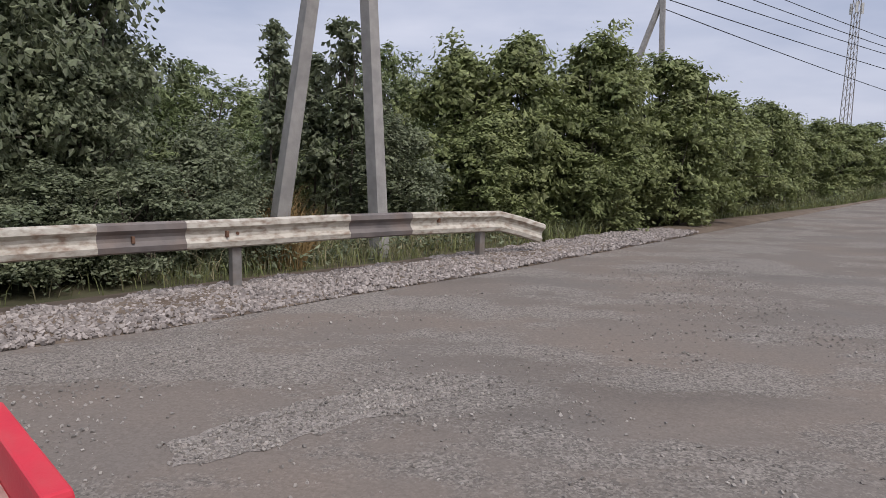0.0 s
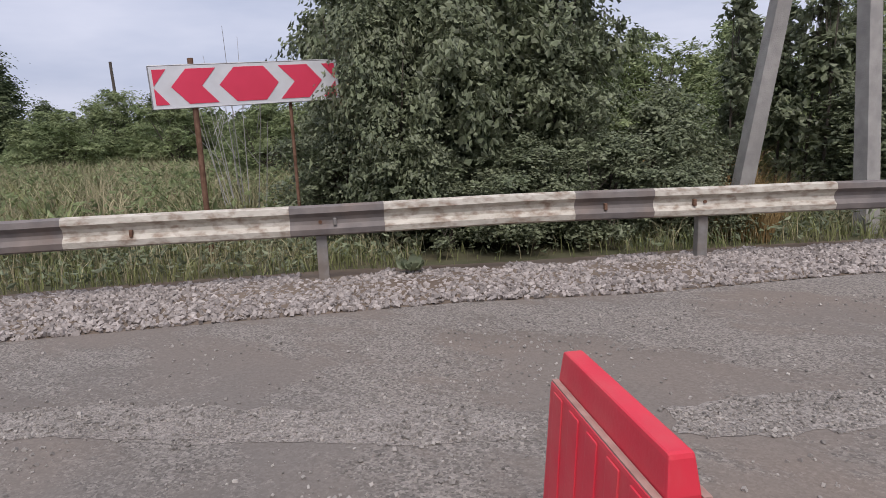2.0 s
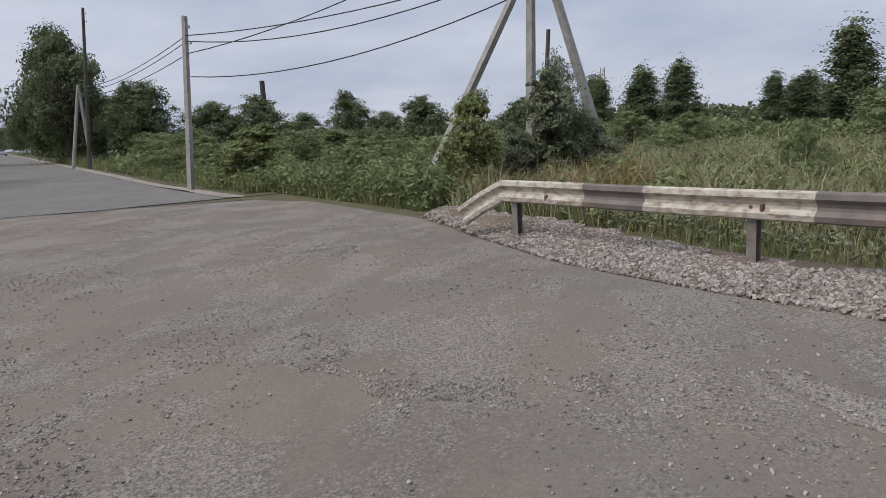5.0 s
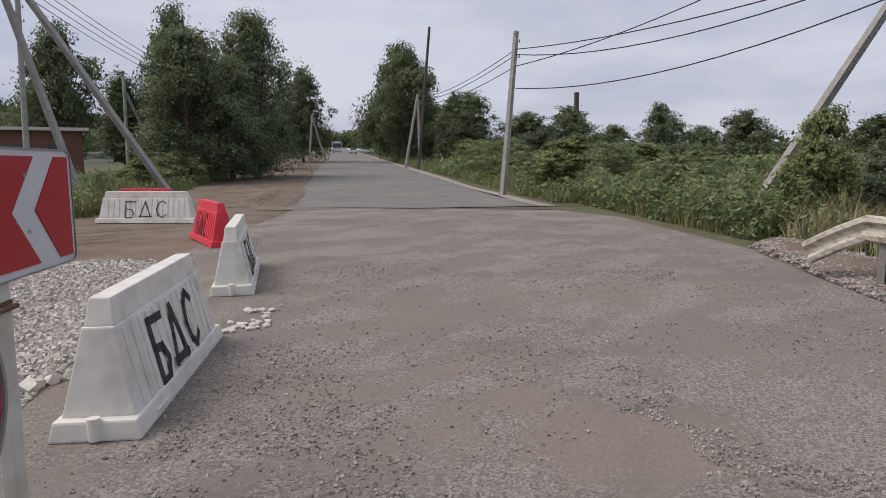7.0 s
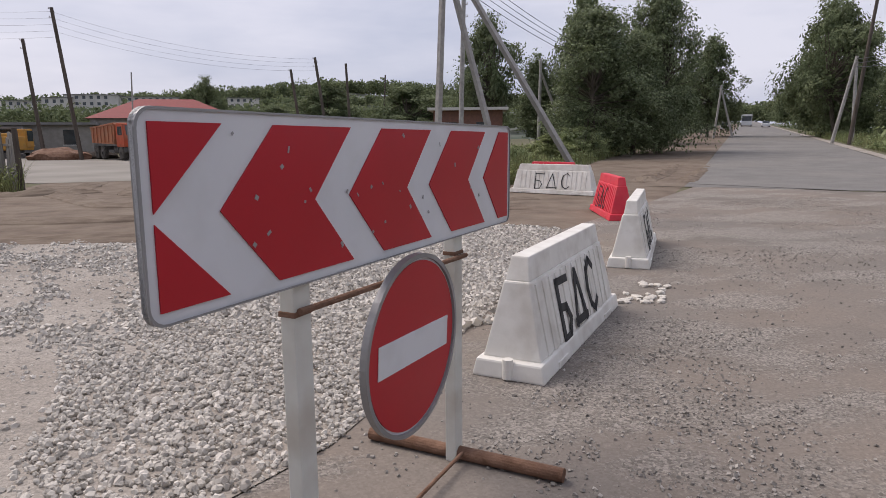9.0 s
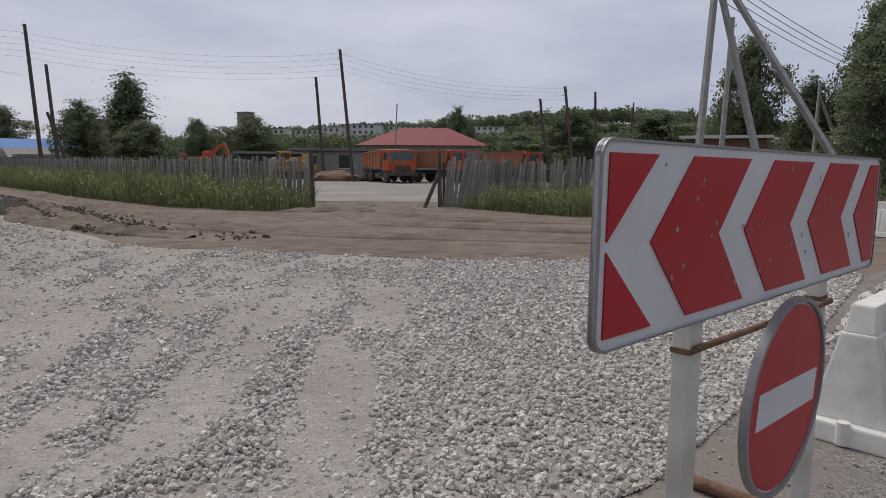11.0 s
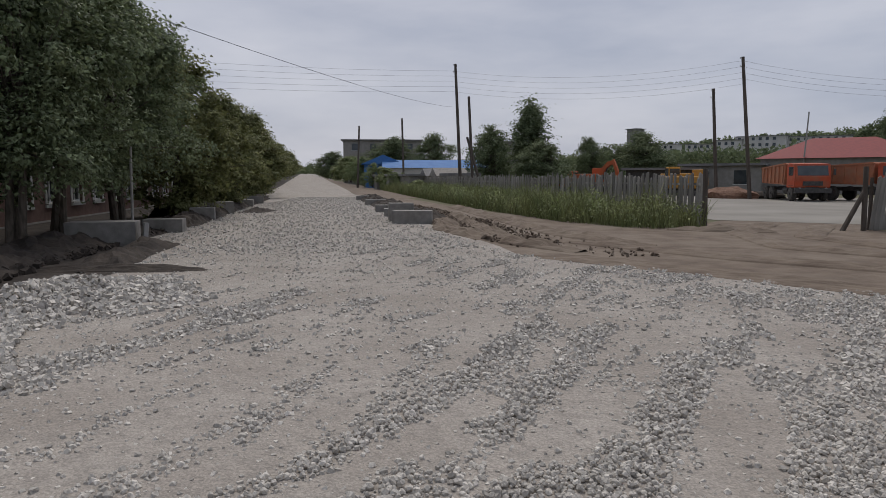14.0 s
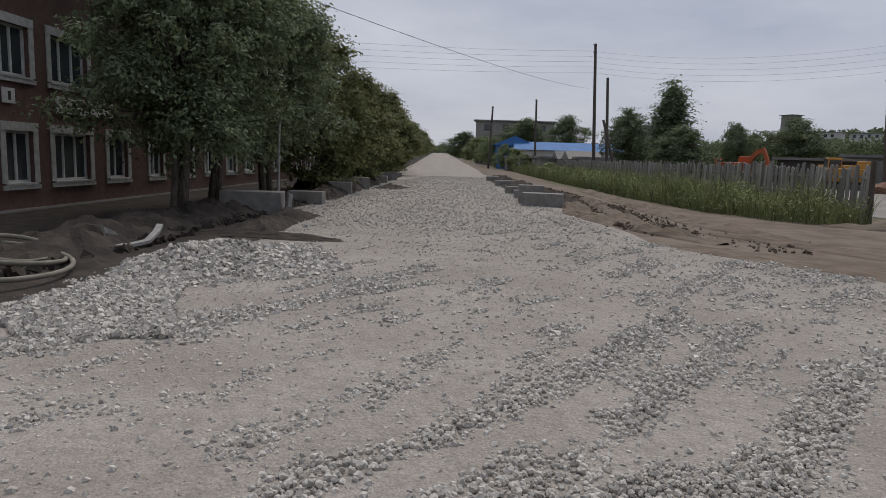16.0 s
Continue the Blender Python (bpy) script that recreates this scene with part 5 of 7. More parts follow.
far_wood("field_thicket", [(-40, -30, 0), (-48, -24, 0), (-54, -10, 0), (-52, 6, 0), (-44, 17, 0), (-30, 23, 0)], 2.2, 3, 30000, 0.22, 89, "soft green scrub in the field", leaf=LEAF_WILLOW)
far_wood("far_woods", [(270, -212, 1), (300, -250, 2), (320, -320, 2)], 9.0, 12, 7000, 1.3, 85, "trees closing the far end of the street")

HILL = mat("distant wooded slope", (0.055, 0.075, 0.055), (0.10, 0.115, 0.09), 0.05, 0.95, c3=(0.16, 0.155, 0.14), scale3=0.025, amt3=0.5)
bm = bmesh.new()
hx = [(-420, 4), (-240, 24), (-180, 32), (-89, 41), (0, 33), (100, 27), (230, 13), (330, 0)]
top, foot = [bm.verts.new((x, -600 - 0.0002 * x * x, z)) for x, z in hx], [bm.verts.new((x, -260, -0.5)) for x, z in hx]
for i in range(len(hx) - 1):
    bm.faces.new((foot[i], foot[i + 1], top[i + 1], top[i]))
thing("hillside", bm, HILL, "dull green wooded hillside in the distance", "hill", kind="structure")


# ---------------------------------------------------------------- grass
def band(line, off0, off1):
    """Polygon between two offsets (to the left) of a line."""
    v = [Vector(p) for p in line]
    nrm = []
    for i in range(len(v)):
        d = (v[min(i + 1, len(v) - 1)] - v[max(i - 1, 0)]).normalized()
        nrm.append(Vector((-d.y, d.x)))
    return [tuple(p + n * off0) for p, n in zip(v, nrm)] + [tuple(p + n * off1) for p, n in zip(v, nrm)][::-1]


rng = np.random.default_rng(77)
BACK = [p for p in VERGE_BACK[::-1]]


def bare(p):
    """Keeps points off the shaded bare earth below the large bush."""
    d = np.hypot((p[:, 0] + 4.5) / 1.25, (p[:, 1] - 6.9) / 1.35) + 0.35 * np.array([noise.noise((x * 1.7, y * 1.7, 6.0)) for x, y in p])
    return p[(d > 1.0) | (np.arange(len(p)) % 9 == 0)]


blades("tall_grass", bare(spread(rng, band(BACK, 0.25, 2.4), 36000)), 0.08, 0.42, 0.012, GRASS, 1, "green grass and weeds behind the guardrail")
blades("tall_grass", bare(spread(rng, band(BACK, 0.4, 3.0), 20000)), 0.2, 0.65, 0.009, DRYGRASS, 2, "dry grass stalks behind the guardrail")
FIELD = [(-13.5, -1.5), (-17, -6), (-28, -17.5), (-60, -52), (-95, -60), (-110, 10), (-60, 50), (-20, 28), (-12, 9), (-8.8, 4.8), (-10.2, 1.2)]
NEARFIELD = [(-13.2, -2.2), (-17, -6), (-28, -17.5), (-34, -20), (-36, 10), (-26, 20), (-13, 12), (-9.5, 8), (-8.0, 4.8), (-9.9, 1.6)]
blades("field_grass", spread(rng, NEARFIELD, 80000), 0.5, 1.0, 0.016, DRYGRASS, 3, "tall dry field grass and reeds")
blades("field_grass", spread(rng, NEARFIELD, 40000), 0.3, 0.85, 0.022, GRASS, 4, "green weeds among the field grass")
blades("field_grass", spread(rng, FIELD, 42000, NEARFIELD), 0.5, 1.1, 0.06, DRYGRASS, 5, "tall dry grass of the far field")
blades("roadside_grass", spread(rng, [(-14, -3.5), (-17.4, -7.0), (-30, -20.5), (-34, -22), (-21, -7), (-14.5, -2.0)], 22000), 0.15, 0.65, 0.018, GRASS, 6, "green weeds along the road edge")
blades("dry_stalks", spread(rng, [(-3.4, 9.2), (-2.2, 9.0), (-2.4, 10.8), (-4.6, 13.2), (-5.6, 12.2)], 9000), 0.5, 1.15, 0.013, SEEDS, 12, "rusty yellow dry stalks between bush and poles")
blades("dry_stalks", spread(rng, [(-13.4, -1.6), (-17, -5.4), (-20, -3), (-16.5, 2.0), (-12.6, 1.4)], 5000), 0.6, 1.1, 0.012, SEEDS, 13, "brown seed stalks among the field grass")
weeds("weeds", bare(spread(rng, band(BACK, 0.3, 2.3), 26000)), 0.42, 0.045, LEAF_BUSH, 91, "low broad-leaved green weeds behind the guardrail")
weeds("weeds", spread(rng, NEARFIELD, 60000), 0.85, 0.075, LEAF_WILLOW, 92, "leafy weeds among the field grass")
weeds("weeds", spread(rng, [(-14, -3.5), (-17.4, -7.0), (-30, -20.5), (-36, -24), (-24, -8), (-14.5, -2.0)], 42000), 1.25, 0.075, LEAF_WILLOW, 93, "leafy green weeds along the road edge")
weeds("weeds", spread(rng, [(7.0, -20.6), (5.9, -22.6), (6.3, -22.9), (40, -53.0), (44, -52), (20, -29.5), (11, -22.0)], 26000), 1.15, 0.06, LEAF_MAPLE, 94, "tall leafy weeds before the plank fence")
weeds("weeds", spread(rng, [(0.9, -23.4), (-2.2, -20.2), (-8, -18.7), (-12, -22), (-9, -29), (-4.3, -28.3)], 14000), 0.9, 0.06, LEAF_MAPLE, 95, "tall leafy weeds before the leaning fence")
blades("fence_grass", spread(rng, [(7.0, -20.6), (5.9, -22.6), (6.3, -23.2), (55, -68.3), (60, -66), (20, -29.5), (11, -22.0)], 52000), 0.5, 1.45, 0.022, GRASS, 7, "lush grass in front of the plank fence")
blades("fence_grass", spread(rng, [(0.9, -23.4), (-2.2, -20.2), (-8, -18.7), (-12, -22), (-9, -29), (-4.3, -28.5)], 22000), 0.3, 1.0, 0.022, GRASS, 8, "weeds in front of the leaning fence")
blades("roadside_grass", spread(rng, [(34, 50), (14.0, 26.5), (5.2, 17.2), (1.4, 12.6), (0.5, 13.5), (4, 18.5), (12.6, 28.5), (31, 51)], 16000), 0.15, 0.6, 0.02, GRASS, 9, "grass strip along the maple shrubs")


def bank_points(n, s0, s1, l0, l1):
    """Points on a bank beside the rising road, with their heights; denser near its start."""
    u, l = rng.random(n) ** 1.5, rng.uniform(l0, l1, n)
    p = np.array([ROAD.at(s0 + (s1 - s0) * a, b) for a, b in zip(u, l)])
    edge_ = np.where(l > 0, np.clip((26 - l) / 16.5, 0, 1), np.clip((24 + l) / 19.3, 0, 1))
    return p, np.array([ROAD.z(s0 + (s1 - s0) * a) for a in u]) * edge_ - 0.02


for lab, cnt, rg, h0, h1, seed in (("green and yellow weeds beneath the dark trees", 26000, (-1, 70, 9.4, 19), 0.3, 1.0, 10), ("tall weeds along the asphalt edge", 30000, (1, 80, -14, -5.0), 0.25, 0.95, 14)):
    bp_, bz_ = bank_points(cnt, *rg)
    blades("roadside_grass", bp_, h0, h1, 0.022, GRASS, seed, lab, z=bz_)
    bp_, bz_ = bank_points(cnt // 2, *rg)
    weeds("weeds", bp_, h1, 0.075, LEAF_WILLOW, seed + 90, "leafy " + lab, z=bz_)


# ---------------------------------------------------------------- yard: fence, vehicles, houses
BEDPAINT = mat("faded dusty orange paint", (0.40, 0.15, 0.075), (0.33, 0.13, 0.075), 3, 0.65, c3=(0.30, 0.19, 0.12), scale3=2, amt3=0.5)
ORANGE = mat("orange truck paint", (0.46, 0.075, 0.028), (0.38, 0.066, 0.03), 3, 0.55, c3=(0.30, 0.16, 0.09), scale3=2, amt3=0.5)
DIGGER = mat("orange machine paint", (0.50, 0.12, 0.045), (0.43, 0.105, 0.045), 3, 0.55, c3=(0.30, 0.18, 0.1), scale3=2, amt3=0.3)
YELLOW = mat("yellow machine paint", (0.50, 0.26, 0.04), (0.42, 0.21, 0.05), 3, 0.55, c3=(0.25, 0.17, 0.08), scale3=2, amt3=0.5)
RUBBER = mat("dusty rubber", (0.05, 0.047, 0.043), (0.10, 0.09, 0.08), 8, 0.9)
STEELDARK = mat("dark steel", (0.05, 0.048, 0.046), (0.09, 0.085, 0.08), 6, 0.7)
GLASS = mat("dark window glass", (0.035, 0.045, 0.05), (0.06, 0.07, 0.075), 1.5, 0.12, spec=0.6)
BRICK = mat("dark red brick wall", (0.115, 0.07, 0.058), (0.155, 0.095, 0.078), 5, 0.9, bump=0.4, bscale=30, c3=(0.08, 0.05, 0.042), scale3=0.7, amt3=0.6)
TRIMWHITE = mat("peeling white window trim", (0.50, 0.50, 0.47), (0.38, 0.375, 0.35), 8, 0.8, bump=0.2)
FRAMEWHITE = mat("white window frame", (0.62, 0.62, 0.60), (0.52, 0.52, 0.50), 6, 0.6)
CURTAIN = mat("net curtain", (0.36, 0.36, 0.34), (0.26, 0.26, 0.25), 4, 0.9, stretch=(6, 6, 0.3))
REDROOF = mat("red metal roof", (0.25, 0.055, 0.052), (0.21, 0.048, 0.046), 1.0, 0.7, stretch=(4, 4, 0.3))
BLUEROOF = mat("blue metal sheet", (0.05, 0.15, 0.36), (0.065, 0.18, 0.40), 0.8, 0.75)
PLASTER = mat("grey plaster", (0.30, 0.285, 0.26), (0.24, 0.225, 0.205), 2, 0.9, bump=0.2)
PANEL = mat("pale panel wall", (0.60, 0.58, 0.54), (0.52, 0.50, 0.465), 0.3, 0.9)
SLATE = mat("grey roofing", (0.22, 0.215, 0.21), (0.17, 0.165, 0.16), 1, 0.85)
BLOCKC = mat("grey concrete block", (0.27, 0.258, 0.238), (0.20, 0.19, 0.175), 5, 0.92, bump=0.5, bscale=40, c3=(0.18, 0.165, 0.15), scale3=3, amt3=0.5)
HOSE = mat("dusty rubber hose", (0.23, 0.21, 0.17), (0.17, 0.155, 0.125), 5, 0.8)
WHITECAR = mat("white car paint", (0.62, 0.63, 0.64), (0.56, 0.57, 0.58), 3, 0.35)


def plank_mesh(w, h, tip, seed):
    r = random.Random(seed)
    bm = bmesh.new()
    pts = [(-w / 2, 0), (w / 2, 0), (w / 2, h - tip * r.random()), (0.1 * w, h), (-w / 2, h - tip * r.random())]
    prism(pts, 0.022, bm)
    me = bpy.data.meshes.new("plank")
    bm.to_mesh(me)
    bm.free()
    me.materials.append(FENCEWOOD)
    return me


PLANKS = [plank_mesh(0.128 + 0.006 * i, 1.68 + 0.05 * (i % 5), 0.08, i) for i in range(8)]


def fence(a, b, label, lean=0.0, single=230, seed=1, back=-1):
    r = random.Random(seed)
    A, B = Vector((*a, 0)), Vector((*b, 0))
    d = (B - A).normalized()
    ang = math.degrees(math.atan2(d.y, d.x))
    g = empty("fence", pose(a[0], a[1], 0, 0, 0, ang), label, "fence")
    L = (B - A).length
    n = int(L / 0.135)
    rest = bmesh.new()
    for i in range(n):
        if r.random() < 0.02:
            continue
        lx = lean * noise.noise((i * 0.07, seed, 0)) + r.uniform(-2.2, 2.2)
        m = pose(i * 0.135, 0.02 * r.uniform(-1, 1), -0.05 + 0.06 * r.random() + 0.10 * noise.noise((i * 0.05, 3, seed)), r.uniform(-3, 3) + lean * 0.4, lx, 0)
        if i < single:
            o = new("plank", PLANKS[r.randrange(8)])
            o.parent = g
            o.matrix_basis = m
        else:
            tmp = PLANKS[r.randrange(8)].copy()
            tmp.transform(m)
            rest.from_mesh(tmp)
            bpy.data.meshes.remove(tmp)
    if n > single:
        tagged(part("far_planks", rest, FENCEWOOD, g), kind="stuff")
    for z in (0.45, 1.35):
        part("rail", box(L, 0.05, 0.08, (L / 2, back * 0.05, z)), FENCEWOOD, g)
    for k in range(int(L / 2.6) + 1):
        part("post", rod((k * 2.6, back * 0.12, -0.1), (k * 2.6, back * 0.12, 1.62), 0.06, 0.055, 7), WOODPOLE, g)
    return g


fence((6.2, -23.0), (57.5, -69.2), "long silvery weathered plank fence with uneven tops", 4)
fence((1.42, -24.1), (-4.6, -28.6), "leaning silvery plank fence beside the yard gate", 16, seed=5, back=1)
pole("gate_post", (6.05, -22.85, 0), (6.1, -22.9, 1.9), 0.09, 0.08, WOODPOLE, "dark wooden gate post")
pole("gate_post", (1.6, -23.85, 0), (1.65, -23.9, 1.95), 0.08, 0.07, WOODPOLE, "dark wooden gate post with a prop", extra=(((2.2, -23.4), (1.65, -23.9, 1.2)),))


def wheel(parent, x, y, r, w=0.3):
    t = rod((x, y - w / 2, r), (x, y + w / 2, r), r, n=20)
    bmesh.ops.bevel(t, geom=[e for e in t.edges if len(e.link_faces) == 2 and any(len(f.verts) > 4 for f in e.link_faces)], offset=0.06, segments=2, affect="EDGES")
    wh = part("wheel", t, RUBBER, parent, "dusty black tyre")
    for s in (-1, 1):
        part("rim", rod((x, y + s * (w / 2 - 0.02), r), (x, y + s * (w / 2 + 0.015), r), r * 0.52, n=16), STEELDARK, wh)
        part("hub", rod((x, y + s * (w / 2), r), (x, y + s * (w / 2 + 0.08), r), r * 0.18, n=10), STEELDARK, wh)


def dump_truck(m, label):
    g = empty("dump_truck", m, label, "truck", "dump trucks")
    part("chassis", box(6.6, 0.9, 0.28, (0, 0, 0.72), bevel=0.02), STEELDARK, g)
    cab = bmesh.new()
    prism([(1.75, 0.95), (3.3, 0.95), (3.36, 1.75), (3.12, 2.62), (1.85, 2.68), (1.75, 2.5)], 2.36, cab, pose(0, -1.18, 0))
    bmesh.ops.bevel(cab, geom=cab.edges[:], offset=0.05, segments=2, affect="EDGES")
    c = part("cab", cab, ORANGE, g, "orange cab")
    ws = box(0.02, 2.0, 0.72, (0, 0, 0))
    ws.transform(pose(3.345, 0, 1.80, 0, -15.5, 0))
    part("windscreen", ws, GLASS, c, "dark windscreen")
    for s in (-1, 1):
        part("side_window", box(0.85, 0.02, 0.62, (2.55, s * 1.185, 1.80), bevel=0.008), GLASS, c, "dark side window")
        part("mirror", box(0.06, 0.16, 0.42, (3.35, s * 1.38, 1.85), bevel=0.015), STEELDARK, c)
        part("headlight", rod((3.4, s * 0.85, 0.85), (3.45, s * 0.85, 0.85), 0.11, n=14), WHITEPLASTIC, g)
        part("fender", box(0.95, 0.36, 0.10, (2.55, s * 1.0, 1.05), bevel=0.03), STEELDARK, g)
        part("mudflap", box(0.04, 0.5, 0.5, (-3.35, s * 0.85, 0.45)), RUBBER, g)
    part("bumper", box(0.24, 2.4, 0.34, (3.38, 0, 0.58), bevel=0.03), STEELDARK, g)
    part("grille", box(0.02, 1.3, 0.30, (3.375, 0, 1.10), bevel=0.006), STEELDARK, c)
    body = bmesh.new()
    prism([(-3.55, 1.25), (1.35, 1.15), (1.6, 2.62), (1.45, 2.72), (-3.75, 2.45)], 2.44, body, pose(0, -1.22, 0))
    b = part("dump_body", body, BEDPAINT, g, "faded orange dump body")
    for s in (-1, 1):
        for k in range(6):
            part("rib", box(0.12, 0.08, 1.2, (-3.1 + k * 0.85, s * 1.25, 1.28), bevel=0.01), BEDPAINT, b)
        part("top_lip", box(5.2, 0.12, 0.10, (-1.1, s * 1.22, 2.47), rot=(0, -2.6, 0)), BEDPAINT, b)
    part("load", box(4.6, 2.1, 0.05, (-1.2, 0, 2.42)), DIRT, g)
    part("fuel_tank", rod((0.6, -0.75, 0.75), (1.5, -0.75, 0.75), 0.3, n=14), STEELDARK, g)
    for x in (2.5, -1.5, -2.85):
        for s in (-1, 1):
            wheel(g, x, s * 1.02, 0.52, 0.32)
    return g


dump_truck(pose(8.3, -55.0, 0, 0, 0, 118), "dusty orange dump truck parked in the yard")
dump_truck(pose(4.1, -55.5, 0, 0, 0, 152), "orange dump truck parked beside another near the gate")
dump_truck(pose(-1.8, -60.5, 0, 0, 0, 170), "orange dump truck mostly hidden behind the fence")


def excavator(m, paint, label, boom=True):
    g = empty("excavator", m, label, "excavator", "excavators")
    for s in (-1, 1):
        tr = box(3.6, 0.5, 0.75, (0, s * 1.1, 0), bevel=0.2)
        part("track", tr, STEELDARK, g)
    part("turntable", rod((0, 0, 0.6), (0, 0, 0.95), 0.8, n=18), STEELDARK, g)
    h = part("house", box(3.1, 2.4, 1.15, (-0.5, 0, 0.95), bevel=0.1), paint, g, "painted engine house")
    part("counterweight", box(0.7, 2.5, 0.95, (-2.1, 0, 0.98), bevel=0.15), paint, h)
    cab = part("cab", box(1.3, 0.95, 1.55, (0.5, 0.72, 1.2), bevel=0.08, taper=0.9), paint, g)
    part("window", box(1.0, 0.02, 0.8, (0.5, 1.19, 1.75)), GLASS, cab)
    part("window", box(0.02, 0.7, 0.9, (1.14, 0.72, 1.7)), GLASS, cab)
    if boom:
        part("boom", sweep([(0.9, -0.2, 1.3), (1.7, -0.2, 2.6), (2.3, -0.2, 3.2), (2.9, -0.2, 3.3)], [(-0.18, -0.22), (0.18, -0.22), (0.18, 0.22), (-0.18, 0.22)]), paint, g)
        part("arm", sweep([(2.75, -0.2, 3.55), (3.25, -0.2, 2.5), (3.5, -0.2, 1.2)], [(-0.14, -0.16), (0.14, -0.16), (0.14, 0.16), (-0.14, 0.16)]), paint, g)
        part("cylinder", rod((1.5, -0.2, 1.3), (2.2, -0.2, 2.9), 0.07), STEELDARK, g)
        part("bucket", prism([(3.1, 0.4), (3.9, 0.3), (4.0, 1.1), (3.5, 1.3)], 0.9, m=pose(0, -0.65, 0)), STEELDARK, g)
    return g


excavator(pose(30.2, -67.6, 0, 0, 0, 172), DIGGER, "orange excavator with raised boom behind the fence")
excavator(pose(21.0, -67.2, 0, 0, 0, 40), YELLOW, "yellow excavator standing in the yard", False)
excavator(pose(18.6, -64.4, -0.3, 0, 0, 160), YELLOW, "low yellow road machine behind the fence", False)
excavator(pose(33.6, -67.8, -0.3, 0, 0, 160), DIGGER, "orange machine behind the fence", False)
for i, (x, y, s) in enumerate([(13.3, -57.2, 1.1), (12.2, -57.8, 0.8), (14.4, -60.5, 1.0), (10.6, -58.5, 0.7)]):
    hb = bmesh.new()
    bmesh.ops.create_icosphere(hb, subdivisions=3, radius=1.0)
    for v in hb.verts:
        v.co *= 1 + 0.25 * noise.noise(v.co * 2 + Vector((i, 0, 0)))
        v.co.z = max(v.co.z * 0.55, -0.1)
    thing("soil_heap", hb, DARKDIRT if i % 2 else RUST, "dark heap of soil and scrap in the yard", "heap", "soil heaps", m=pose(x, y, 0) @ Matrix.Diagonal((2.0 * s, 1.4 * s, 1.5 * s, 1)))


def window(parent, w, h, m, name="window", surround=None, sashes=2, curtain=False):
    """Framed window in local x, z with its outside towards -y."""
    g = part(name, box(w, 0.03, h, (0, 0.10, 0)), GLASS, parent, "dark window pane")
    g.matrix_basis = m
    fr = bmesh.new()
    t = 0.06
    for bx in ((w, t, 0, 0), (w, t, 0, h - t)):
        box(bx[0], 0.06, bx[1], (bx[2], 0.07, bx[3]), bm=fr)
    for x in (-w / 2 + t / 2, w / 2 - t / 2):
        box(t, 0.06, h - 2 * t, (x, 0.07, t), bm=fr)
    for k in range(1, sashes):
        box(0.05, 0.06, h - 2 * t, (-w / 2 + w * k / sashes, 0.07, t), bm=fr)
    part("window_frame", fr, FRAMEWHITE, g)
    part("window_sill", box(w + 0.12, 0.2, 0.05, (0, -0.02, -0.05)), TRIMWHITE, g)
    if curtain:
        for s in (-1, 1):
            part("curtain", box(w * 0.26, 0.02, h - 0.15, (s * w * 0.33, 0.145, 0.07)), CURTAIN, g)
    if surround:
        sr = bmesh.new()
        for x in (-w / 2 - 0.09, w / 2 + 0.09):
            box(0.16, 0.03, h, (x, -0.072, 0), bm=sr)
        box(w + 0.34, 0.04, 0.2, (0, -0.078, h), bm=sr)
        box(w + 0.34, 0.05, 0.1, (0, -0.082, -0.15), bm=sr)
        part("surround", sr, TRIMWHITE, g, "peeling white surround")
    return g


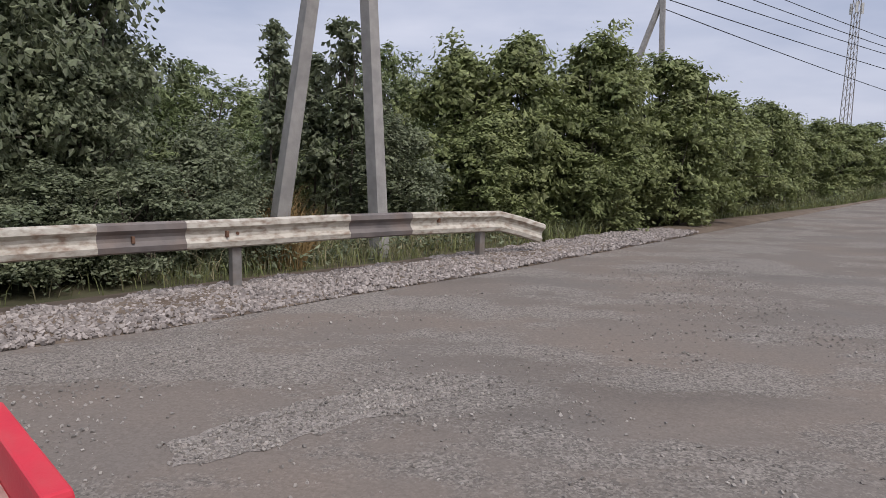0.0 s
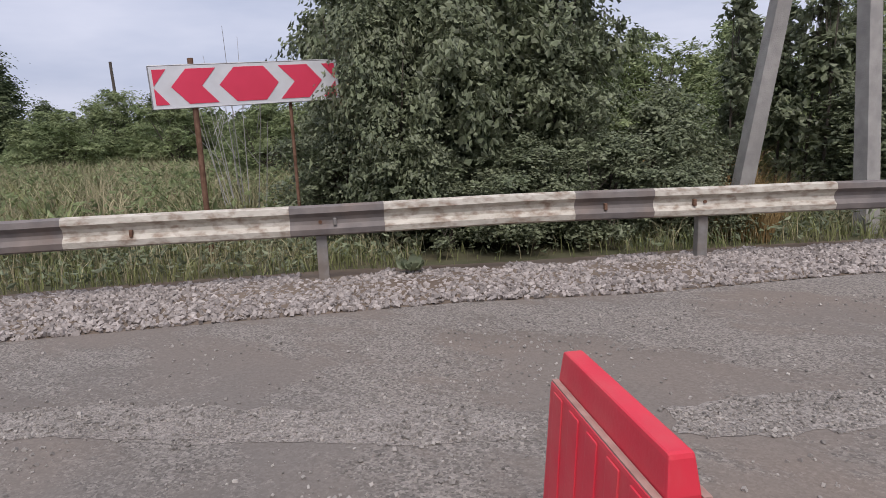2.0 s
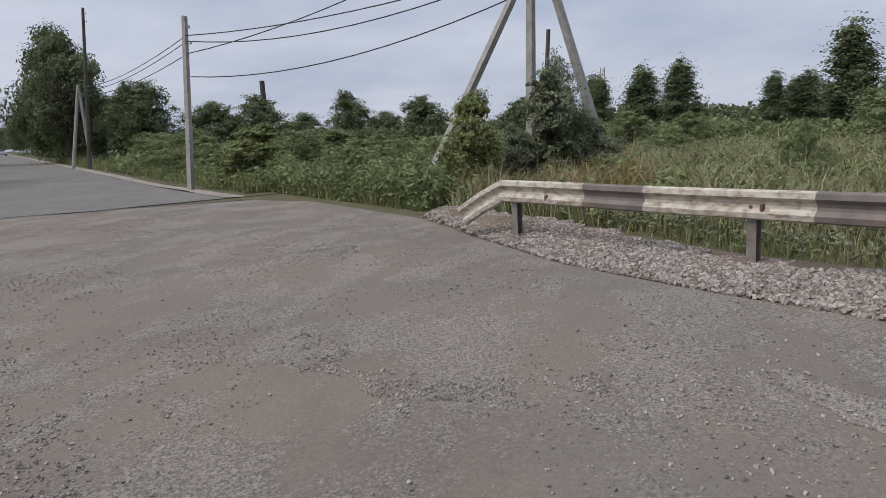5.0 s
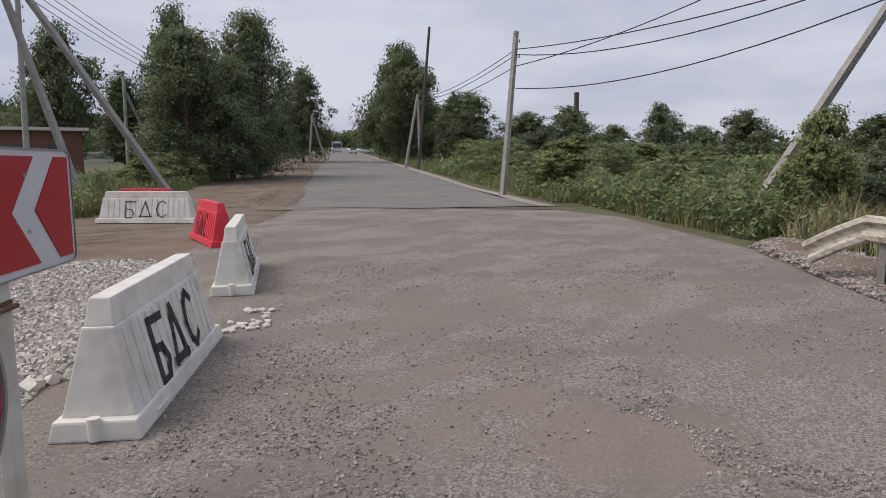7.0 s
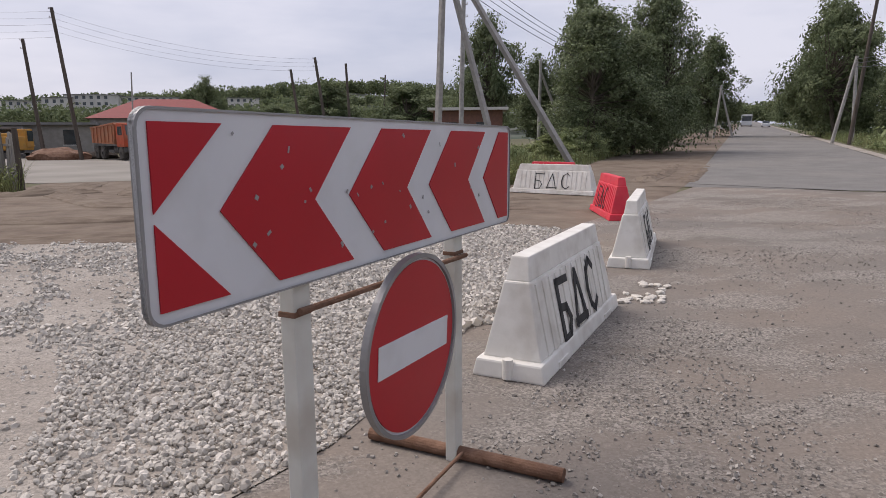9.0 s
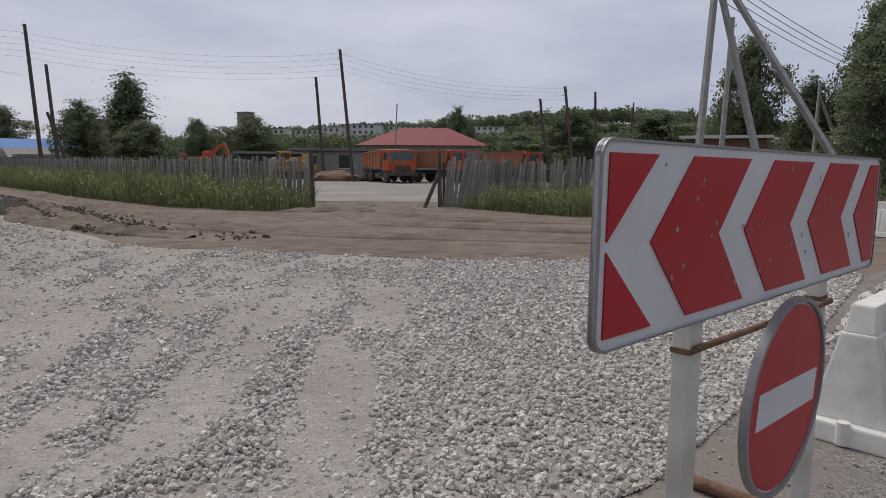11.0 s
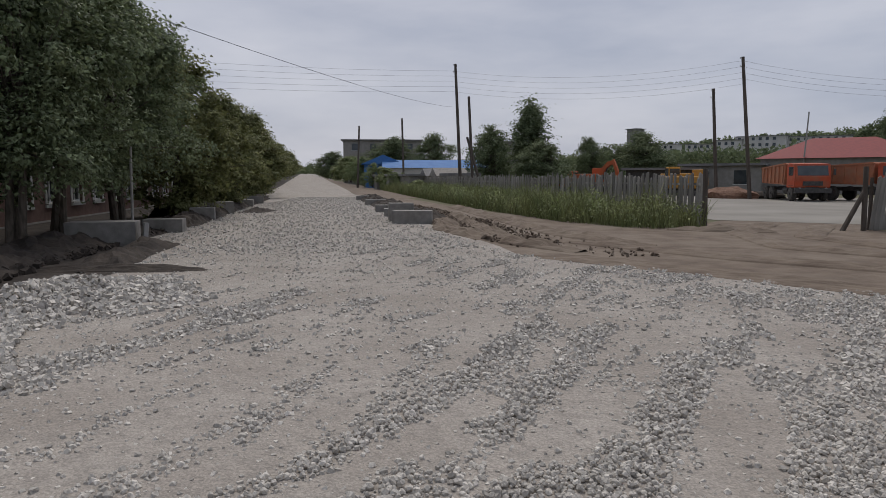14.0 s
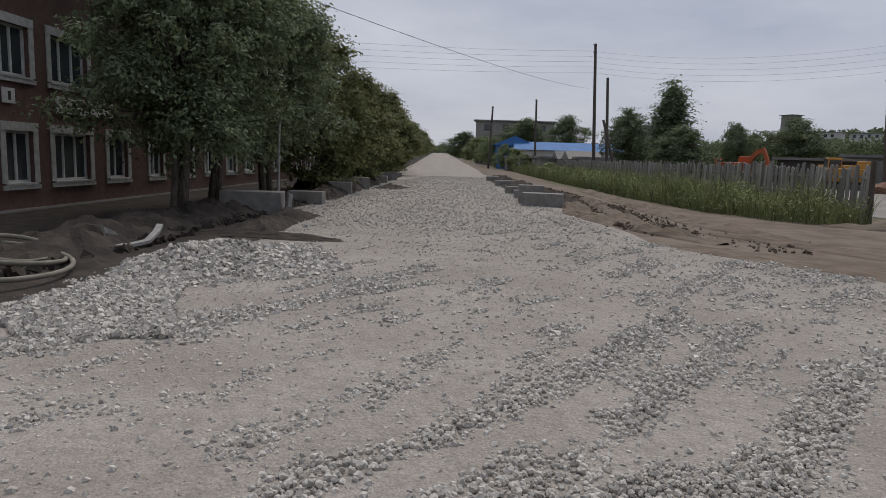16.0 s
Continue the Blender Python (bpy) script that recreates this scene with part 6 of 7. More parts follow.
def brick_house():
    """Two-storey brick house along the street; local x runs along the facade, outside towards -y."""
    u = Vector((0.722, -0.692, 0))
    # outside of the facade looks to the street
    g = empty("brick_house", pose(18, -3.0, -0.05, 0, 0, math.degrees(math.atan2(u.y, u.x))), "dark red brick two-storey house with white-trimmed windows behind street trees", "house")
    L0, L1 = -7.0, 34.0
    wins = [(-6.4, 1.0), (-3.3, 1.0), (-0.1, 0.95), (1.97, 1.55), (4.23, 1.05), (6.65, 0.9)] + [(9.0 + 2.35 * k, 1.05) for k in range(10)]
    rows = ((0.72, 1.92), (3.16, 4.3))
    wall = bmesh.new()
    edges = sorted([w[0] - w[1] / 2 for w in wins] + [w[0] + w[1] / 2 for w in wins])
    spans = list(zip([L0] + edges[1::2], edges[0::2] + [L1]))
    zs = [(-0.1, rows[0][0]), (rows[0][1], rows[1][0]), (rows[1][1], 6.4)]
    for z0, z1 in zs:
        box(L1 - L0, 0.4, z1 - z0, ((L0 + L1) / 2, 0.2, z0), bm=wall)
    for z0, z1 in rows:
        for s, e in spans:
            box(e - s, 0.4, z1 - z0, ((s + e) / 2, 0.2, z0), bm=wall)
    box(0.4, 9, 6.5, (L0 + 0.2, 4.9, -0.1), bm=wall)
    box(0.4, 9, 6.5, (L1 - 0.2, 4.9, -0.1), bm=wall)
    box(L1 - L0, 0.4, 6.5, ((L0 + L1) / 2, 9.2, -0.1), bm=wall)
    part("wall", wall, BRICK, g, "dark red brick wall")
    part("plinth", box(L1 - L0, 0.06, 0.22, ((L0 + L1) / 2, -0.032, -0.1)), PLASTER, g, "grey plaster plinth")
    rb = bmesh.new()
    vs = [rb.verts.new(p) for p in ((L0 - 0.5, -0.6, 6.35), (L1 + 0.5, -0.6, 6.35), (L1 + 0.5, 10, 6.35), (L0 - 0.5, 10, 6.35), (L0 + 3, 4.7, 9), (L1 - 3, 4.7, 9))]
    for f in ((0, 1, 5, 4), (1, 2, 5), (2, 3, 4, 5), (3, 0, 4), (3, 2, 1, 0)):
        rb.faces.new([vs[i] for i in f])
    part("roof", rb, SLATE, g, "grey roof")
    for x, w in wins:
        for j, (z0, z1) in enumerate(rows):
            window(g, w, z1 - z0, pose(x, 0.06, z0), surround=True, sashes=3 if w > 1.5 else 2, curtain=(int(x * 3) + j) % 2 == 0)
    part("board", box(2.6, 0.05, 0.42, (2.6, -0.03, 2.42)), PANEL, g, "pale board between the storeys")
    sg = part("number_plate", box(0.42, 0.02, 0.34, (-0.42, -0.02, 2.52), bevel=0.004), FRAMEWHITE, g, "small white wall plate")
    part("mark", box(0.10, 0.004, 0.2, (-0.40, -0.032, 2.59)), STEELDARK, sg)
    return g


brick_house()


def simple_house(name, m, w, d, wall_h, ridge, wall_mat, roof_mat, label, hip=True, wins=(), storeys=1, over=0.5, sashes=2):
    g = empty(name, m, label, "building")
    part("wall", box(w, d, wall_h, (0, 0, -0.1)), wall_mat, g)
    bm = bmesh.new()
    o, z = over, wall_h - 0.1
    k = d / 2 if hip else -o
    if ridge > 0:
        v = [bm.verts.new(p) for p in ((-w / 2 - o, -d / 2 - o, z), (w / 2 + o, -d / 2 - o, z), (w / 2 + o, d / 2 + o, z), (-w / 2 - o, d / 2 + o, z), (-w / 2 + k, 0, z + ridge), (w / 2 - k, 0, z + ridge))]
        for f in ((0, 1, 5, 4), (1, 2, 5), (2, 3, 4, 5), (3, 0, 4), (3, 2, 1, 0)):
            bm.faces.new([v[i] for i in f])
    else:
        box(w + 2 * o, d + 2 * o, 0.25, (0, 0, z), bm=bm)
    part("roof", bm, roof_mat, g)
    sh = wall_h / storeys
    for s in range(storeys):
        for x in wins:
            wn_ = part("window", box(1.3, 0.05, min(1.5, sh * 0.5), (x, -d / 2 - 0.01, s * sh + sh * 0.32)), GLASS, g, "dark window")
            part("window_frame", box(1.5, 0.03, 0.08, (x, -d / 2 - 0.025, s * sh + sh * 0.32 - 0.08)), FRAMEWHITE, wn_)
    return g


red = simple_house("red_roofed_house", pose(8.2, -84.0, 0, 0, 0, 183), 15.0, 9.0, 3.85, 2.3, PLASTER, REDROOF, "low grey house with a red metal hipped roof", wins=(-5, -1.5, 2, 5.5))
simple_house("shed", pose(19.0, -78.5, 0, 0, 0, 185), 8.0, 5.0, 3.1, 0, PLASTER, SLATE, "grey flat-roofed shed beside the red-roofed house", wins=(-2, 2))
simple_house("shed", pose(24.0, -72.0, 0, 0, 0, 195), 7.0, 4.0, 2.6, 0, STEELDARK, SLATE, "dark low shed at the back of the yard")
simple_house("brick_shed", pose(-20.5, -58.8, 0, 0, 0, 160), 6.2, 4.5, 3.9, 0, mat("worn red brick", (0.20, 0.10, 0.075), (0.15, 0.085, 0.065), 4, 0.9), PANEL, "small brick shed with a flat pale roof behind weeds", wins=(-1.6, 1.4))
BL = math.degrees(math.atan2(-9.0, -10.1))
simple_house("blue_building", pose(63.0, -82.5, 0, 0, 0, BL), 16, 9, 3.3, 1.3, PANEL, BLUEROOF, "long low building with a bright blue metal roof", hip=False)
simple_house("blue_building", pose(71.5, -79.5, 0, 0, 0, BL + 90), 8, 6, 3.9, 1.5, BLUEROOF, BLUEROOF, "blue metal-clad hall end", hip=False)
simple_house("concrete_building", pose(101, -112, 0, 0, 0, BL), 17, 10, 10.0, 0, PLASTER, SLATE, "bare grey concrete building behind trees", wins=(-6, -2, 2, 6), storeys=3)
simple_house("concrete_building", pose(63.0, -103, 0, 0, 0, BL), 9, 8, 8.0, 0, PLASTER, SLATE, "bare grey concrete building behind trees", wins=(-2, 2), storeys=2)
for i, (x, y, w) in enumerate([(47.5, -62.8, 3.6), (43.6, -59.4, 3.2), (39.8, -56.2, 3.0), (52.2, -64.5, 4.2), (56.5, -66.5, 4.0), (60.5, -68.8, 4.4), (50.0, -62.0, 3.0)]):
    simple_house("garage_shed", pose(x, y, 0, 0, 0, BL + 8), w, 3.4, 2.0, 0.9 if i < 2 else 0, FENCEWOOD if i % 2 else PLASTER, SLATE if i != 1 else FENCEWOOD, "small weathered shed along the fence", hip=False, over=0.25)
for i, (x, y, w, h, st) in enumerate([(80.5, -340.5, 12, 7, 2), (67, -343, 22, 8.5, 3), (44, -350, 26, 8, 3), (96, -352, 16, 6, 2), (0.5, -352, 15, 8, 3), (118, -360, 14, 7, 2), (26, -356, 14, 6, 2)]):
    simple_house("apartment_building", pose(x, y, 13.0, 0, 0, 182), w, 10, h, 0, PANEL, SLATE, "distant pale panel apartment building", wins=[-w / 2 + 2 + 3 * k for k in range(int((w - 2) / 3))], storeys=st)
simple_house("water_tower", pose(123, -327.5, 13, 0, 0, 160), 6.0, 6, 13.5, 0, PLASTER, SLATE, "square concrete tower above distant trees", over=0.7)
pole("chimney", (-84.0, -45.4, 0), (-84.0, -45.4, 10.6), 0.4, 0.34, WOODPOLE, "dark factory chimney above far trees", category="chimney")


def lattice_mast(x, y, h, w, label):
    g = empty("lattice_mast", pose(x, y, 0), label, "mast")
    for sx in (-1, 1):
        for sy in (-1, 1):
            part("leg", rod((sx * w, sy * w, 0), (sx * w * 0.55, sy * w * 0.55, h), 0.10, 0.08, 6), GALV, g)
    n = int(h / 2.2)
    for i in range(n):
        z0, z1 = h * i / n, h * (i + 1) / n
        k0, k1 = w * (1 - 0.45 * i / n), w * (1 - 0.45 * (i + 1) / n)
        for s in (-1, 1):
            part("lattice_bar", rod((-k0, s * k0, z0), (k1, s * k1, z1), 0.06, n=5), GALV, g)
            part("lattice_bar", rod((s * k0, -k0, z0), (s * k1, k1, z1), 0.06, n=5), GALV, g)
    for a in range(3):
        part("antenna", box(0.5, 0.3, 2.4, (1.3 * math.cos(a * 2.1), 1.3 * math.sin(a * 2.1), h - 5.5)), FRAMEWHITE, g)
    return g


lattice_mast(84.5, 159.5, 41, 1.0, "tall grey lattice telephone mast")
lattice_mast(-130.6, -0.4, 13, 0.6, "distant lattice mast above the field trees")

# ---------------------------------------------------------------- new street: soil, blocks, heap, hose
sheet("tree_strip", [(8.6, 0.4), (6.9, -0.3), (7.4, -1.15), (7.9, -1.9), (8.6, -2.45), (9.6, -3.1), (10.3, -4.6), (11.2, -6.0), (13.2, -6.7), (16, -8.6), (20, -12.2), (28.8, -20.3), (43.5, -33.2), (52, -30), (60, -38), (20, 0), (14, 4)], 0.012, DARKDIRT, "dug soil darkened for tree shade between the street and the house", "soil")


def soil_ridge(pts, w, h, seed, label, material=DARKDIRT):
    bm = bmesh.new()
    fine = []
    for a, b in zip(pts, pts[1:]):
        n = max(2, int(math.dist(a, b) / 0.22))
        fine += [Vector(a).lerp(Vector(b), k / n) for k in range(n)]
    fine.append(Vector(pts[-1]))
    rows_ = []
    for i, p in enumerate(fine):
        d = (fine[min(i + 1, len(fine) - 1)] - fine[max(i - 1, 0)]).normalized()
        s = Vector((-d.y, d.x))
        end = min(1, i / 6, (len(fine) - 1 - i) / 6)
        r = []
        for k in range(17):
            t = k / 8 - 1
            q = p + s * t * w
            z = h * end * max(0, (1 - t * t)) * (0.55 + 0.9 * abs(noise.noise((q.x * 0.9, q.y * 0.9, seed)))) + (0.3 * h * noise.noise((q.x * 3, q.y * 3, seed)) + (0.02 + 0.16 * h) * noise.noise((q.x * 8, q.y * 8, seed))) * (1 - t ** 4)
            r.append(bm.verts.new((q.x + 0.1 * noise.noise((q.x * 3, q.y * 3, 9)), q.y, z if abs(t) < 1 else -0.03)))
        rows_.append(r)
    for r, s in zip(rows_, rows_[1:]):
        for k in range(16):
            bm.faces.new((r[k], r[k + 1], s[k + 1], s[k]))
    bmesh.ops.recalc_face_normals(bm, faces=bm.faces[:])
    return thing("soil_bank", bm, material, label, "soil bank", "soil banks")


soil_ridge([(9.3, -1.0), (11.5, -2.6), (13.6, -4.6), (16.5, -7.6), (20, -11.2)], 1.1, 0.38, 1, "dug soil darkened for tree shade heaped beside the street trees")
soil_ridge([(11.2, -5.2), (13.2, -6.8), (15.0, -8.7)], 0.55, 0.26, 2, "dark clods along the gravel edge")
soil_ridge([(12.8, -4.2), (11.6, -5.4), (10.0, -6.6)], 0.4, 0.14, 14, "dark clods behind the stone heap")
soil_ridge([(19.5, -11.6), (30, -21.4), (43, -33.4)], 0.7, 0.42, 3, "dark soil bank along the street edge")
soil_ridge([(25.0, -18.6), (26.6, -21.0)], 0.7, 0.28, 13, "dark soil spill on the gravel")
soil_ridge([(14.6, -18.9), (22, -25.6), (37.5, -39.6)], 1.0, 0.42, 4, "dark soil bank along the far street edge")
soil_ridge([(9.0, -14.3), (12, -16.4), (15.2, -20.4)], 0.5, 0.22, 5, "lumpy brown soil beside a wheel rut", DIRT)
soil_ridge([(6.0, -13.2), (8.2, -14.0), (10.8, -16.6), (17, -23.5)], 0.4, 0.2, 6, "brown soil ridge along the ditch", DIRT)
soil_ridge([(-4.6, -11.2), (-2.3, -11.2), (0.2, -10.95), (3, -11.55), (6.8, -12.1)], 0.6, 0.07, 21, "brown soil lip where the gravel ends", DIRT)
soil_ridge([(-6.5, -13.2), (-2, -13.6), (3, -14.0), (7.5, -15.4)], 0.5, 0.08, 22, "low brown ridge between wheel ruts", DIRT)
soil_ridge([(-7.5, -15.0), (-2, -15.6), (2.6, -16.8), (4.4, -20.5), (4.6, -26)], 0.45, 0.09, 23, "low brown ridge between wheel ruts", DIRT)
soil_ridge([(-4.5, -17.6), (0.6, -18.2), (2.6, -20.2), (2.9, -26)], 0.4, 0.08, 24, "low brown ridge between wheel ruts", DIRT)
soil_ridge([(5.4, -15.2), (8.6, -17.2), (13, -21.5), (22, -30.5)], 0.5, 0.14, 25, "rough brown bank beside the grass", DIRT)
soil_ridge([(3.6, -21.6), (5.2, -21.0), (6.6, -20.9)], 0.5, 0.22, 7, "brown soil heap at the gate corner", DIRT)
soil_ridge([(-12.8, -18.6), (-22, -28.6), (-44, -54)], 0.5, 0.16, 8, "brown rutted ridge on the shoulder", DIRT)
soil_ridge([(-14.0, -17.9), (-24, -29.0), (-50, -59)], 0.35, 0.12, 9, "brown rutted ridge on the shoulder", DIRT)

rng = np.random.default_rng(15)
pp = spread(rng, [(8.1, -2.0), (7.5, -2.8), (7.2, -3.9), (7.4, -5.0), (9.8, -5.9), (10.2, -4.8), (10.1, -3.7), (9.4, -2.75)], 9000)
mx, my = pp[:, 0] - 8.95, pp[:, 1] + 3.75
ridge = np.exp(-((0.94 * mx + 0.33 * my) / 0.62) ** 2 - ((0.33 * mx - 0.94 * my) / 1.15) ** 2)
lump = np.array([noise.noise((x * 2.2, y * 2.2, 5.0)) for x, y in pp])
keep = rng.random(len(pp)) < np.clip(0.25 + 2.2 * ridge + 0.5 * lump, 0, 1)
stones("stone_heap", pp[keep], (0.27 * ridge * (1 + 0.6 * lump) * rng.random(len(pp)) ** 0.25)[keep], 0.028, 0.085, STONE, 16, "low heap of pale crushed stone at the street edge")
pp = spread(rng, [(5.4, -1.9), (6.1, -0.9), (7.2, -0.9), (8.3, -2.1), (7.9, -3.0), (6.7, -2.4)], 5200)
stones("crushed_stone", pp, 0.012 + 0.03 * rng.random(len(pp)), 0.02, 0.062, STONE, 26, "coarse pale crushed stone at the soil edge")
cl = spread(rng, [(5.0, -12.6), (9, -13.6), (16, -20), (14, -22), (8, -16), (4, -13.6)], 420)
stones("clods", cl, 0.0, 0.02, 0.09, DIRT, 17, "brown clods beside the wheel ruts", "clods")
cl = spread(rng, [(8.4, -0.6), (9.7, -2.4), (12.1, -4.8), (20, -12.4), (24, -16), (25, -14.6), (13, -2.6), (10, 0)], 5200)
stones("clods", cl, 0.03, 0.03, 0.17, DARKDIRT, 19, "dark soil clods strewn under the street trees", "clods")
cl = spread(rng, [(8.0, -13.2), (16, -19.6), (26, -29.4), (25, -30.6), (14, -21.2), (7.0, -14.4)], 1500)
stones("rubble", cl, 0.02, 0.03, 0.16, DIRT, 20, "brown clods and rubble in the ditch", "rubble")
cl = spread(rng, [(-5.0, -8.5), (-3.0, -5.6), (-2.0, -4.6), (-2.6, -4.9), (-4.6, -7.6), (-6.0, -9.4)], 260)
stones("rubble", cl, 0.0, 0.03, 0.12, STONE, 18, "broken pale stones beside the barriers", "rubble")


def block(x, y, a, sx, sy, sz, label, z=0.0):
    g = thing("concrete_block", box(sx, sy, sz, (0, 0, -0.02), bevel=0.015), BLOCKC, label, "concrete block", "concrete blocks", m=pose(x, y, z, 0, 0, a))
    return g


SA = math.degrees(math.atan2(STREET.y, STREET.x))
block(15.6, -7.55, SA + 96, 1.5, 0.75, 0.6, "rough grey concrete block beside the street trees")
thing("concrete_slab", box(0.62, 0.10, 0.56, (0, 0, 0), (6, 3, 0), bevel=0.02), CONCRETE, "pale chipped slab leaning on the concrete block", "slab", m=pose(14.72, -8.05, 0.0, 0, 0, SA + 18))
for i, (x, y, l) in enumerate([(18.2, -10.6, 1.1), (22.4, -14.6, 0.9), (25.4, -17.4, 1.2), (31.5, -23.2, 1.0), (35, -26.5, 1.2)]):
    block(x, y, SA + 90 + 6 * (i % 3), l, 0.6 + 0.1 * (i % 2), 0.42 + 0.08 * (i % 3), "grey concrete block along the street edge")
block(14.75, -18.0, SA + 78, 1.4, 0.8, 0.48, "large grey concrete block beside the street")
block(15.9, -18.7, SA + 88, 0.9, 0.7, 0.7, "grey concrete block stacked beside another")
for i, (x, y, l) in enumerate([(18.0, -21.0, 1.2), (20.9, -23.4, 0.9), (27.0, -29.4, 1.3), (33.5, -35.2, 1.2)]):
    block(x, y, SA + 84 + 5 * (i % 3), l, 0.7, 0.36, "grey concrete block along the far street edge")

kb = sweep([(0, 0, 0.02), (0.35, -0.08, 0.0), (0.75, -0.05, 0.02), (1.1, 0.1, 0.12), (1.4, 0.3, 0.2)], [(-0.05, 0), (0.05, 0), (0.05, 0.05), (-0.05, 0.06)])
thing("bent_plank", kb, CONCRETE, "bent pale plank lying beside the stone heap", "plank", m=pose(10.5, -2.75, 0.05, 0, 0, -62))
sb = bmesh.new()
sv = []
for k in range(5):
    u = k / 4
    sv.append([sb.verts.new((0.55 * (v - 0.5) * (1 - 0.45 * u) + 0.06 * math.sin(5 * v + 3 * u), 0.12 * math.sin(2.6 * v) + 0.10 * u, 0.36 * u * (1 - 0.45 * v * v) + 0.02)) for v in (0, 0.25, 0.5, 0.75, 1)])
for r, s in zip(sv, sv[1:]):
    for k in range(4):
        sb.faces.new((r[k], r[k + 1], s[k + 1], s[k]))
bmesh.ops.solidify(sb, geom=sb.faces[:], thickness=0.04)
thing("torn_sack", sb, CONCRETE, "pale torn sack beside the bent plank", "sack", m=pose(10.95, -3.0, 0.01, 0, 0, -55))


def hose():
    g = empty("hose", None, "thick dusty hose lying in loops on the soil", "hose")
    for ph, cx, cy, r in ((0.0, 9.8, -1.25, 0.8), (0.6, 9.5, -0.9, 1.15), (1.1, 10.1, -1.5, 0.5)):
        pts = []
        for k in range(34):
            a = ph + k * 0.19
            pts.append((cx + r * math.cos(a) * 1.2, cy + r * math.sin(a), 0.1 + 0.22 * (0.5 + 0.5 * math.sin(a * 1.0 + ph))))
        part("loop", sweep(pts, [(0.032 * math.cos(j * 0.785), 0.032 * math.sin(j * 0.785)) for j in range(8)]), HOSE, g, smooth=True)
    return g


hose()


# ---------------------------------------------------------------- far vehicles and road signs
def far_car(m, label, big=False):
    g = empty("bus" if big else "car", m, label, "bus" if big else "car")
    if big:
        part("body", box(9.0, 2.5, 2.7, (0, 0, 0.35), bevel=0.1), WHITECAR, g)
        part("windscreen", box(0.04, 2.2, 1.2, (4.5, 0, 1.4)), GLASS, g)
    else:
        part("body", box(4.2, 1.7, 0.62, (0, 0, 0.3), bevel=0.12), WHITECAR, g)
        part("cabin", box(2.2, 1.5, 0.55, (-0.2, 0, 0.9), bevel=0.1, taper=0.78), GLASS, g)
    for x in (-0.31, 0.31):
        for s in (-1, 1):
            wheel(g, x * (9 if big else 4.2), s * (1.1 if big else 0.75), 0.5 if big else 0.31, 0.22)
    return g


far_car(pose(*ROAD.at(112, 5.5), ROAD.z(112), 0, 0, 50), "white car far along the road")
far_car(pose(*ROAD.at(170, 1.8), ROAD.z(170), 0, 0, 49), "pale bus far along the road", True)
far_car(pose(*ROAD.at(150, -2.2), ROAD.z(150), 0, 0, 229), "dark car far along the road")
gs = empty("road_sign", pose(*ROAD.at(76, -5.6), ROAD.z(76)), "small white road sign beside the far road", "road sign")
part("pole", rod((0, 0, 0), (0, 0, 2.4), 0.04), GALV, gs)
part("plate", box(0.6, 0.03, 0.6, (0, 0.05, 1.9), rot=(0, 0, 45)), FRAMEWHITE, gs)

# burdock by the guardrail and bare twigs by the sign
bd = empty("burdock", pose(-4.75, 5.45, 0.03), "dusty burdock with broad leaves beside the guardrail", "weed")
r8 = np.random.default_rng(4)
for k in range(9):
    a, l = k * 0.7 + 0.2 * r8.random(), 0.08 + 0.07 * r8.random()
    lb = bmesh.new()
    vs = [lb.verts.new((math.cos(q) * l * 0.6 + l * 0.7, math.sin(q) * l * 0.5, 0.04 * math.cos(2 * q))) for q in np.linspace(0, 6.28, 11)[:-1]]
    lb.faces.new(vs)
    lb.transform(pose(0, 0, 0.04 + 0.06 * r8.random(), 0, -15 - 20 * r8.random(), math.degrees(a)))
    part("leaf", lb, LEAF_BUSH, bd)
tw = empty("dead_shrub", pose(-9.6, 6.85, 0), "bare grey dead twigs behind the sign", "shrub")
for k in range(11):
    a = r8.uniform(0, 6.28)
    lean_ = r8.uniform(0.4, 1.1)
    h = r8.uniform(1.6, 3.6)
    tip = Vector((math.cos(a) * lean_ * h * 0.5, math.sin(a) * lean_ * h * 0.5, h))
    part("twig", rod((0.3 * math.cos(a), 0.3 * math.sin(a), 0), tip, 0.010, 0.003, 5), CONCRETE, tw)
    part("twig", rod(tip * 0.6, tip * 0.6 + Vector((r8.normal() * 0.3, r8.normal() * 0.3, 0.6)), 0.007, 0.003, 4), CONCRETE, tw)

for i, (x, y, w, h) in enumerate([(55.0, -63.6, 3.2, 2.2), (59.0, -66.2, 3.0, 2.8), (63.5, -68.6, 3.4, 3.4), (48.5, -59.6, 2.4, 1.3), (75, -78, 5, 4.5), (90, -90, 6, 5), (38, -49.2, 2.4, 1.1), (44, -54.6, 2.6, 1.4)]):
    (maple if i % 2 else willow)(x, y, w, h, 41 * i)
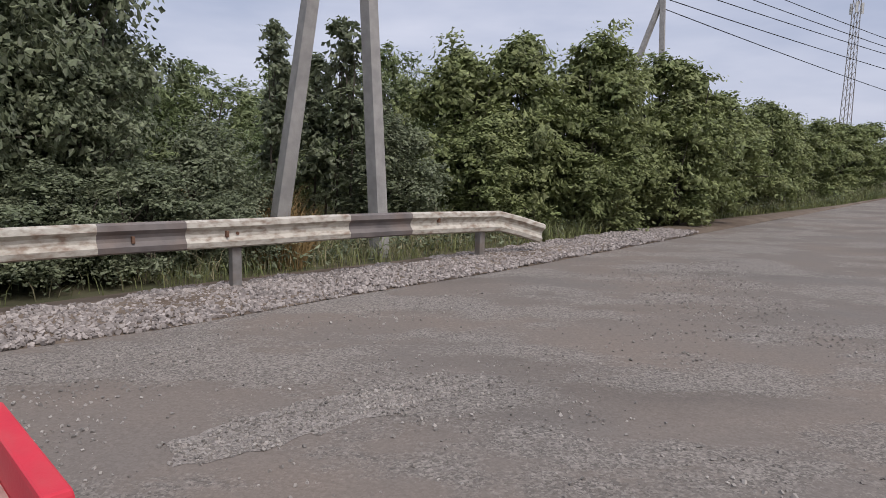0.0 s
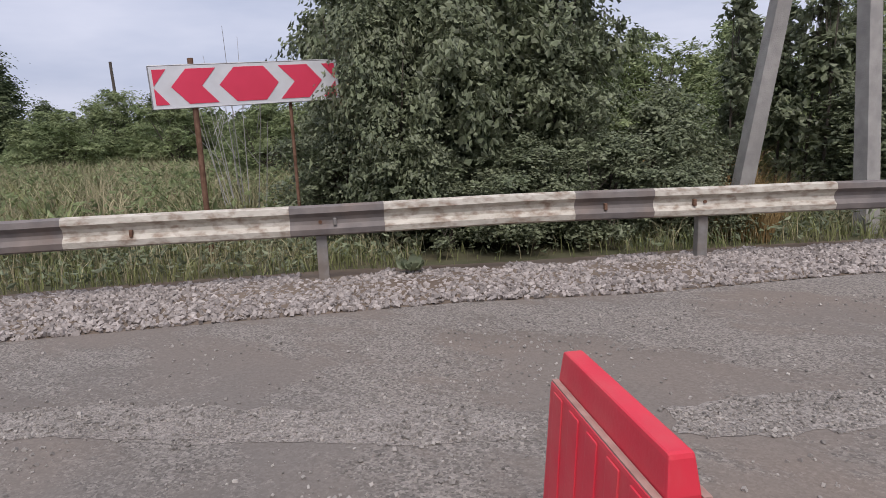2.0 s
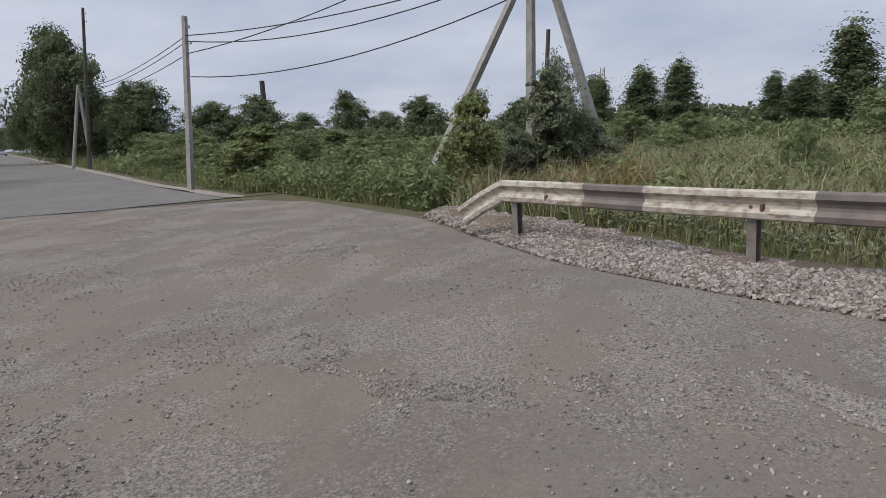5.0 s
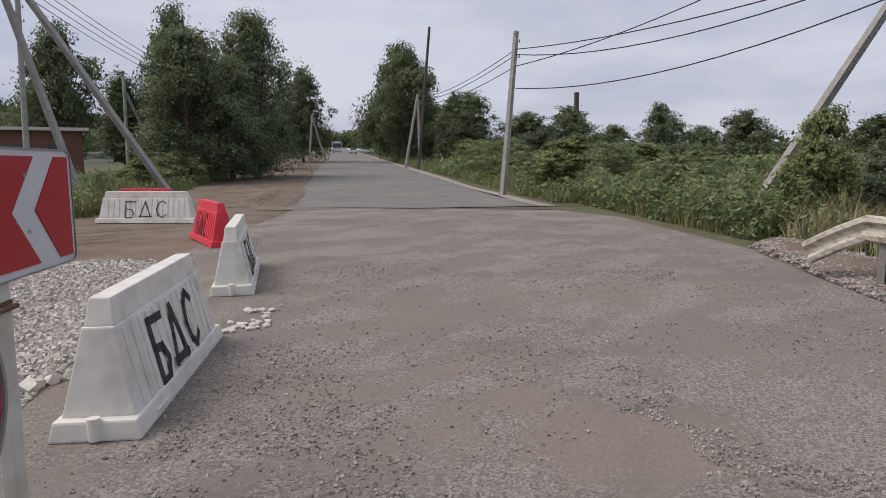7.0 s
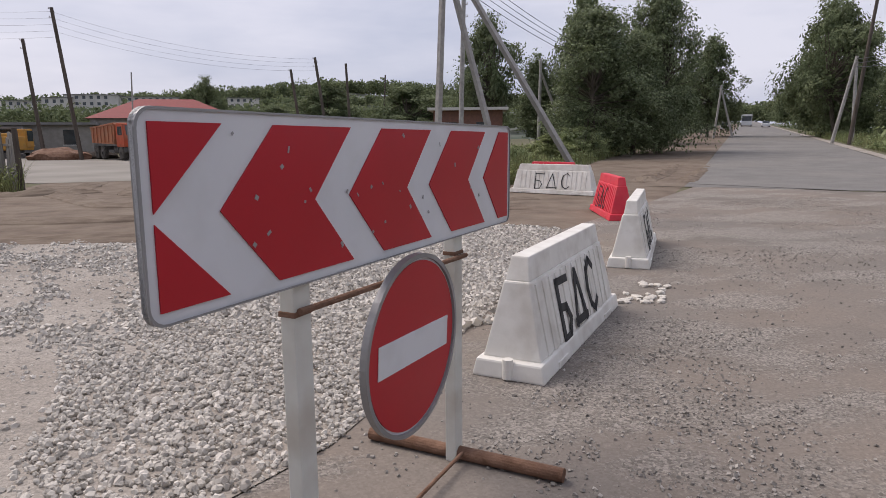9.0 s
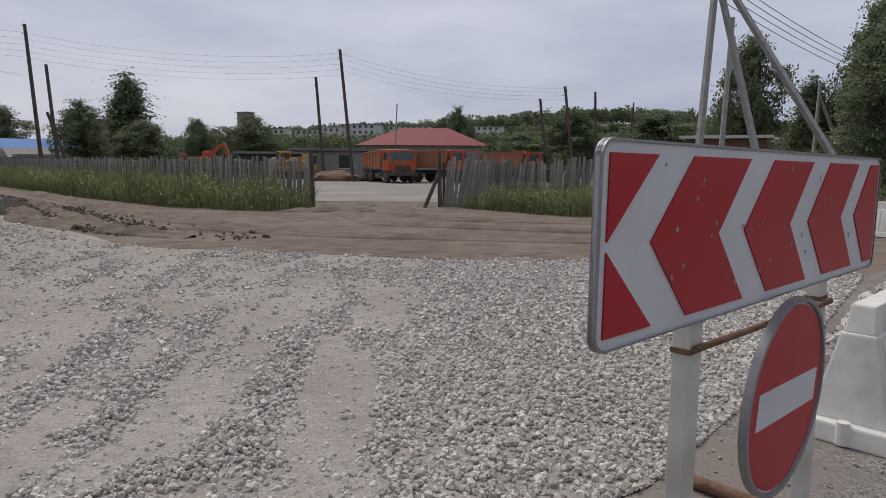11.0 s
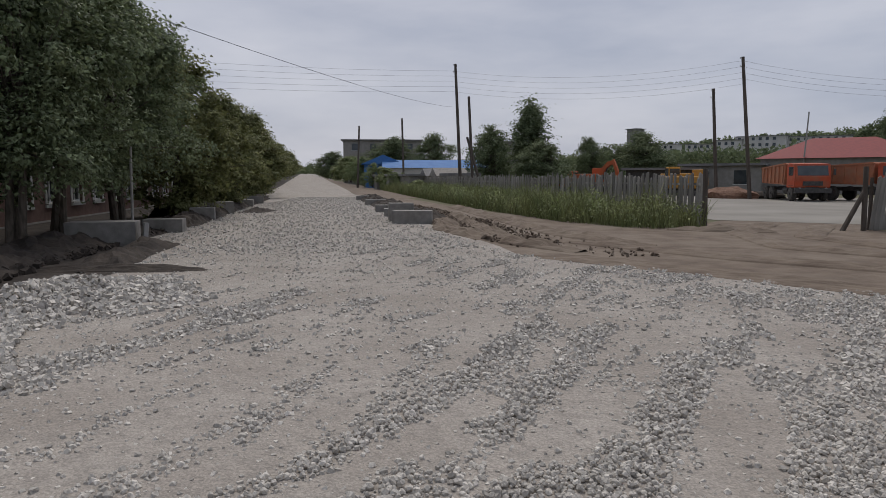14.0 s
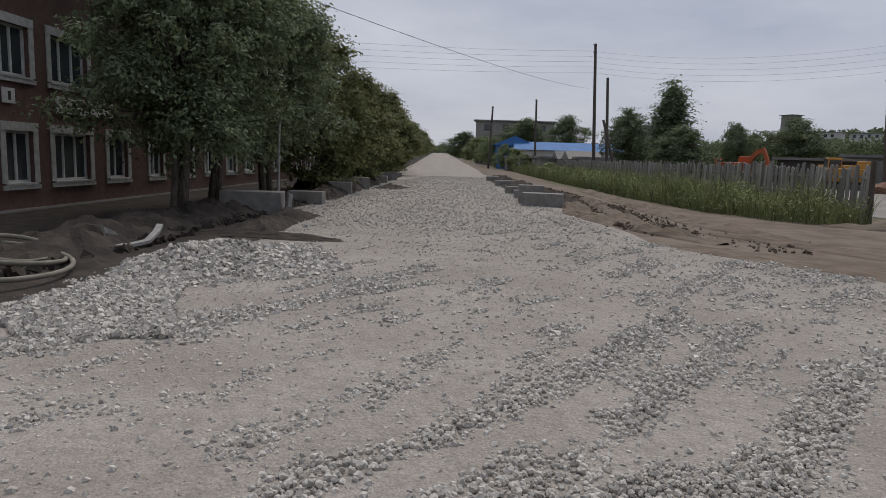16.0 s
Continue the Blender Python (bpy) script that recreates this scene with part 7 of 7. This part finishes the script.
# worn bands where the asphalt skin is gone and pale aggregate shows
WORN = mat("bare pale aggregate", (0.245, 0.22, 0.196), (0.32, 0.29, 0.26), 14, 0.95, bump=1.0, bscale=60, c3=(0.19, 0.172, 0.152), scale3=3.5, amt3=0.6, grit=0.35)
BANDS = ([(-4.85, 1.32), (-4.11, 2.05), (-3.55, 2.4), (-3.06, 2.67), (-2.61, 3.02), (-2.08, 3.23), (-1.94, 3.02), (-2.32, 2.7), (-2.77, 2.42), (-3.14, 2.14), (-3.66, 1.86), (-4.25, 1.48)],
         [(-1.46, 3.83), (-1.21, 4.12), (-0.92, 4.44), (-0.46, 4.75), (-0.13, 4.97), (0.26, 4.95), (-0.1, 4.59), (-0.46, 4.19), (-0.94, 3.75), (-1.31, 3.51)],
         [(-9.92, -4.03), (-9.35, -3.06), (-8.69, -3.05), (-8.84, -3.7)])


def ragged(poly, step=0.05, rough=0.07):
    """The outline broken into short steps and knocked in and out."""
    out = []
    for a, b in zip(poly, poly[1:] + poly[:1]):
        n = max(1, int(math.dist(a, b) / step))
        for k in range(n):
            p = Vector(a).lerp(Vector(b), k / n)
            out.append((p.x + rough * noise.noise((p.x * 5, p.y * 5, 1.0)) + 0.5 * rough * noise.noise((p.x * 16, p.y * 16, 4.0)),
                        p.y + rough * noise.noise((p.x * 5, p.y * 5, 7.0)) + 0.5 * rough * noise.noise((p.x * 16, p.y * 16, 9.0))))
    return out


rng = np.random.default_rng(31)
for k, poly in enumerate(BANDS):
    sheet("worn_band", ragged(poly), 0.0025, WORN, "pale rough band where the asphalt skin is worn away", "worn asphalt")
    stones("broken_aggregate", spread(rng, ragged(poly, rough=0.16), 1500), 0.003, 0.006, 0.022, PEBBLE, 40 + k, "loose pale aggregate where the asphalt is worn through")
for k, poly in enumerate(([(-5.5, -2.1), (-4.5, -0.9), (-4.5, 0.5), (-4.1, 0.4), (-3.9, -0.6), (-4.6, -1.6)], [(-4.3, -4.7), (-4.6, -4.1), (-2.6, -1.8), (-1.9, -2.2), (-1.6, -2.8), (-2.4, -3.4)])):
    pts = spread(rng, ragged(poly, rough=0.3), 3200)
    keep_ = np.array([noise.noise((x * 2.2, y * 2.2, k)) for x, y in pts]) > -0.05
    stones("broken_aggregate", pts[keep_], 0.0, 0.006, 0.022, PEBBLE, 50 + k, "loose grit strewn over the worn asphalt")
# broken pale pieces at the foot of the barriers
pts = spread(rng, [(-4.05, -5.35), (-3.75, -5.0), (-4.25, -5.0), (-4.75, -5.6), (-4.5, -5.9)], 26)
for k, (x, y) in enumerate(pts):
    bm = bmesh.new()
    bmesh.ops.create_icosphere(bm, subdivisions=1, radius=0.5)
    for v in bm.verts:
        v.co *= 1 + 0.4 * noise.noise(v.co * 3 + Vector((k, 0, 0)))
        v.co.z = max(v.co.z, -0.3)
    w = 0.05 + 0.09 * float(rng.random())
    thing("stone", bm, STONE, "pale broken stone lying beside the white barriers", "stone", "stones by the barriers", m=pose(x, y, 0.012, 0, 0, 40 * k) @ Matrix.Diagonal((w, w * 0.8, w * 0.45, 1)))
